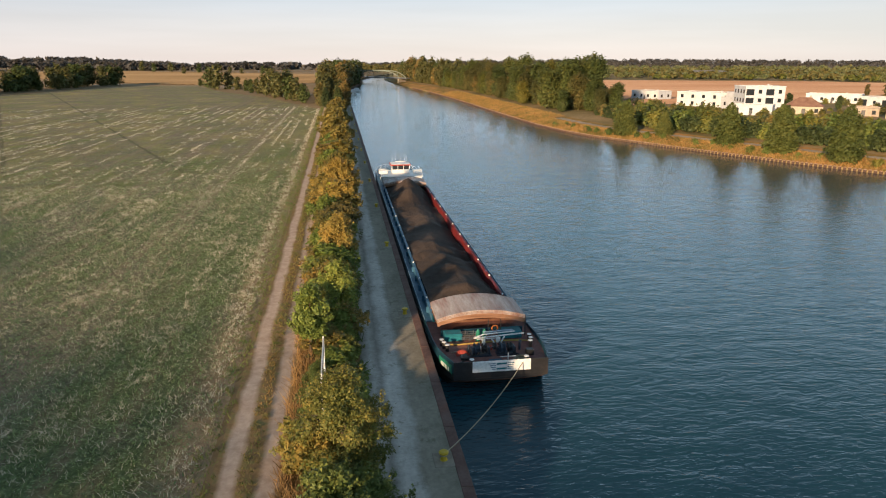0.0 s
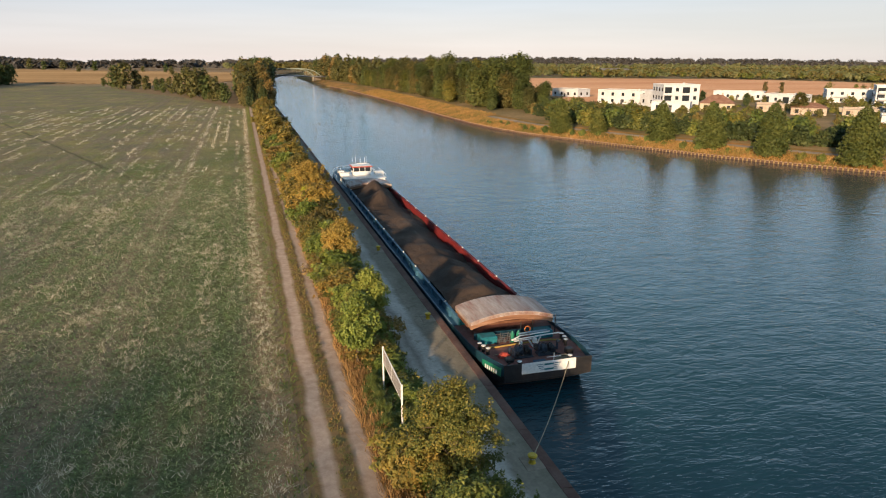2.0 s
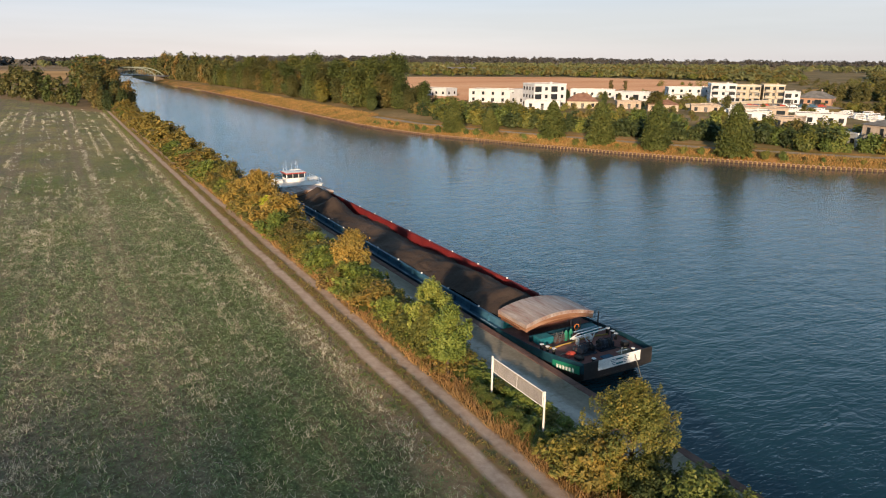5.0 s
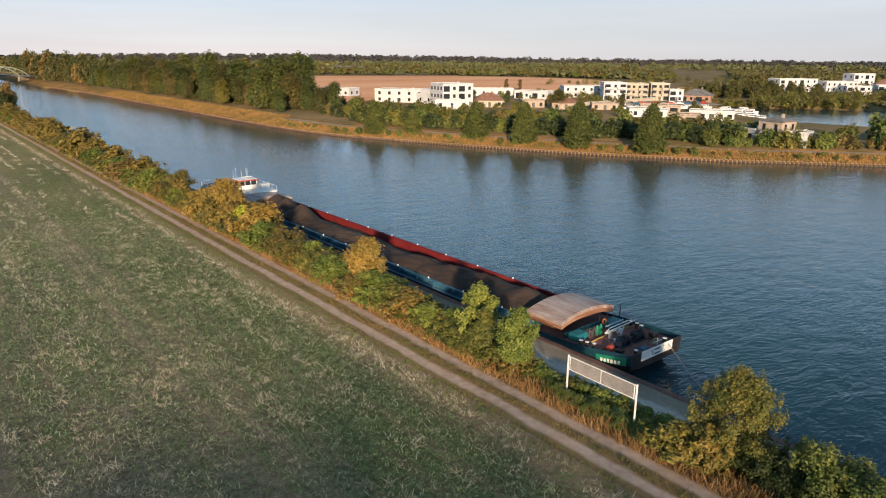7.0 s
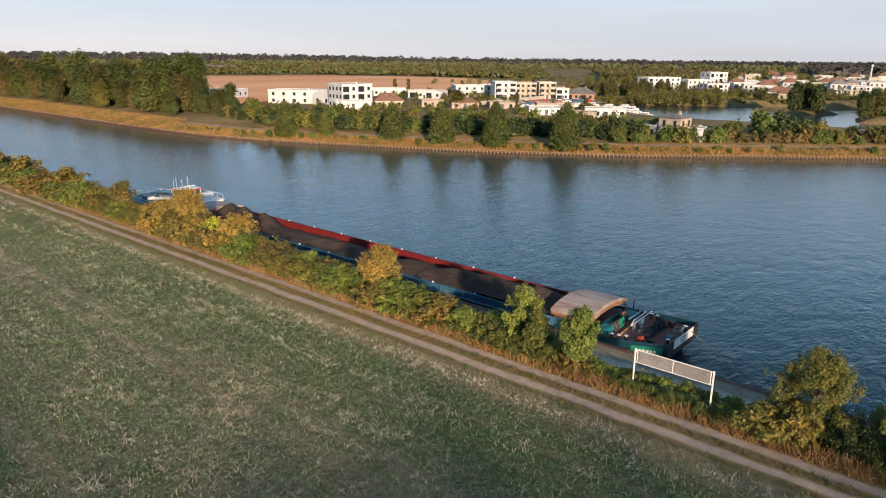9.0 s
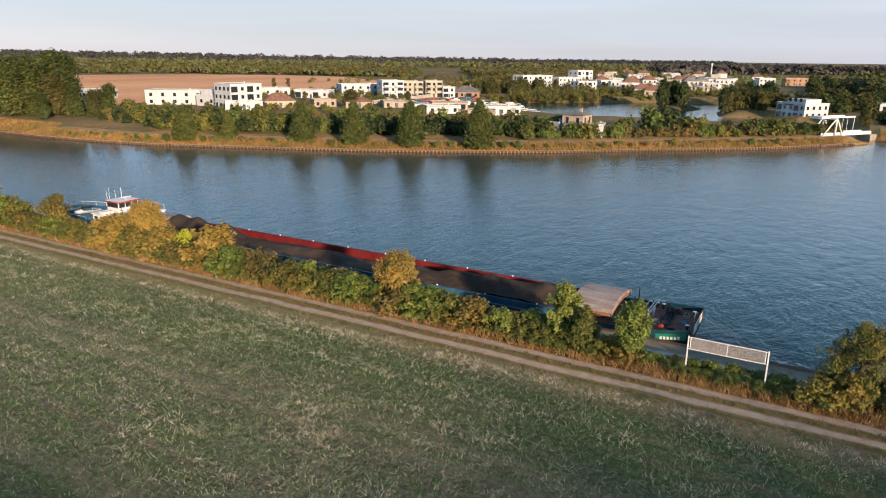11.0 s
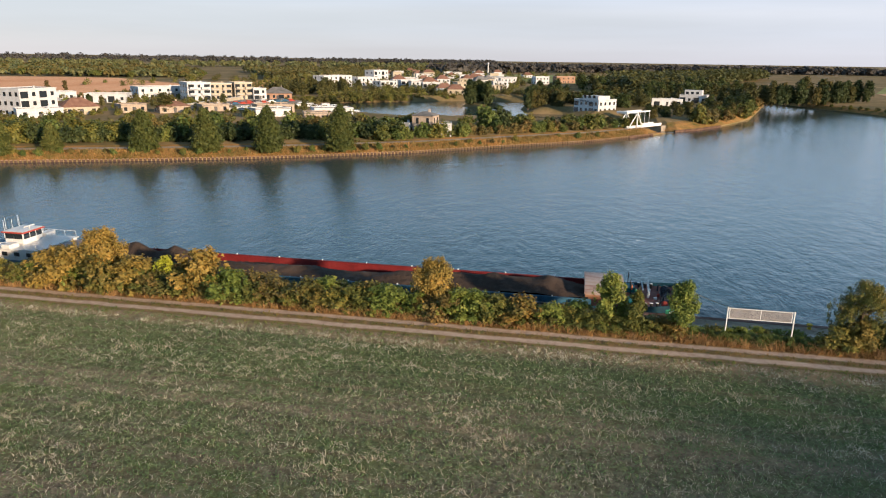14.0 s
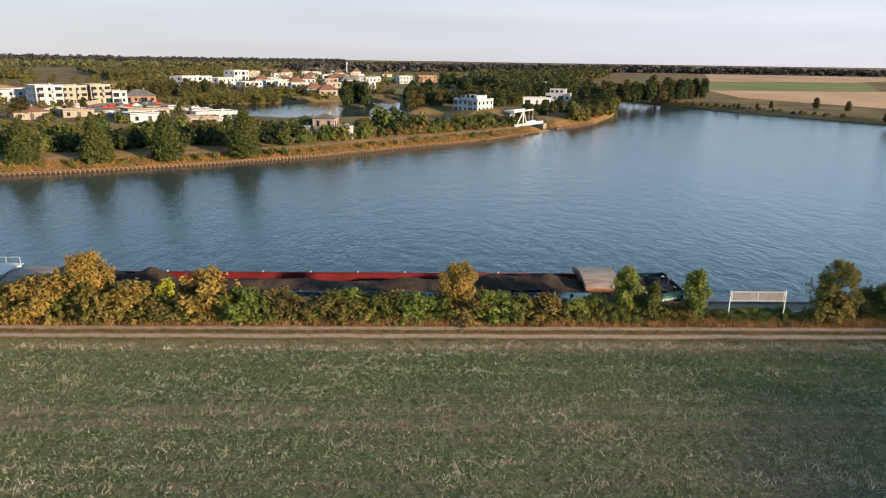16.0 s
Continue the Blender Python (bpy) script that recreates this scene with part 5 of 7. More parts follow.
# decks: bow, both side walkways, stern
part("bow_deck", mesh_from("bow_deck", [(-hull_half(y) * sgn, y, sheer(y) - 0.12) for y in (0.1, 1.5, 3, 5.5, 8, HOLD0) for sgn in (1, -1)],
                           [(2 * k, 2 * k + 1, 2 * k + 3, 2 * k + 2) for k in range(5)], P_DECK), None, barge, "red-brown painted foredeck")
part("stern_deck", mesh_from("stern_deck", [(-hull_half(y) * sgn, y, sheer(y) - 0.05) for y in (HOLD1, 77, LENGTH - 7, LENGTH - 5, LENGTH - 3, LENGTH - 1, LENGTH - 0.1) for sgn in (1, -1)],
                             [(2 * k, 2 * k + 1, 2 * k + 3, 2 * k + 2) for k in range(6)], P_BLUE), None, barge)
for sgn in (-1, 1):
    part("side_deck", boxes((min(sgn * HOLDX, sgn * HALF), max(sgn * HOLDX, sgn * HALF), HOLD0, HOLD1, DECK - 0.14, DECK - 0.05)), P_BLUE, barge)
    coam = part("coaming", boxes((sgn * HOLDX - 0.06, sgn * HOLDX + 0.06, HOLD0, HOLD1, -0.6, RIM), bevel=0.02), P_RED if sgn > 0 else P_BLUE, barge, "red steel coaming" if sgn > 0 else "blue steel coaming")
    part("coaming_rail", boxes((sgn * HOLDX - 0.13, sgn * HOLDX + 0.13, HOLD0, HOLD1, RIM, RIM + 0.09), bevel=0.02), P_RED if sgn > 0 else P_BLUE, coam)
    if sgn > 0:
        part("lining", boxes((HOLDX - 0.12, HOLDX - 0.07, HOLD0 + 0.1, HOLD1 - 0.1, -0.6, RIM - 0.03)), P_RED, coam)
    else:
        part("lining", boxes((-HOLDX + 0.07, -HOLDX + 0.12, HOLD0 + 0.1, HOLD1 - 0.1, -0.6, RIM - 0.03)), P_RED, coam)
    y = HOLD0 + 2.0
    bracket = None
    while y < HOLD1 - 1:
        part("bracket", boxes((min(sgn * (HOLDX + 0.06), sgn * (HOLDX + 0.3)), max(sgn * (HOLDX + 0.06), sgn * (HOLDX + 0.3)), y - 0.03, y + 0.03, DECK - 0.05, RIM - 0.02)), P_BLUE, barge)
        y += 3.0
    y = HOLD0 + 4.0
    while y < HOLD1:
        part("rim_lamp", boxes((sgn * HOLDX - 0.07, sgn * HOLDX + 0.07, y - 0.07, y + 0.07, RIM + 0.085, RIM + 0.24), bevel=0.02), P_WHITE, barge)
        y += 5.6
    # rubbing strake and white dashes on the walkway
    part("rubbing_strake", boxes((min(sgn * HALF, sgn * (HALF + 0.08)), max(sgn * HALF, sgn * (HALF + 0.08)), 6.5, LENGTH - 8, DECK - 0.5, DECK - 0.36), bevel=0.02), P_HULL, barge)
    rail = bmesh.new()
    for k in range(24):
        y = HOLD0 + 1.0 + k * 2.5
        tube(rail, (sgn * (HALF - 0.05), y, DECK - 0.06), (sgn * (HALF - 0.05), y, DECK + 0.12), 0.02, sides=5)
    tube(rail, (sgn * (HALF - 0.05), HOLD0, DECK + 0.1), (sgn * (HALF - 0.05), HOLD1, DECK + 0.1), 0.022, sides=5)
    part("foot_rail", rail, P_LIGHTBLUE, barge)
for y in (HOLD0, HOLD1):
    part("bulkhead", boxes((-HOLDX, HOLDX, y - 0.06, y + 0.06, -0.6, RIM), bevel=0.02), P_TEAL, barge)
part("hold_floor", boxes((-HOLDX, HOLDX, HOLD0, HOLD1, -0.7, -0.6)), P_RUST, barge)

# bulwarks round the foredeck
for sgn in (-1, 1):
    bul = bmesh.new()
    ys = [0.0, 0.7, 1.5, 2.5, 3.8, 5.5, 8.0, HOLD0]
    tops = [0.42, 0.4, 0.36, 0.32, 0.26, 0.2, 0.15, 0.08]
    outer = [bul.verts.new((sgn * hull_half(y), y, sheer(y))) for y in ys]
    upper = [bul.verts.new((sgn * (hull_half(y) - 0.02), y, sheer(y) + t)) for y, t in zip(ys, tops)]
    inner = [bul.verts.new((sgn * (hull_half(y) - 0.09), y, sheer(y) + t)) for y, t in zip(ys, tops)]
    foot = [bul.verts.new((sgn * (hull_half(y) - 0.09), y, sheer(y) - 0.12)) for y in ys]
    for a, b in ((outer, upper), (upper, inner), (inner, foot)):
        for k in range(len(ys) - 1):
            bul.faces.new((a[k], a[k + 1], b[k + 1], b[k]))
    part("bulwark", bul, P_DARKTEAL, barge, "dark teal bow bulwark")
part("bow_plate", boxes((-3.38, 3.38, -0.02, 0.08, 1.15, 2.42), bevel=0.02), P_HULL, barge, "flat black bow transom")
panel = part("bow_panel", boxes((-2.06, 2.1, -0.06, -0.025, 1.62, 2.44), bevel=0.01), P_WHITE, barge, "white board with a blue bar emblem")
part("emblem", boxes((-0.36, 0.36, -0.075, -0.062, 2.13, 2.26), (-0.36, 0.36, -0.075, -0.062, 1.76, 1.89)), P_TEAL, panel)
for sx in (-1, 1):
    for z, w in ((2.2, 0.5), (2.06, 0.42), (1.92, 0.34), (1.78, 0.26)):
        part("emblem_bar", boxes((sx * 0.42 if sx > 0 else -0.42 - w, 0.42 + w if sx > 0 else -0.42, -0.075, -0.062, z, z + 0.05)), P_BLUE, panel)
for sgn in (-1, 1):
    q = [(sgn * (hull_half(y) + 0.025), y, z) for y, z in ((0.35, 1.45), (2.9, 1.2), (2.9, 1.78), (0.35, 2.1))]
    bm = bmesh.new()
    f = bm.faces.new([bm.verts.new(v) for v in q])
    r = bmesh.ops.extrude_face_region(bm, geom=[f])
    bmesh.ops.translate(bm, verts=[v for v in r["geom"] if isinstance(v, bmesh.types.BMVert)], vec=(-sgn * 0.03, 0, 0))
    bmesh.ops.recalc_face_normals(bm, faces=bm.faces)
    board = part("name_board", bm, P_GREEN, barge, "green name board with a line of white lettering")
    for k in range(6):
        y0 = 0.85 + k * 0.29
        xa = hull_half(y0) + 0.045
        za = 1.78 - 0.1 * (y0 - 0.35)
        part("letter_bar", boxes((sgn * xa - 0.015, sgn * xa + 0.015, y0, y0 + 0.2, za - 0.28, za)), P_WHITE, board)


# bow fittings
def bollard_pair(x, y, z, n=2, gap=0.42):
    bm = lathe([(0.15, z), (0.13, z + 0.1), (0.13, z + 0.42), (0.19, z + 0.44), (0.19, z + 0.5)], 10, (x, y))
    body = part("mooring_bitt", bm, P_BLACK, barge, "black mooring bitt with a white cap")
    part("cap", lathe([(0.185, z + 0.5), (0.17, z + 0.53)], 10, (x, y)), P_WHITE, body)


for x, y in ((-3.25, 3.7), (-3.4, 4.3), (-3.5, 4.9), (3.1, 3.7), (3.28, 4.3), (3.36, 5.0), (-2.0, 0.55), (1.95, 0.6)):
    bollard_pair(x, y, sheer(y) - 0.12)
wz = sheer(2.5) - 0.12


def wheel_mesh(x, y, z, r, wide, spokes=3):
    """A flanged drum with two open spoked rims, its axle across the ship."""
    bm = bmesh.new()
    tube(bm, (x - wide, y, z), (x + wide, y, z), r * 0.72, sides=14)
    for sx in (-wide, wide):
        ring = [Vector((x + sx, y + r * math.cos(a * math.pi / 8), z + r * math.sin(a * math.pi / 8))) for a in range(17)]
        for p, q in zip(ring, ring[1:]):
            tube(bm, p, q, 0.045, sides=5)
        for k in range(spokes):
            a = 2 * math.pi * k / spokes
            tube(bm, (x + sx, y, z), (x + sx, y + r * math.cos(a), z + r * math.sin(a)), 0.03, sides=4)
    return bm


# two anchor windlasses with a gearbox each, between low bed plates
for sgn, name in ((-1, "windlass"), (1, "windlass")):
    cx = 0.95 * sgn
    w = part(name, boxes((cx - 0.75, cx + 0.75, 2.15, 2.95, wz, wz + 0.1), (cx - 0.72, cx - 0.62, 2.25, 2.85, wz + 0.1, wz + 0.6), (cx + 0.55, cx + 0.65, 2.25, 2.85, wz + 0.1, wz + 0.6), bevel=0.02), P_NAVY, barge, "dark navy anchor windlass")
    part("winch_drum", wheel_mesh(cx - 0.3, 2.55, wz + 0.52, 0.4, 0.16), P_NAVY, w)
    part("winch_drum", wheel_mesh(cx + 0.25, 2.55, wz + 0.52, 0.33, 0.12), P_BLACK, w)
    part("gearbox", boxes((cx + 0.42 * sgn - 0.16, cx + 0.42 * sgn + 0.16, 2.3, 2.8, wz + 0.1, wz + 0.72), bevel=0.07), P_NAVY, w)
    part("brake_wheel", wheel_mesh(cx - 0.9 * sgn, 2.3, wz + 0.75, 0.22, 0.02, 4), P_BLACK, w)
    part("brake_spindle", tubes(((cx - 0.9 * sgn, 2.3, wz + 0.75), (cx - 0.5 * sgn, 2.55, wz + 0.45), 0.03), sides=5), P_STEEL, w)
part("engine_cover", boxes((-2.55, -1.95, 1.55, 2.2, wz, wz + 0.35), bevel=0.1), P_BLACK, barge)
tarp = bmesh.new()
ng = 8
tv = [[tarp.verts.new((-2.75 + 0.95 * i / ng, 2.5 + 0.65 * j / ng, wz + 0.02 + 0.36 * math.sin(math.pi * i / ng) ** 0.6 * math.sin(math.pi * j / ng) ** 0.6 + 0.07 * noise.noise((i * 0.9, j * 0.9, 4.0)))) for j in range(ng + 1)] for i in range(ng + 1)]
for i in range(ng):
    for j in range(ng):
        tarp.faces.new((tv[i][j], tv[i + 1][j], tv[i + 1][j + 1], tv[i][j + 1]))
part("canvas_cover", tarp, P_CLOTH_RED, barge, "crumpled red canvas cover")
part("black_locker", boxes((2.35, 2.9, 1.9, 2.45, wz, wz + 0.45), bevel=0.06), P_BLACK, barge)
part("vent_pipe", tubes(((2.1, 3.1, wz), (2.1, 3.1, wz + 0.7), 0.09), ((2.1, 3.1, wz + 0.7), (2.1, 2.85, wz + 0.78), 0.1)), P_NAVY, barge)
part("vent_pipe", tubes(((-1.75, 3.15, wz), (-1.75, 3.15, wz + 0.5), 0.08), ((-1.75, 3.15, wz + 0.5), (-1.75, 2.95, wz + 0.57), 0.09)), P_NAVY, barge)
part("loose_line", tubes(*[((-3.0 + 0.35 * k, 3.2 + 0.16 * math.sin(k * 1.7), wz + 0.03), (-2.65 + 0.35 * k, 3.2 + 0.16 * math.sin((k + 1) * 1.7), wz + 0.03), 0.03) for k in range(5)], sides=5), P_ROPE, barge)
part("pink_fender", lathe([(0.02, wz), (0.14, wz + 0.08), (0.15, wz + 0.3), (0.05, wz + 0.42)], 9, (-0.05, 3.25)), P_CLOTH_RED, barge)
coil = bmesh.new()
for k in range(5):
    r = 0.62 - 0.07 * k
    ring = [Vector((1.75 + r * math.cos(a * math.pi / 8), 1.25 + 0.6 * r * math.sin(a * math.pi / 8), wz + 0.05 + 0.06 * k)) for a in range(17)]
    for a, b in zip(ring, ring[1:]):
        tube(coil, a, b, 0.045, sides=5)
part("rope_coil", coil, P_ROPE, barge, "coiled olive mooring rope")
part("jackstaff", tubes(((0.55, 0.35, wz), (0.55, 0.35, wz + 1.05), 0.035), ((0.0, 0.35, wz + 0.78), (1.1, 0.35, wz + 0.78), 0.03)), P_WHITE, barge, "white cross-shaped staff")
part("grey_hatch", boxes((-0.6, 0.35, 0.8, 1.45, wz, wz + 0.16), bevel=0.04), P_BLUE, barge)
part("deck_plate", boxes((2.3, 3.1, 0.5, 1.3, wz, wz + 0.1), bevel=0.03), P_STEEL, barge)
part("anchor_chain", tubes(((-1.4, 2.4, wz + 0.2), (-2.7, 1.2, wz + 0.08), 0.06), sides=6), P_BLACK, barge)
part("anchor_chain", tubes(((1.4, 2.4, wz + 0.2), (2.4, 1.0, wz + 0.08), 0.06), sides=6), P_BLACK, barge)
hose = bmesh.new()
pts = [(-3.1, 4.9), (-2.2, 4.75), (-1.2, 4.85), (0, 4.95), (1.2, 5.05), (2.4, 5.0), (3.2, 4.8)]
for a, b in zip(pts, pts[1:]):
    tube(hose, (a[0], a[1], sheer(5) - 0.05), (b[0], b[1], sheer(5) - 0.05), 0.07, sides=6)
part("hose", hose, P_OCHRE, barge, "ochre hose laid across the deck")
# forward structures before the hatch stack
fz = sheer(6) - 0.12
part("teal_casing", boxes((-3.3, 3.3, 6.75, 6.95, fz, fz + 0.5), bevel=0.04), P_DARKTEAL, barge)
for x0, x1 in ((-3.15, -1.75), (1.25, 2.95)):
    part("teal_locker", boxes((x0, x1, 5.55, 6.6, fz, fz + 0.62), bevel=0.08), P_TEAL, barge)
for x in (-0.55, -0.05):
    part("gas_bottle", lathe([(0.15, fz), (0.17, fz + 0.08), (0.17, fz + 0.7), (0.08, fz + 0.85), (0.05, fz + 0.92)], 10, (x, 5.6)), P_GREEN, barge, "green gas bottle")
pipes = bmesh.new()
for k in range(9):
    x = -1.75 + 0.16 * k
    tube(pipes, (x, 5.5 + 0.12 * (k % 3), fz), (x + 0.05, 5.6, fz + 0.35 + 0.18 * ((k * 7) % 4)), 0.035, sides=5)
for k in range(5):
    tube(pipes, (-1.9, 5.45 + 0.1 * k, fz + 0.2 + 0.12 * k), (-0.6, 5.45 + 0.1 * k, fz + 0.25 + 0.1 * k), 0.03, sides=5)
part("pipework", pipes, P_STEEL, barge, "tangle of grey pipes and valves")
ring = bmesh.new()
cc = Vector((0.85, 5.95, fz + 0.8))
pr = [cc + Vector((0.24 * math.cos(a * math.pi / 6), 0, 0.24 * math.sin(a * math.pi / 6))) for a in range(13)]
for a, b in zip(pr, pr[1:]):
    tube(ring, a, b, 0.055, sides=6)
part("life_ring", ring, P_ORANGE, barge, "orange life ring")
for x in (0.35, 1.35):
    part("post", tubes(((x, 6.1, fz), (x, 6.1, fz + 1.5), 0.035)), P_BLACK, barge)
part("lamp_post", tubes(((3.35, 6.2, fz), (3.35, 6.2, fz + 1.7), 0.05)), P_BLACK, barge)
boom = part("folded_boom", tubes(((-1.15, 4.3, fz + 0.75), (2.7, 4.1, fz + 1.05), 0.055), ((-0.9, 4.35, fz + 0.62), (0.9, 4.25, fz + 0.72), 0.05), ((-0.4, 4.4, fz + 0.98), (2.0, 4.3, fz + 1.16), 0.05), ((-1.15, 4.3, fz + 0.75), (-0.4, 4.4, fz + 0.98), 0.05), sides=8), P_WHITE, barge, "white folded deck boom")
for p, q in (((0.2, 4.2, fz + 0.7), (0.65, 4.1, fz)), ((1.2, 4.15, fz + 0.85), (0.7, 4.1, fz)), ((-0.4, 4.3, fz), (-0.4, 4.3, fz + 0.7))):
    part("boom_strut", tubes((p, q, 0.06)), P_WHITE, boom)
part("boom_foot", boxes((-0.5, -0.25, 4.2, 4.45, fz + 0.1, fz + 0.6), bevel=0.04), P_WHITE, boom)
part("boom_head", boxes((0.55, 0.85, 4.0, 4.3, fz + 0.4, fz + 0.8), bevel=0.04), P_WHITE, boom)
part("blue_jib", tubes(((-0.3, 4.9, fz + 0.95), (2.0, 4.85, fz + 1.05), 0.07)), P_LIGHTBLUE, boom)
part("bucket", lathe([(0.16, fz), (0.2, fz + 0.32)], 10, (-0.7, 3.6)), P_WHITE, barge, "white bucket")


# stacks of arched hatch covers fore and aft of the hold
def hatch_stack(y0, y1, z, crown, material):
    stack = part("hatch_carrier", boxes((-HOLDX - 0.02, HOLDX + 0.02, y0 + 1.0, y1 - 0.4, z - 0.75, z - 0.55)), P_RUST, barge, "stacked arched hatch covers, faded pinkish brown")
    n = 14
    ribs = 9
    for layer in range(3):
        bm = bmesh.new()
        grid = []
        dz = -0.11 * layer
        for j in range(ribs * 2 + 1):
            yy = y0 + (y1 - y0) * j / (ribs * 2)
            wave = 0.009 * (j % 2)
            grid.append([bm.verts.new((-HOLDX - 0.1 + (2 * HOLDX + 0.2) * i / n, yy, z + dz + wave + crown * (1 - ((2 * i / n - 1) ** 2)))) for i in range(n + 1)])
        for a, b in zip(grid, grid[1:]):
            for i in range(n):
                bm.faces.new((a[i], a[i + 1], b[i + 1], b[i]))
        f = bm.faces[:]
        r = bmesh.ops.extrude_face_region(bm, geom=f)
        bmesh.ops.translate(bm, verts=[v for v in r["geom"] if isinstance(v, bmesh.types.BMVert)], vec=(0, 0, -0.07))
        bmesh.ops.recalc_face_normals(bm, faces=bm.faces)
        part("hatch_cover", bm, material, stack)
    for yy in (y0 + 0.05, y1 - 0.05):
        bm = bmesh.new()
        low = [bm.verts.new((-HOLDX - 0.08 + (2 * HOLDX + 0.16) * i / n, yy, z - 0.62 + 0.9 * crown * (1 - ((2 * i / n - 1) ** 2)))) for i in range(n + 1)]
        top = [bm.verts.new((-HOLDX - 0.08 + (2 * HOLDX + 0.16) * i / n, yy, z + crown * (1 - ((2 * i / n - 1) ** 2)) - 0.02)) for i in range(n + 1)]
        for i in range(n):
            bm.faces.new((low[i], low[i + 1], top[i + 1], top[i]))
        part("end_plate", bm, P_HATCHEND, stack)


hatch_stack(7.0, 11.1, 2.95, 0.6, P_HATCH)
hatch_stack(70.6, 74.9, 2.7, 0.5, P_HATCH)
for x in (-HOLDX, HOLDX - 0.15):
    part("hatch_support", boxes((x, x + 0.15, 7.06, 11.0, 2.33, 2.9)), P_HATCHEND, barge)

# the cargo
def cargo():
    rng = np.random.default_rng(3)
    ny, nx = 240, 40
    crest = [(0, 1.9), (2, 2.5), (4.5, 3.1), (7.5, 2.7), (10, 3.1), (13.5, 2.9), (16, 2.6), (18.5, 2.85), (22, 2.4), (27, 2.1), (31, 2.25), (35, 2.0), (39, 2.2), (42, 2.1), (44.5, 2.9), (47, 3.9), (49.5, 3.0), (52, 4.0), (54, 3.5), (56, 3.8), (59.2, 2.3)]
    verts, faces = [], []
    for j in range(ny + 1):
        y = (HOLD1 - HOLD0) * j / ny
        c = interp(crest, y * 59.2 / (HOLD1 - HOLD0))
        for i in range(nx + 1):
            u = 2 * i / nx - 1
            x = u * (HOLDX - 0.13)
            edge = (1.75 if u < 0 else 1.05) + 0.22 * math.sin(y * 0.31 + (1.3 if u > 0 else 0)) + (0.3 if y < 18 else 0)
            ridge = 0.14 * math.sin(y * 0.23) - 0.05
            z = c - (c - edge) * min(1.0, abs(u - ridge) ** 1.25)
            z += 0.34 * noise.noise((x * 0.4, y * 0.36, 0)) + 0.12 * abs(noise.noise((x * 0.9, y * 0.8, 2))) + 0.06 * noise.noise((x * 1.8, y * 1.8, 5)) + 0.025 * noise.noise((x * 6, y * 6, 9))
            verts.append((x, HOLD0 + y, z))
    for j in range(ny):
        for i in range(nx):
            a = j * (nx + 1) + i
            faces.append((a, a + 1, a + nx + 2, a + nx + 1))
    me = mesh_from("coal_cargo", verts, faces, P_COAL)
    me.shade_smooth()
    ob = new("coal_cargo", me)
    ob.matrix_world = pose(SX, BOW, 0)
    tagged(ob, "heaped dark brown-black coal filling the hold", "coal", kind="stuff")


cargo()

# aft house and wheelhouse
az = sheer(82) - 0.05
house = part("deckhouse", boxes((-3.5, 3.5, 76.10, 82.90, az, az + 1.35), bevel=0.06), P_WHITE, barge, "low white aft deckhouse")
part("deckhouse_roof", boxes((-3.65, 3.65, 75.90, 83.10, az + 1.35, az + 1.45), bevel=0.03), P_WHITE, house)
for x in (-2.9, -1.9, 1.5, 2.5):
    part("window", boxes((x, x + 0.6, 76.06, 76.11, az + 0.62, az + 1.05)), M_GLASS, house)
for sgn in (-1, 1):
    for y in (76.90, 78.60, 80.30, 81.70):
        part("window", boxes((sgn * 3.5 - 0.03, sgn * 3.5 + 0.03, y, y + 0.75, az + 0.55, az + 1.05)), M_GLASS, house)
wh = part("wheelhouse", boxes((-1.6, 1.6, 79.50, 82.10, az + 1.45, az + 2.15), bevel=0.05), P_WHITE, barge, "white wheelhouse with a red roof edge")
for x0, x1 in ((-1.5, -0.56), (-0.46, 0.46), (0.56, 1.5)):
    part("window", boxes((x0, x1, 79.46, 79.53, az + 2.15, az + 2.85)), M_GLASS, wh)
for sgn in (-1, 1):
    for y0, y1 in ((79.60, 80.75), (80.85, 82.00)):
        part("window", boxes((sgn * 1.59 - 0.03, sgn * 1.59 + 0.03, y0, y1, az + 2.15, az + 2.85)), M_GLASS, wh)
part("window", boxes((-1.5, 1.5, 82.07, 82.13, az + 2.15, az + 2.85)), M_GLASS, wh)
for x in (-1.57, 1.57):
    for y in (79.52, 82.08):
        part("pillar", boxes((x - 0.06, x + 0.06, y - 0.06, y + 0.06, az + 2.2, az + 2.92)), P_WHITE, wh)
part("window_post", boxes((-0.56, -0.46, 79.47, 79.55, az + 2.1, az + 2.9), (0.46, 0.56, 79.47, 79.55, az + 2.1, az + 2.9)), P_WHITE, wh)
roof = part("wheelhouse_roof", boxes((-1.85, 1.85, 79.2, 82.4, az + 2.88, az + 3.05), bevel=0.04), P_CLOTH_RED, wh, "red-edged wheelhouse roof")
part("roof_panel", boxes((-1.7, 1.7, 79.35, 82.25, az + 3.054, az + 3.1), bevel=0.02), P_WHITE, roof)
for x, y, h in ((-1.3, 82.30, 1.3), (-0.7, 82.60, 1.6), (0.9, 82.10, 1.5), (1.3, 82.60, 1.4), (0.2, 82.50, 1.1)):
    part("antenna", tubes(((x, y, az + 3.08), (x, y, az + 3.08 + h), 0.03, 0.015), sides=5), P_WHITE, wh)
part("radar", boxes((-0.9, 0.9, 79.80, 79.95, az + 3.45, az + 3.58), bevel=0.03), P_WHITE, wh)
part("radar_stand", tubes(((0, 79.87, az + 3.08), (0, 79.87, az + 3.46), 0.06)), P_WHITE, wh)
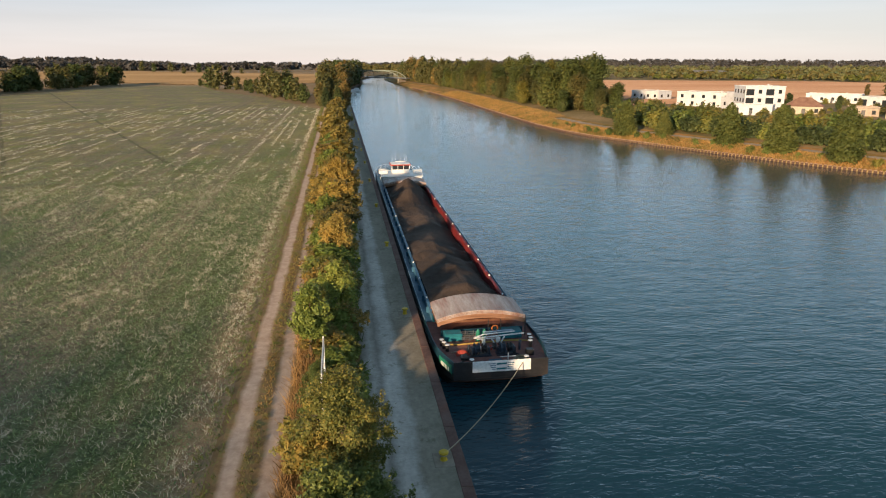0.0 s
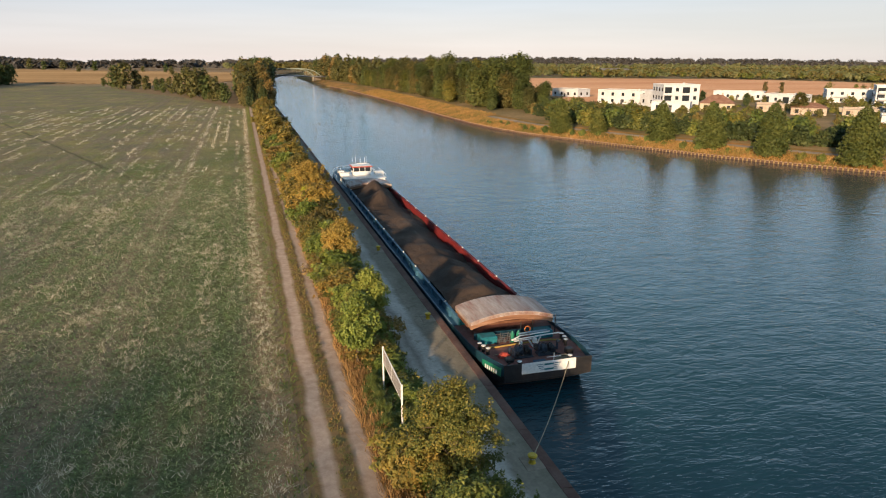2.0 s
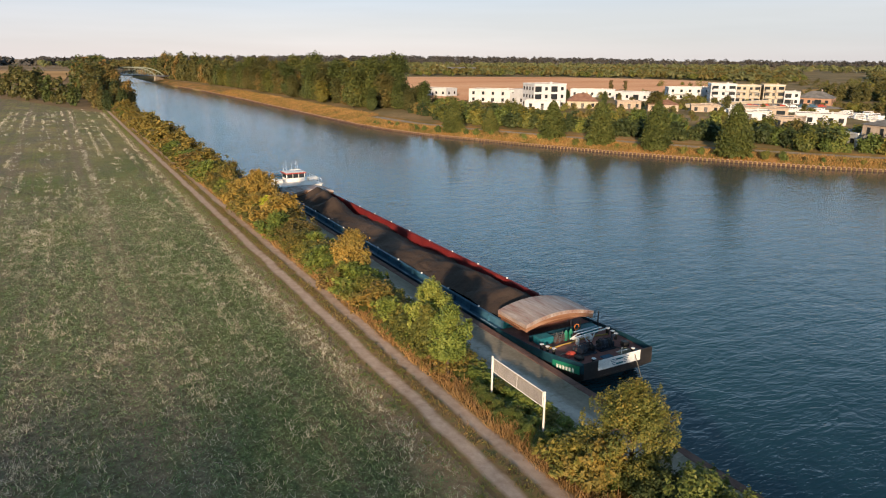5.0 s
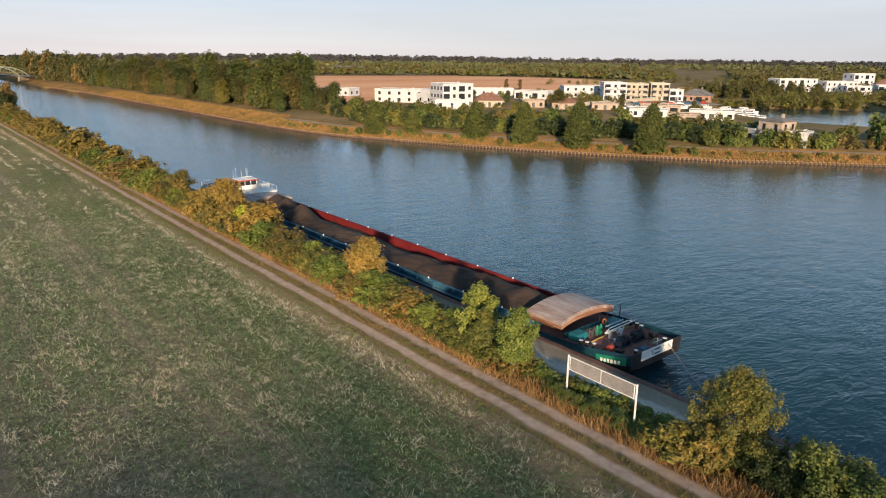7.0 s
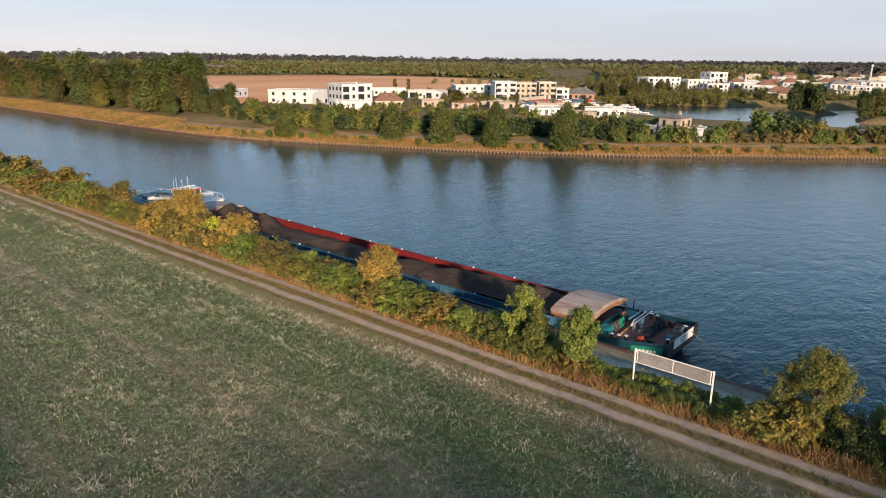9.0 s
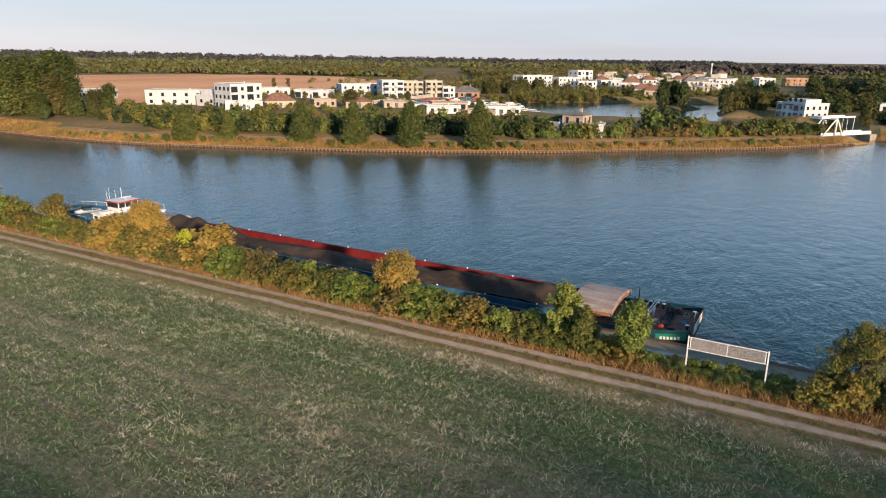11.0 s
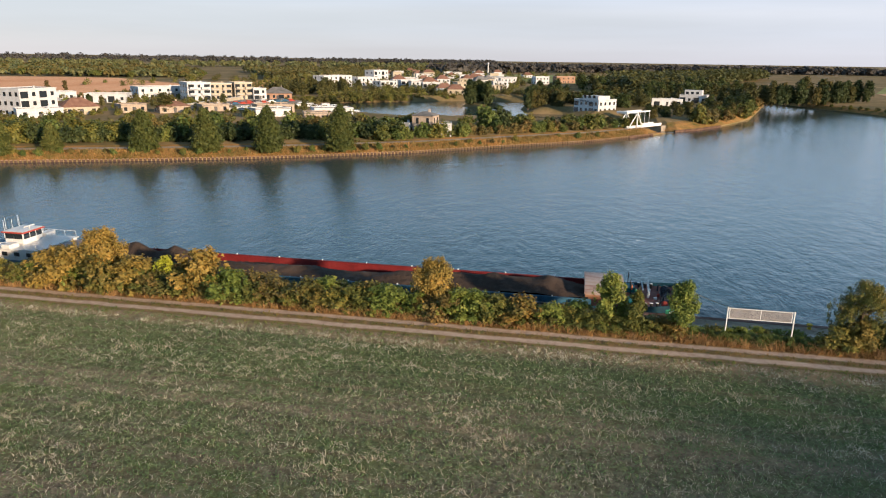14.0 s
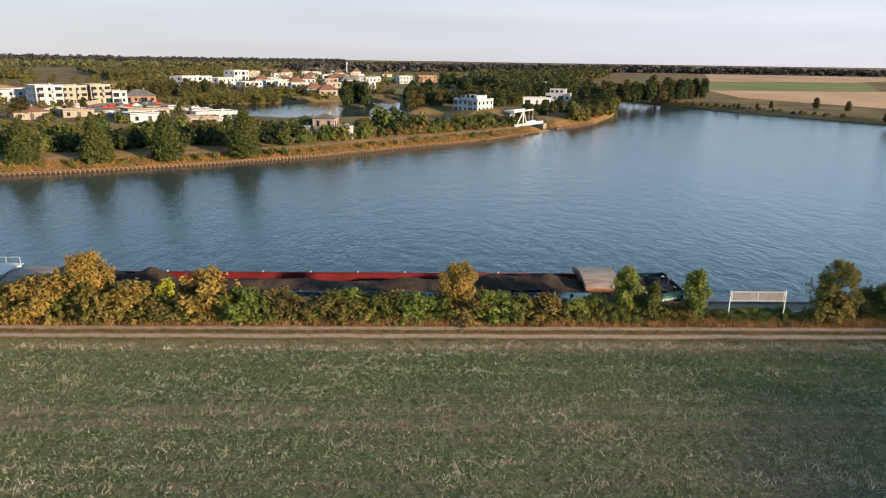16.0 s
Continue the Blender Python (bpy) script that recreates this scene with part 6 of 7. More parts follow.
for sgn in (-1, 1):
    part("bridge_wing", boxes((min(sgn * 2.3, sgn * 3.9), max(sgn * 2.3, sgn * 3.9), 79.50, 80.70, az + 1.45, az + 2.0), bevel=0.05), P_WHITE, barge)
    part("handrail", tubes(((sgn * 3.5, 76.20, az + 2.2), (sgn * 3.5, 82.70, az + 2.2), 0.025), *[((sgn * 3.5, y, az + 1.45), (sgn * 3.5, y, az + 2.2), 0.025) for y in (76.20, 77.80, 79.40, 81.00, 82.70)], sides=5), P_WHITE, barge)
part("aft_cover", boxes((-3.0, 3.0, 84.70, 89.20, az, az + 0.5), bevel=0.06), P_BLUE, barge)
part("aft_locker", boxes((-2.2, -0.8, 90.00, 91.50, az, az + 0.75), bevel=0.08), P_STEEL, barge)
part("aft_winch", boxes((0.4, 1.9, 90.70, 91.70, az, az + 0.7), bevel=0.1), P_BLACK, barge)
part("mast", tubes(((1.9, 84.00, az), (1.9, 84.00, az + 2.6), 0.06, 0.03)), P_WHITE, barge)
stern_rail = bmesh.new()
sp = [(sgn * hull_half(y) * 0.97, y) for sgn, ys in ((-1, (83.70, 86.70, 89.70, 92.20, 94.20, 95.20)), (1, (95.20, 94.20, 92.20, 89.70, 86.70, 83.70))) for y in ys]
for a, b in zip(sp, sp[1:]):
    tube(stern_rail, (*a, az + 0.85), (*b, az + 0.85), 0.025, sides=5)
    tube(stern_rail, (*a, az), (*a, az + 0.85), 0.025, sides=5)
part("stern_rail", stern_rail, P_WHITE, barge, "thin white stern railing")


def dinghy(x, y, z, yaw):
    d = thing("dinghy", (x, y, z), "small white dinghy with a blue cover stowed on the aft deck", "boat", turn=yaw)
    bm = bmesh.new()
    rows = []
    for j in range(9):
        u = j / 8
        w = 0.75 * (1 - max(0, u - 0.35) ** 2 * 2.1)
        rows.append([bm.verts.new((w * k, -1.7 + 3.6 * u, 0.05 + 0.5 * abs(k) ** 1.5 + 0.2 * u * u)) for k in (-1, -0.6, 0, 0.6, 1)])
    for a, b in zip(rows, rows[1:]):
        for k in range(4):
            bm.faces.new((a[k], a[k + 1], b[k + 1], b[k]))
    bm.faces.new(rows[0])
    part("boat_hull", bm, P_WHITE, d)
    part("boat_cover", boxes((-0.55, 0.55, -1.5, 0.6, 0.5, 0.72), bevel=0.1), P_BLUE, d, "blue canvas cover")


dinghy(SX - 1.6, BOW + 86.90, az + 0.5, 82.70)
dinghy(SX + 0.4, BOW + 92.60, az + 0.02, 88.70)

# ---- quay, board, bollards ----
quay_wall = thing("quay_wall", (0, 0, 0), "sheet-piled canal quay wall with a red coping", "quay wall", kind="structure")
wall_bm = bmesh.new()
pts = []
y = -60.0
while y < 335:
    pts += [(5.83, y), (5.83, y + 0.25), (5.98, y + 0.4), (5.98, y + 0.65), (5.83, y + 0.8)]
    y += 0.8
top = [wall_bm.verts.new((x, yy, 1.36)) for x, yy in pts]
low = [wall_bm.verts.new((x, yy, -2.0)) for x, yy in pts]
for k in range(len(pts) - 1):
    if pts[k + 1] != pts[k]:
        wall_bm.faces.new((low[k], low[k + 1], top[k + 1], top[k]))
part("sheet_piling", wall_bm, M_PILE, quay_wall, "rusty corrugated steel piling")
cop_me = None
for k in range(66):
    bm = boxes((5.42, 6.06, 0.0, 5.96, 1.32, 1.53), bevel=0.025) if cop_me is None else None
    if bm is not None:
        ob = part("coping_block", bm, M_COPING, quay_wall)
        cop_me = ob.data
    else:
        ob = part("coping_block", cop_me, None, quay_wall)
    ob.location = (0, -60 + 6 * k, 0)

QB = thing("quay_bollard", (4.9, 32.6, 1.5), "yellow-painted steel mooring bollard on a pale concrete pad", "bollard", "quay bollards")
part("bollard_post", lathe([(0.22, 0.03), (0.17, 0.08), (0.16, 0.34), (0.26, 0.42), (0.28, 0.5), (0.2, 0.56)], 14), P_YELLOW, QB)
part("concrete_pad", boxes((-0.55, 0.55, -0.7, 0.7, -0.1, 0.03), bevel=0.02), M_PATH, QB)
for y in (55.2, 77.8, 100.4, 123, 146, 168, 191, 214, 237, 260, 283, 306, 10, -12, -35):
    copy_thing(QB, pose(4.9, y, 1.5))

# mooring line from the bow to the bollard
line = bmesh.new()
a, b = Vector((SX + 1.95, BOW + 0.55, 2.35)), Vector((4.95, 32.65, 1.85))
last = a
for k in range(1, 25):
    u = k / 24
    p = a.lerp(b, u) - Vector((0, 0, 0.55 * 4 * u * (1 - u)))
    tube(line, last, p, 0.03, sides=6)
    last = p
for k in range(12):
    q = [Vector((4.9 + 0.2 * math.cos(w * math.pi / 6), 32.6 + 0.2 * math.sin(w * math.pi / 6), 1.83)) for w in (k, k + 1)]
    tube(line, *q, 0.035, sides=6)
solid("mooring_rope", line, P_ROPE, "pale mooring rope stretched from the bow to the yellow bollard", "rope")

# the white-framed mesh board
board = thing("mesh_board", (-1.6, 36.2, 2.2), "white steel frame with a grey mesh panel on two posts", "board")
for y in (0.0, 5.5):
    part("post", boxes((-0.05, 0.05, y - 0.05, y + 0.05, -0.4, 3.2), bevel=0.015), P_WHITE, board)
part("frame", boxes((-0.03, 0.03, 0.06, 5.44, 3.07, 3.13), (-0.03, 0.03, 0.06, 5.44, 2.14, 2.2), (-0.03, 0.03, 0.14, 0.2, 2.2, 3.07), (-0.03, 0.03, 5.3, 5.36, 2.2, 3.07), (-0.025, 0.025, 2.71, 2.77, 2.2, 3.07), bevel=0.01), P_WHITE, board)
P_MESH = surface("grey_mesh", (0.26, 0.24, 0.23), (0.33, 0.31, 0.295), (0.40, 0.37, 0.36), 0.7, 9, 0.7)
for y0, y1 in ((0.2, 2.71), (2.77, 5.3)):
    bm = bmesh.new()
    n = 20
    for k in range(n):
        za = 2.2 + (3.07 - 2.2) * k / n
        box(bm, -0.025, 0.005, y0, y1, za, za + 0.016)
    m = int((y1 - y0) / 0.06)
    for k in range(m):
        ya = y0 + (y1 - y0) * k / m
        box(bm, -0.02, 0.0, ya, ya + 0.022, 2.2, 3.07)
    part("mesh_panel", bm, P_MESH, board)

# ---- far bank: piling, houses, bridges ----
def bank_line(y0, y1, step):
    """Points along the far bank at even spacing, with the direction of the bank."""
    pts = [Vector((interp(FAR_BANK, y), y, 0)) for y in np.arange(y0, y1, 0.5)]
    out, left = [], 0.0
    for a, b in zip(pts, pts[1:]):
        d = b - a
        while left < d.length:
            out.append((a + d * (left / d.length), d.normalized()))
            left += step
        left -= d.length
    return out


far_piling = thing("far_piling", (0, 0, 0), "row of rusty steel piles edging the far bank", "piling", kind="structure")
pile = boxes((-0.33, 0.33, -0.22, 0.16, -1.6, 0.52), bevel=0.06)
cap = boxes((-0.30, 0.30, -0.24, 0.2, 0.50, 0.66), bevel=0.05)
pile_me = cap_me = None
rest = []
for k, (p, d) in enumerate(bank_line(28, 600, 1.02)):
    m = Matrix.Translation(p) @ Matrix.Rotation(math.atan2(d.y, d.x), 4, "Z")
    if p.y < 178 and p.y > 34:
        if pile_me is None:
            a = part("pile", pile, M_PILE, far_piling)
            b = part("pile_cap", cap, M_PILECAP, a)
            pile_me, cap_me = a.data, b.data
        else:
            a = part("pile", pile_me, None, far_piling)
            b = part("pile_cap", cap_me, None, a)
        a.matrix_world = m
    else:
        rest.append(m)
bm = bmesh.new()
for m in rest:
    r = bmesh.ops.create_cube(bm, size=1.0, matrix=m @ Matrix.LocRotScale((0, -0.03, -0.5), None, (0.66, 0.38, 2.1)))
tagged(part("pile_row", bm, M_PILE, far_piling), kind="stuff")
bm = bmesh.new()
for m in rest:
    r = bmesh.ops.create_cube(bm, size=1.0, matrix=m @ Matrix.LocRotScale((0, -0.02, 0.6), None, (0.6, 0.44, 0.16)))
tagged(part("pile_cap_row", bm, M_PILECAP, far_piling), kind="stuff")
# quay edge round the harbour mouth
for (ax, ay), (bx, by) in (((186, 37), (204, 24.5)), ((212, 18.5), (222, 9)), ((222, 9), (240, -3))):
    d = Vector((bx - ax, by - ay, 0))
    bm = boxes((0, d.length, -0.35, 0.35, -1.6, 0.75), bevel=0.05)
    ob = solid("harbour_edge", bm, M_PILE, "rusty steel edge of the harbour mouth", "quay edge", kind="structure")
    ob.matrix_world = Matrix.Translation((ax, ay, 0)) @ Matrix.Rotation(math.atan2(d.y, d.x), 4, "Z")

WINDOWS = {}


def window(parent, x, y, z, w, h, turn=0.0):
    key = (w, h)
    if key not in WINDOWS:
        t = 0.09
        f = part("window", boxes((0, w, -0.06, 0.02, 0, t), (0, w, -0.06, 0.02, h - t, h), (0, t, -0.06, 0.02, t, h - t), (w - t, w, -0.06, 0.02, t, h - t)), M_DARKFRAME, parent)
        p = part("pane", boxes((t, w - t, -0.035, 0.0, t, h - t)), M_GLASS, f)
        WINDOWS[key] = (f.data, p.data)
    else:
        f = part("window", WINDOWS[key][0], None, parent)
        part("pane", WINDOWS[key][1], None, f)
    f.matrix_basis = pose(x, y, z, 0, 0, turn)


def hip_roof(w, d, h, over, z, flat=0.35):
    bm = bmesh.new()
    lo = [bm.verts.new(v) for v in ((-over, -over, z), (w + over, -over, z), (w + over, d + over, z), (-over, d + over, z))]
    r = min(w, d) / 2
    if w >= d:
        ridge = [bm.verts.new((r * 0.9, d / 2, z + h)), bm.verts.new((w - r * 0.9, d / 2, z + h))]
        for f in ((lo[0], lo[1], ridge[1], ridge[0]), (lo[1], lo[2], ridge[1]), (lo[2], lo[3], ridge[0], ridge[1]), (lo[3], lo[0], ridge[0])):
            bm.faces.new(f)
    else:
        ridge = [bm.verts.new((w / 2, r * 0.9, z + h)), bm.verts.new((w / 2, d - r * 0.9, z + h))]
        for f in ((lo[0], lo[1], ridge[0]), (lo[1], lo[2], ridge[1], ridge[0]), (lo[2], lo[3], ridge[1]), (lo[3], lo[0], ridge[0], ridge[1])):
            bm.faces.new(f)
    bm.faces.new(lo[::-1])
    return bm


def building(name, a, b, depth, height, wall, label, roof="flat", roof_mat=None, storeys=2, wins=3, base=2.9, win=(1.3, 1.5), side=2, balcony=False, big=0, group="houses beyond the canal", upper=0.0, rise=0.38):
    """a, b: the ends of the front wall, as seen from the canal from its left to its right end."""
    ax, ay = a
    bx, by = b
    w = math.hypot(bx - ax, by - ay)
    top = thing(name, (ax, ay, base), label, "house", group, turn=math.degrees(math.atan2(by - ay, bx - ax)))
    part("wall", boxes((0, w, 0, depth, -0.5, height)), wall, top)
    st = height / storeys
    for s in range(storeys):
        z = s * st + (st - win[1]) * 0.5
        for k in range(wins):
            ww = win[0]
            x = (k + 0.5) * w / wins - ww / 2
            if big and (k % big == 0):
                ww = min(w / wins * 0.8, 3.0)
                x = (k + 0.5) * w / wins - ww / 2
                window(top, x, -0.01, s * st + 0.25, round(ww, 1), round(st * 0.72, 1))
            else:
                window(top, x, -0.01, z, ww, win[1])
        for k in range(side):
            y = (k + 0.5) * depth / side - win[0] / 2
            window(top, w + 0.01, y, z, win[0], win[1], 90)
            window(top, -0.01, y + win[0], z, win[0], win[1], -90)
        if balcony and s > 0:
            for k in range(2):
                x0 = w * (0.08 + 0.5 * k)
                bal = part("balcony", boxes((x0, x0 + w * 0.34, -1.5, 0, s * st - 0.12, s * st + 0.04), bevel=0.02), M_WHITE, top)
                part("balustrade", boxes((x0, x0 + w * 0.34, -1.5, -1.42, s * st + 0.04, s * st + 0.95), (x0, x0 + 0.08, -1.42, 0, s * st + 0.04, s * st + 0.95), (x0 + w * 0.34 - 0.08, x0 + w * 0.34, -1.42, 0, s * st + 0.04, s * st + 0.95)), wall, bal)
    if roof == "flat":
        rf = part("roof", boxes((-0.15, w + 0.15, -0.15, depth + 0.15, height, height + 0.16), bevel=0.03), roof_mat or M_WHITE, top)
        part("parapet", boxes((-0.1, w + 0.1, -0.1, 0.15, height + 0.164, height + 0.5), (-0.1, w + 0.1, depth - 0.15, depth + 0.1, height + 0.164, height + 0.5), (-0.1, 0.15, 0.15, depth - 0.15, height + 0.164, height + 0.5), (w - 0.15, w + 0.1, 0.15, depth - 0.15, height + 0.164, height + 0.5)), wall, rf)
        part("gravel", boxes((0.15, w - 0.15, 0.15, depth - 0.15, height + 0.164, height + 0.2)), M_GREYROOF, rf)
        part("chimney", boxes((w * 0.7, w * 0.7 + 0.6, depth * 0.5, depth * 0.5 + 0.6, height + 0.2, height + 1.0)), wall, rf)
    else:
        rf = part("roof", hip_roof(w, depth, min(3.2, rise * min(w, depth)), 0.5, height), roof_mat or M_TILE, top)
        part("chimney", boxes((w * 0.62, w * 0.62 + 0.6, depth * 0.5, depth * 0.5 + 0.6, height + 0.6, height + min(3.2, rise * min(w, depth)) + 0.7)), M_STONE, rf)
    if upper:
        up = part("upper_storey", boxes((w * 0.15, w * 0.8, depth * 0.25, depth * 0.9, height + 0.21, height + upper), bevel=0.05), wall, top)
        for k in range(3):
            window(top, w * (0.2 + 0.19 * k), depth * 0.25 - 0.01, height + 0.8, 1.5, 1.4)
    part("door", boxes((w * 0.46, w * 0.46 + 1.0, -0.05, 0.02, 0, 2.1)), M_DARKFRAME, top)
    return top


W, BE, ST = M_WHITE, M_BEIGE, M_STONE
building("house", (157.6, 362), (165, 345), 10, 4.2, W, "low white flat-roofed house beside the wood", storeys=1, wins=4)
building("house", (153.5, 302), (168, 281), 11, 6.0, W, "white two-storey flat-roofed villa", wins=5, upper=0)
building("house", (163, 268), (173.7, 268.3), 12, 4.6, W, "white cube-shaped house with wide windows", storeys=1, wins=3, big=2, upper=2.6)
building("apartment_house", (156.5, 252.5), (171.2, 249.3), 12.5, 9.9, W, "tall white three-storey flat-roofed apartment house", storeys=3, wins=4, big=2, side=4)
building("house", (147, 246), (158, 236.5), 7, 3.6, W, "low pale wing with two dark windows", storeys=1, wins=3, win=(1.2, 2.0))
building("house", (169.5, 246), (180, 238.3), 10, 3.1, BE, "cream bungalow with a red hipped tile roof", "hip", M_TILE, 1, 3)
building("house", (187, 234), (195, 228), 8, 3.0, ST, "brick bungalow with a flat brown roof", "flat", M_GREYROOF, 1, 3)
building("house", (190, 219), (199, 211), 8, 2.8, ST, "low bungalow with a terracotta roof", "hip", M_TILE, 1, 3, rise=0.22)
building("house", (203, 208), (211, 200), 8, 2.6, ST, "low bungalow with a dark flat roof", "flat", M_GREYROOF, 1, 3)
building("house", (229, 317), (246, 300), 10, 4.0, W, "long low white flat-roofed house", storeys=1, wins=5)
building("house", (233, 286), (240, 268), 10, 4.0, W, "white house with blue-grey windows", storeys=1, wins=4, big=2)
building("house", (264, 278), (285, 262), 12, 6.0, W, "white two-storey terraced house", wins=6, balcony=True)
building("apartment_house", (263.5, 250), (272.5, 242), 12, 8.8, W, "white three-storey apartment house with balconies", storeys=3, wins=3, balcony=True, side=3, big=2)
building("apartment_house", (273.0, 243.5), (281.5, 235), 12, 8.3, BE, "cream three-storey apartment house with balconies", storeys=3, wins=4, balcony=True, side=3, big=3)
building("apartment_house", (281.2, 233.2), (288, 226.5), 11, 8.7, BE, "cream apartment house with a recessed top floor", storeys=3, wins=3, balcony=True, side=3, big=2)
building("apartment_house", (286, 225), (291, 220), 9, 5.6, W, "white two-storey end house of a terrace", storeys=2, wins=2, big=2)
building("boat_shed", (174, 151.5), (178.5, 142.5), 8, 3.1, ST, "flat-roofed wooden shed with a dark glass front", storeys=1, wins=2, big=1, roof_mat=M_GREYROOF)
building("house", (193, 155), (201, 142), 8, 3.3, W, "low white terraced house by the lake", storeys=1, wins=5, win=(1.6, 1.6))
building("tower_house", (146.2, 105.2), (145.5, 98.6), 6.4, 6.2, ST, "square pale brick tower house with a low dark hipped roof", "hip", M_GREYROOF, 2, 2, base=2.7, win=(0.9, 1.8), rise=0.18)
building("house", (147.4, 98.2), (148.4, 93.2), 5.8, 3.4, W, "small white annex beside the brick tower house", storeys=1, wins=1, base=2.7)
building("house", (150, 115.5), (146.6, 106.2), 6.4, 3.4, W, "small white flat-roofed bungalow", storeys=1, wins=3, base=2.7)
building("boat_shed", (186, 176), (196, 166), 8, 3.0, W, "low white boat shed with a dark flat roof", storeys=1, wins=3, roof_mat=M_DARKFRAME)
building("boat_shed", (204, 184), (214, 172), 9, 3.2, ST, "low brown boat shed with a dark flat roof", storeys=1, wins=3, big=2, roof_mat=M_GREYROOF)
building("pavilion", (291, 222), (297, 208), 12, 3.2, M_ORANGE, "orange wooden harbour pavilion with a dark roof", "hip", M_GREYROOF, 1, 4, big=2)
building("lake_house", (282.5, 56.8), (273, 45.5), 13.4, 6.0, W, "white two-storey flat-roofed house on the lake shore", wins=5, base=1.5, big=3, side=4, upper=1.9)
building("house", (318, 17), (321, 1), 9, 3.4, W, "low white modern house among trees", storeys=1, wins=3, big=2)
building("house", (356, -2), (352, -16), 10, 4.2, W, "low white modern house with a terrace", storeys=1, wins=4, big=2, upper=3.0)
building("house", (465, -20), (469, -35), 9, 7.4, W, "white modern house above the trees", wins=4)
building("house", (498, 4), (480, -14), 9, 6.2, W, "grey-white modern house among trees", wins=4)
building("house", (410.5, 160), (414, 149), 9, 6.0, W, "white two-storey house on the lake", wins=4, big=2)
building("house", (394, 147), (398, 136), 9, 3.6, W, "white house with a red tile roof", "hip", M_TILE, 1, 3)
building("house", (379, 137), (382.5, 126), 8, 3.6, BE, "cream house with a red tile roof", "hip", M_TILE, 1, 3)
building("house", (439, 242), (466, 229), 12, 8.4, W, "large white flat-roofed house", storeys=3, wins=6, big=3)
building("house", (478, 228), (500, 216), 11, 6.5, W, "long white flat-roofed house", wins=6)
building("house", (517, 226), (533, 218), 11, 11.5, W, "tall white three-storey house", storeys=3, wins=4, big=2)
building("house", (431, 196), (445, 187), 9, 5.6, W, "white villa near the lake", wins=4, big=2)
building("house", (452, 186), (460, 174), 9, 6.0, W, "white villa with wide windows", wins=4, big=2)
building("house", (600, 166), (606, 143), 10, 7.0, W, "white two-storey house with dark windows", wins=4, big=2)
building("house", (622, 144), (612, 117), 10, 5.5, W, "long white house in the village", wins=6)
building("house", (602, 94), (608, 82), 10, 6.8, W, "white two-storey house by the meadow", wins=4)
building("house", (640, 76), (648, 58), 10, 6.4, M_ORANGE, "orange rendered house by the meadow", wins=4)
building("house", (642, 28), (653, 8), 10, 5.6, W, "white flat-roofed house at the meadow", wins=5)
building("house", (650, -2), (658, -18.5), 10, 5.6, W, "white flat-roofed house among trees", wins=4)
vg = random.Random(9)
for k in range(30):
    x, y = vg.uniform(425, 600), vg.uniform(118, 205)
    w = vg.uniform(9, 13)
    red = vg.random() < 0.28
    building("village_house", (x, y), (x + w * 0.45, y - w * 0.89), vg.uniform(8, 11), vg.choice([3.2, 5.6, 6.0]), vg.choice([W, W, W, BE]),
             "village house with a red tile roof" if red else "village house with a grey roof", "hip" if red or vg.random() < 0.12 else "flat", M_TILE if red else M_GREYROOF, 2, 3, group="village houses", side=0)
for k in range(26):
    x, y = vg.uniform(720, 860), vg.uniform(120, 330)
    w = vg.uniform(10, 14)
    tiled = vg.random() < 0.45
    building("village_house", (x, y), (x + w * 0.4, y - w * 0.9), vg.uniform(8, 11), vg.choice([3.2, 4.6, 6.0]), vg.choice([W, W, W, BE]),
             "distant village house with a red tile roof" if tiled else "distant pale village house with a flat roof", "hip" if tiled else "flat", M_TILE if tiled else M_GREYROOF, 1, 2, group="village houses", side=0)
building("warehouse", (455, 880), (505, 850), 24, 5.0, W, "long white farm warehouse beyond the ploughed field", "hip", M_GREYROOF, 1, 8, group="")

# lettering on the lake house
lh = thing("house_sign", (280.2, 54.0, 1.5), "dark lettering on the white lake house", "sign", turn=math.degrees(math.atan2(-11.3, -9.5)))
part("lettering_bars", boxes(*[(0.7 * k, 0.7 * k + 0.5, -0.12, -0.06, 5.35, 5.8) for k in range(8)]), M_DARKFRAME, lh)

# white drawbridge over the harbour mouth
db = thing("drawbridge", (198.2, 38.2, 0.0), "white steel drawbridge with a tall portal and balance beams", "bridge", turn=math.degrees(math.atan2(-15.0, 21.0)))
L = 23.5
part("deck", boxes((-1.0, L, -1.7, 1.7, 2.0, 2.35), bevel=0.04), P_WHITE, db)
for y in (-1.7, 1.7):
    part("side_girder", boxes((-1.0, L, y - 0.12, y + 0.12, 2.1, 3.1), bevel=0.03), P_WHITE, db)
    part("portal_post", boxes((4.6, 5.1, y * 1.35 - 0.22, y * 1.35 + 0.22, 0.5, 7.7), bevel=0.04), P_WHITE, db)
    part("raking_strut", tubes(((-1.2, y * 1.35, 1.8), (4.4, y * 1.35, 7.3), 0.2), ((8.6, y * 1.35, 2.2), (5.3, y * 1.35, 7.3), 0.2), sides=6), P_WHITE, db)
    part("balance_beam", boxes((-1.5, 14.0, y * 1.1 - 0.2, y * 1.1 + 0.2, 7.7, 8.2), bevel=0.05), P_WHITE, db)
    part("hanger", tubes(((13.8, y * 1.1, 7.8), (13.8, y * 1.1, 3.0), 0.09), ((10.6, y * 1.1, 7.8), (10.6, y * 1.1, 3.0), 0.07), sides=5), P_WHITE, db)
part("portal_head", boxes((4.6, 5.1, -2.5, 2.5, 7.1, 7.65), bevel=0.05), P_WHITE, db)
part("counterweight", boxes((-2.2, -0.4, -2.2, 2.2, 7.55, 8.35), bevel=0.08), P_WHITE, db)
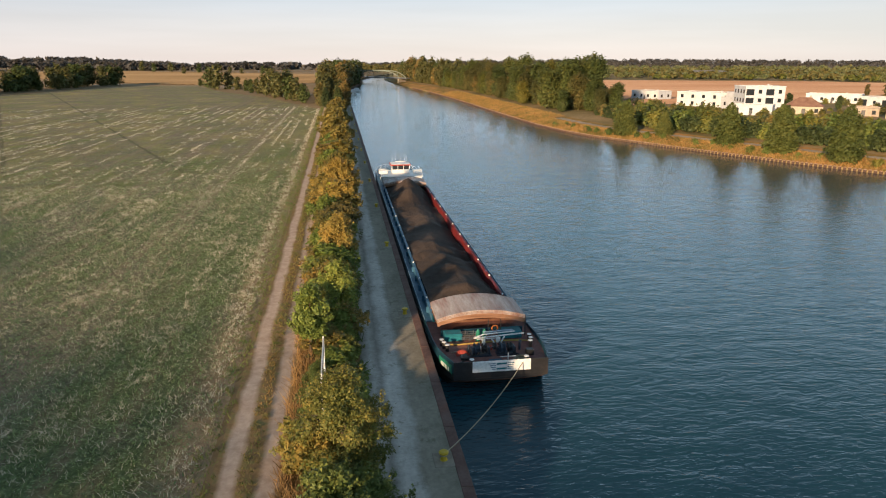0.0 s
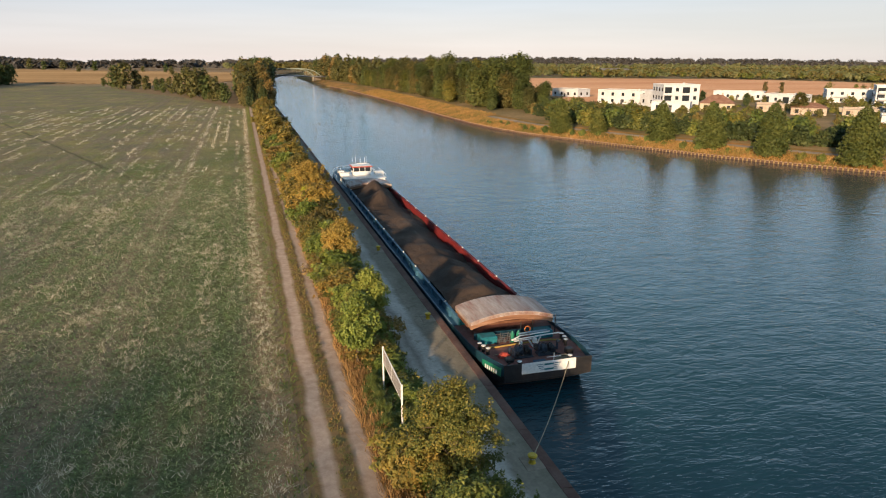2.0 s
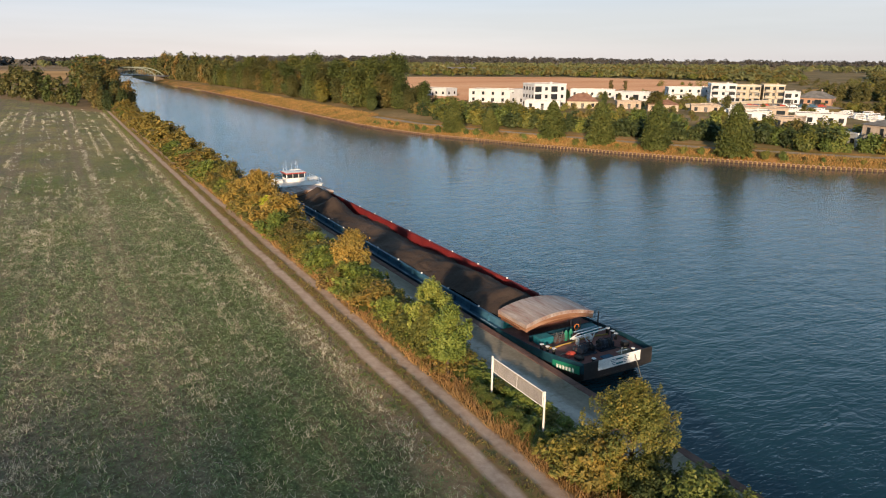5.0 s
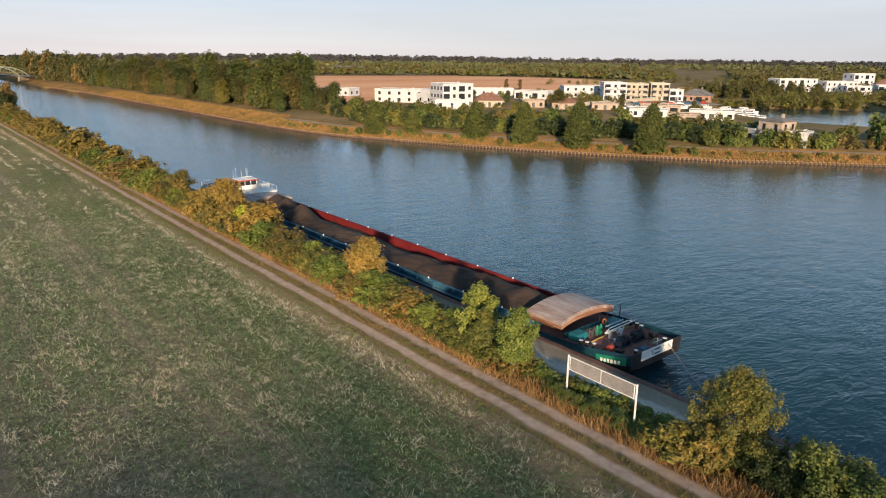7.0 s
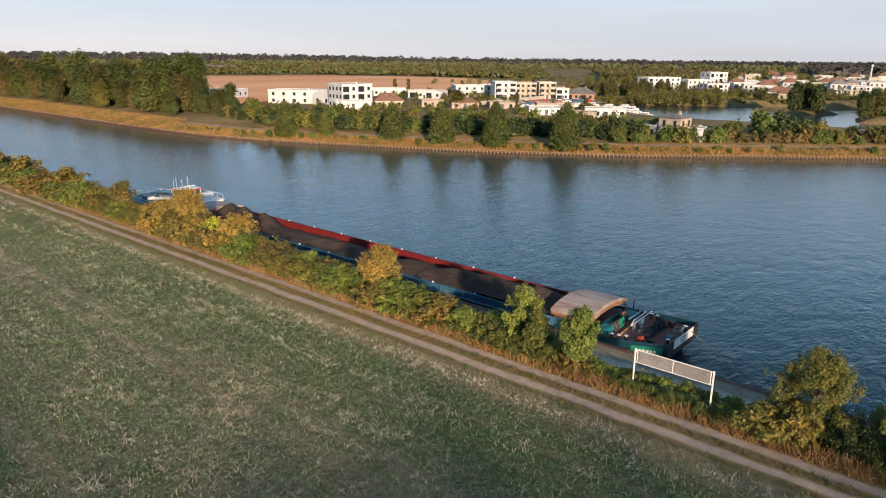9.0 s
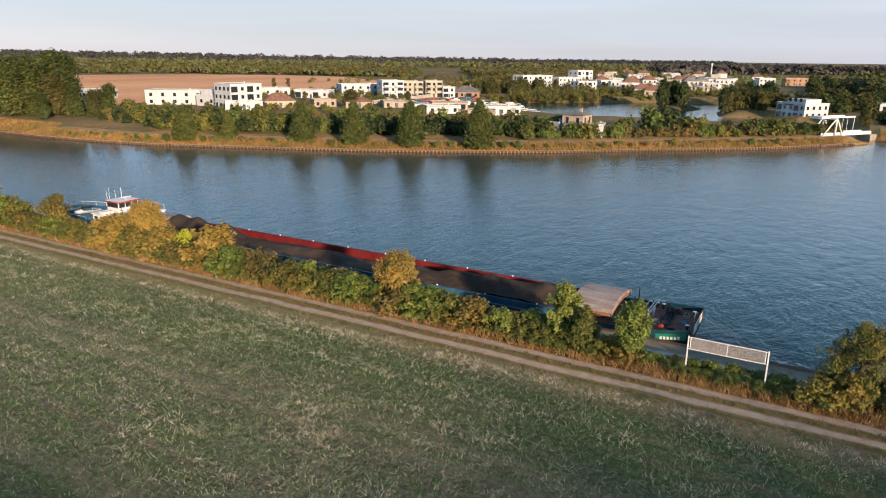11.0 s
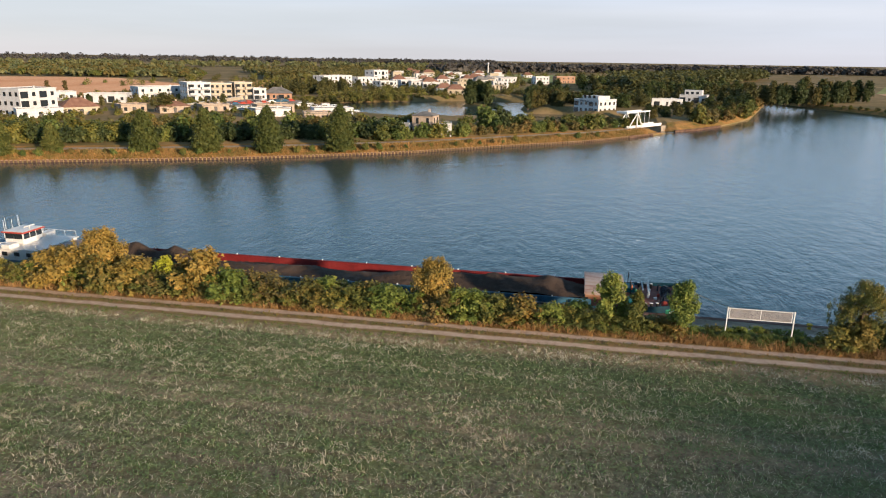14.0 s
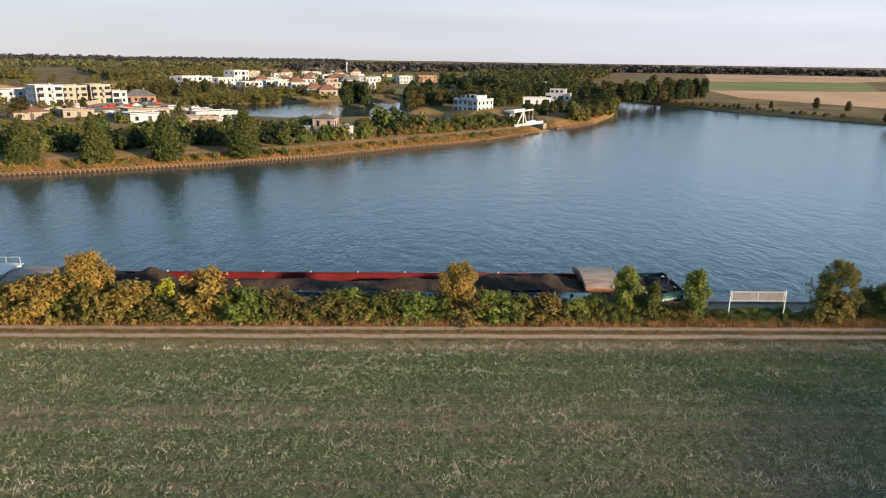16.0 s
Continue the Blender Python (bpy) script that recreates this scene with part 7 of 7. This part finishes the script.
for x, y in ((-1.5, -2.0), (L + 0.4, -2.0)):
    part("abutment", boxes((x - 1.6, x + 1.6, -2.6, 2.6, -1.5, 2.0), bevel=0.05), M_PATH, db)

# steel truss bridge far up the canal
tb = thing("truss_bridge", (20, 808, 0), "green-grey arched steel truss road bridge", "bridge", turn=math.degrees(math.atan2(-86, 46)))
LB = 97.0
part("deck", boxes((-12, LB + 12, -4, 4, 5.2, 6.2), bevel=0.05), P_STEEL, tb)
M_BRIDGE = plain("bridge_green", (0.26, 0.30, 0.24), 0.6)
for y in (-4, 4):
    arch = [(LB * k / 12, 6.0 + 7.0 * (1 - (2 * k / 12 - 1) ** 4)) for k in range(13)]
    for (xa, za), (xb, zb) in zip(arch, arch[1:]):
        part("arch_segment", tubes(((xa, y, za), (xb, y, zb), 0.4), sides=6), M_BRIDGE, tb)
    for k in range(1, 12):
        part("hanger", tubes(((arch[k][0], y, 6.1), (arch[k][0], y, arch[k][1]), 0.22), sides=5), M_BRIDGE, tb)
    for k in range(1, 11):
        part("diagonal", tubes(((arch[k][0], y, 6.1), (arch[k + 1][0], y, arch[k + 1][1]), 0.16), sides=5), M_BRIDGE, tb)
for x in (2, LB - 2):
    part("pier", boxes((x - 1.2, x + 1.2, -4.5, 4.5, -2, 5.2), bevel=0.1), M_PATH, tb)

wt = thing("white_tower", (830, 168, 3), "slender white tower standing in the distance", "tower")
part("shaft", lathe([(0.9, -0.5), (0.7, 15.0)], 12), M_WHITE, wt)
part("head", lathe([(0.8, 15.0), (1.4, 15.6), (1.3, 17.0), (0.3, 17.6)], 12), M_WHITE, wt)


def moored_boat(x, y, s, label):
    b = thing("moored_boat", (x, y, 0), label, "boat", "moored boats")
    bm = bmesh.new()
    rows = []
    for v, wd in ((-6, 1.5), (-4, 1.9), (0, 2.0), (3.5, 1.6), (5.5, 0.7), (6.4, 0.1)):
        rows.append([bm.verts.new((wd * k * s, v * s, z * s)) for k, z in ((-1, 1.0), (-0.85, -0.3), (0.85, -0.3), (1, 1.0))])
    for p, q in zip(rows, rows[1:]):
        for k in range(3):
            bm.faces.new((p[k], p[k + 1], q[k + 1], q[k]))
        bm.faces.new((p[3], p[0], q[0], q[3]))
    bm.faces.new(rows[0])
    part("boat_hull", bm, P_WHITE, b)
    cab = part("cabin", boxes((-1.3 * s, 1.3 * s, -3.5 * s, 1.5 * s, 1.0 * s, 2.2 * s), bevel=0.1), P_WHITE, b)
    part("window_band", boxes((-1.33 * s, 1.33 * s, -3.2 * s, 1.2 * s, 1.5 * s, 1.95 * s)), M_GLASS, cab)
    return b


moored_boat(9.0, 492, 1.6, "grey-white motor barge moored far up the canal")
moored_boat(13.5, 535, 1.4, "dark motor barge moored far up the canal")
for k, (x, y) in enumerate([(262, 182), (270, 184), (276, 190), (284, 194), (268, 178), (279, 184), (290, 196), (258, 172), (254, 164), (264, 170), (274, 176), (283, 180), (292, 188), (250, 158)]):
    ob = moored_boat(x, y, 0.8, "small white motor boat in the harbour")
    ob.matrix_world = pose(x, y, 0.0, 0, 0, 40 + 12 * (k % 3))


def parked_car(x, y, z, yaw, mat, label):
    c = thing("parked_car", (x, y, z), label, "car", "parked cars", turn=yaw)
    part("body", boxes((-0.9, 0.9, -2.2, 2.2, 0.3, 0.85), bevel=0.15), mat, c)
    cab = part("cabin", boxes((-0.78, 0.78, -1.3, 1.1, 0.85, 1.42), bevel=0.2), mat, c)
    part("windscreen", boxes((-0.7, 0.7, -1.33, 1.13, 0.95, 1.3)), M_GLASS, cab)
    for sx in (-0.82, 0.82):
        for sy in (-1.35, 1.35):
            part("wheel", tubes(((sx - 0.1, sy, 0.32), (sx + 0.1, sy, 0.32), 0.32), sides=10), P_BLACK, c)


for k in range(22):
    m, cname = vg.choice([(P_WHITE, "white"), (P_STEEL, "grey"), (P_BLACK, "black"), (P_BLUE, "blue"), (P_CLOTH_RED, "red")])
    u = k / 21
    parked_car(236 + 44 * u + vg.uniform(-1, 1), 218 - 18 * u + 6 * (k % 2), 2.98, 40 + vg.uniform(-6, 6), m, f"{cname} car parked at the harbour")
sheet("harbour_yard", [(222, 232), (262, 250), (300, 215), (282, 192), (240, 205)], 3.05, M_PAVED, "paved car park beside the harbour", "pavement")
sheet("access_road", [(205, 215), (262, 246), (264, 243), (207, 211)], 3.09, M_PAVED, "pale access road between the houses", "road")

gw = thing("garden_wall", (219, 225, 2.9), "long pale retaining wall below the apartment houses", "wall", turn=math.degrees(math.atan2(8.0, 84.0)))
part("masonry", boxes((0, 84, 0, 0.5, -0.3, 1.7), bevel=0.04), M_BEIGE, gw)
part("coping", boxes((-0.1, 84.1, -0.08, 0.58, 1.705, 1.85), bevel=0.03), M_WHITE, gw)

for k, (x, y, n, yaw) in enumerate([(250, 166, 22, 30), (262, 176, 26, 30), (276, 186, 20, 30)]):
    jt = thing("jetty", (x, y, 0), "narrow wooden harbour jetty on posts", "jetty", "harbour jetties", turn=yaw)
    part("planking", boxes((0, n, -0.8, 0.8, 0.55, 0.7), bevel=0.02), M_PILECAP, jt)
    for j in range(5):
        for sy in (-0.75, 0.75):
            part("jetty_post", tubes(((j * n / 4, sy, -1.5), (j * n / 4, sy, 1.3), 0.12), sides=6), M_PILE, jt)

# boats laid up ashore on the harbour yard
for k in range(11):
    u = k / 10
    ob = moored_boat(0, 0, 0.62, "white motor boat laid up on the harbour yard")
    ob.matrix_world = pose(219 + 34 * u + vg.uniform(-1, 1), 199 - 14 * u + vg.uniform(-2, 2), 3.25, 0, 0, 30 + vg.uniform(-15, 15))

# ---- straw and crop tufts on the field, dry grass along the track ----
def blades(points, height, width, rng, lean=0.5):
    n = len(points)
    a = rng.uniform(0, 2 * math.pi, n)
    side = np.c_[np.cos(a), np.sin(a), np.zeros(n)] * (width * rng.uniform(0.6, 1.4, n))[:, None]
    h = height * rng.uniform(0.5, 1.3, n)
    tip = points + np.c_[rng.normal(0, lean, n) * h, rng.normal(0, lean, n) * h, h]
    return np.stack([points - side, points + side, tip + side * 0.25, tip - side * 0.25], 1)


def scatter(n, x0, x1, y0, y1, z, rng, per=5, spread=0.12, rows=0.0):
    cx, cy = rng.uniform(x0, x1, n), rng.uniform(y0, y1, n)
    if rows:
        cx = np.round(cx / rows) * rows + rng.normal(0, 0.1, n)
    cx, cy = np.repeat(cx, per), np.repeat(cy, per)
    return np.c_[cx + rng.normal(0, spread, n * per), cy + rng.normal(0, spread, n * per), np.full(n * per, z)]


rng = np.random.default_rng(77)
# crop seedlings, dense near the track and thinner towards the field's middle
p = scatter(92000, -66, -7.6, -8, 160, 2.5, rng, 3, 0.1)
p = np.concatenate([p[p[:, 1] < 88 + rng.uniform(0, 72, len(p))], scatter(16000, -200, -7.6, 60, 300, 2.5, rng, 3, 0.3)])
tagged(new("crop_tufts", quads_mesh("crop_tufts", blades(p, 0.10, 0.034, rng, 1.1), L_CROP)), "low green crop seedlings", "crop", kind="stuff")


def clumped(n, x0, x1, y0, y1, per, high):
    cx, cy = rng.uniform(x0, x1, n), rng.uniform(y0, y1, n)
    k = np.array([noise.noise((x * 0.16, y * 0.10, 3.0)) + 0.5 * noise.noise((x * 0.5, y * 0.4, 5.0)) + 0.75 * noise.noise((x * 0.55, y * 0.045, 8.0)) for x, y in zip(cx, cy)])
    keep = (k > rng.uniform(0.0, 0.75, n)) & (cy < 80 + rng.uniform(0, 70, n))
    cx, cy = np.repeat(cx[keep], per), np.repeat(cy[keep], per)
    p = np.c_[cx + rng.normal(0, 0.12, len(cx)), cy + rng.normal(0, 0.18, len(cx)), np.full(len(cx), 2.5)]
    return blades(p, high, 0.015, rng, 1.0)


# a ragged line of straw left along the edge of the field, and thin ones along the wheel marks of the drill
def straw_line(x0, wide, n, y0, y1, bare, high):
    ex = x0 + rng.normal(0, wide, n)
    ey = rng.uniform(y0, y1, n)
    keep = np.array([noise.noise((y * 0.3, x0, 0.0)) for y in ey]) > bare
    ex, ey = np.repeat(ex[keep], 6), np.repeat(ey[keep], 6)
    return blades(np.c_[ex + rng.normal(0, 0.1, len(ex)), ey + rng.normal(0, 0.15, len(ex)), np.full(len(ex), 2.5)], high, 0.013, rng, 0.7)


line_q = np.concatenate([straw_line(-8.9, 0.4, 1900, -8, 310, -0.2, 0.22)] + [straw_line(-20.1, 0.35, 1000, -8, 330, -0.15, 0.17), straw_line(-18.5, 0.3, 500, -8, 330, -0.05, 0.17)] + [straw_line(x, 0.28, 420, -8, 330, 0.0, 0.2) for x in (-24.4, -28.6, -38.5, -49)]
                        + [straw_line(x, 0.4, 760, 88, 335, 0.08, 0.26) for x in (-15.0, -27.0, -33.0, -39.5, -56.3, -64.3, -73.2, -94)])


def straw_rows(n, y0, y1, per, high):
    """Broken dashes of straw along the old drill rows, thinning out towards the near end."""
    i = rng.integers(0, 62, n)
    cx, cy = -11.0 - 2.9 * i + rng.normal(0, 0.24, n), rng.uniform(y0, y1, n)
    k = np.array([noise.noise((r * 3.7, y * 0.075, 1.0)) + 0.6 * noise.noise((r * 0.31, y * 0.02, 4.0)) for r, y in zip(i, cy)])
    keep = (k > 0.08) & (rng.uniform(0, 1, n) < (cy - y0) / 60)
    cx, cy = np.repeat(cx[keep], per), np.repeat(cy[keep], per)
    return blades(np.c_[cx + rng.normal(0, 0.12, len(cx)), cy + rng.normal(0, 0.3, len(cx)), np.full(len(cx), 2.5)], high, 0.02, rng, 0.7)


q = np.concatenate([line_q, clumped(46000, -66, -7.8, -8, 150, 6, 0.21), straw_rows(30000, 70, 320, 6, 0.24),
                    blades(scatter(30000, -66, -8.5, -4, 118, 2.5, rng, 2, 0.3), 0.2, 0.013, rng, 1.0)])
tagged(new("straw_stubble", quads_mesh("straw_stubble", q, L_STRAW)), "pale straw stubble standing in clumps", "stubble", kind="stuff")
p = scatter(13000, -3.7, -1.95, 20, 330, 2.3, rng, 4, 0.12)
tagged(new("dry_grass", quads_mesh("dry_grass", blades(p, 0.62, 0.026, rng, 0.45), L_DRYGRASS)), "tall orange-brown dry grass between track and hedge", "grass", kind="stuff")
p = scatter(3600, -8.2, -6.9, -5, 320, 2.5, rng, 4, 0.15)
tagged(new("verge_grass", quads_mesh("verge_grass", blades(p, 0.15, 0.03, rng, 0.7), L_GREEN)), "short green grass edging the track", "grass", kind="stuff")
p = scatter(3600, -5.6, -4.8, -5, 320, 2.48, rng, 4, 0.12)
tagged(new("track_grass", quads_mesh("track_grass", blades(p, 0.13, 0.03, rng, 0.5), L_BANK)), "worn grass strip between the wheel ruts", "grass", kind="stuff")
p = scatter(5200, -1.9, 0.9, 28, 330, 1.75, rng, 4, 0.12)
tagged(new("hedge_undergrowth", quads_mesh("hedge_undergrowth", blades(p, 0.5, 0.06, rng, 0.5), L_GREEN)), "green undergrowth beneath the hedge", "undergrowth", kind="stuff")
yy = rng.uniform(30, 480, 14000)
off = rng.uniform(0.6, 8.0, 14000) * np.where(yy > 255, 1.75, 1.0)
bx = np.interp(yy, [r[0] for r in FAR_BANK], [r[1] for r in FAR_BANK]) + off
bz = np.interp(off, [0, 1.2, 4, 7, 8.4, 11.4, 14], [0.5, 0.65, 1.25, 1.75, 2.1, 2.25, 2.45])
p = np.c_[np.repeat(bx, 3) + rng.normal(0, 0.3, 42000), np.repeat(yy, 3) + rng.normal(0, 0.3, 42000), np.repeat(bz, 3)]
tagged(new("bank_grass", quads_mesh("bank_grass", blades(p, 0.5, 0.1, rng, 0.6), L_BANK)), "rough orange and green grass on the far bank", "grass", kind="stuff")
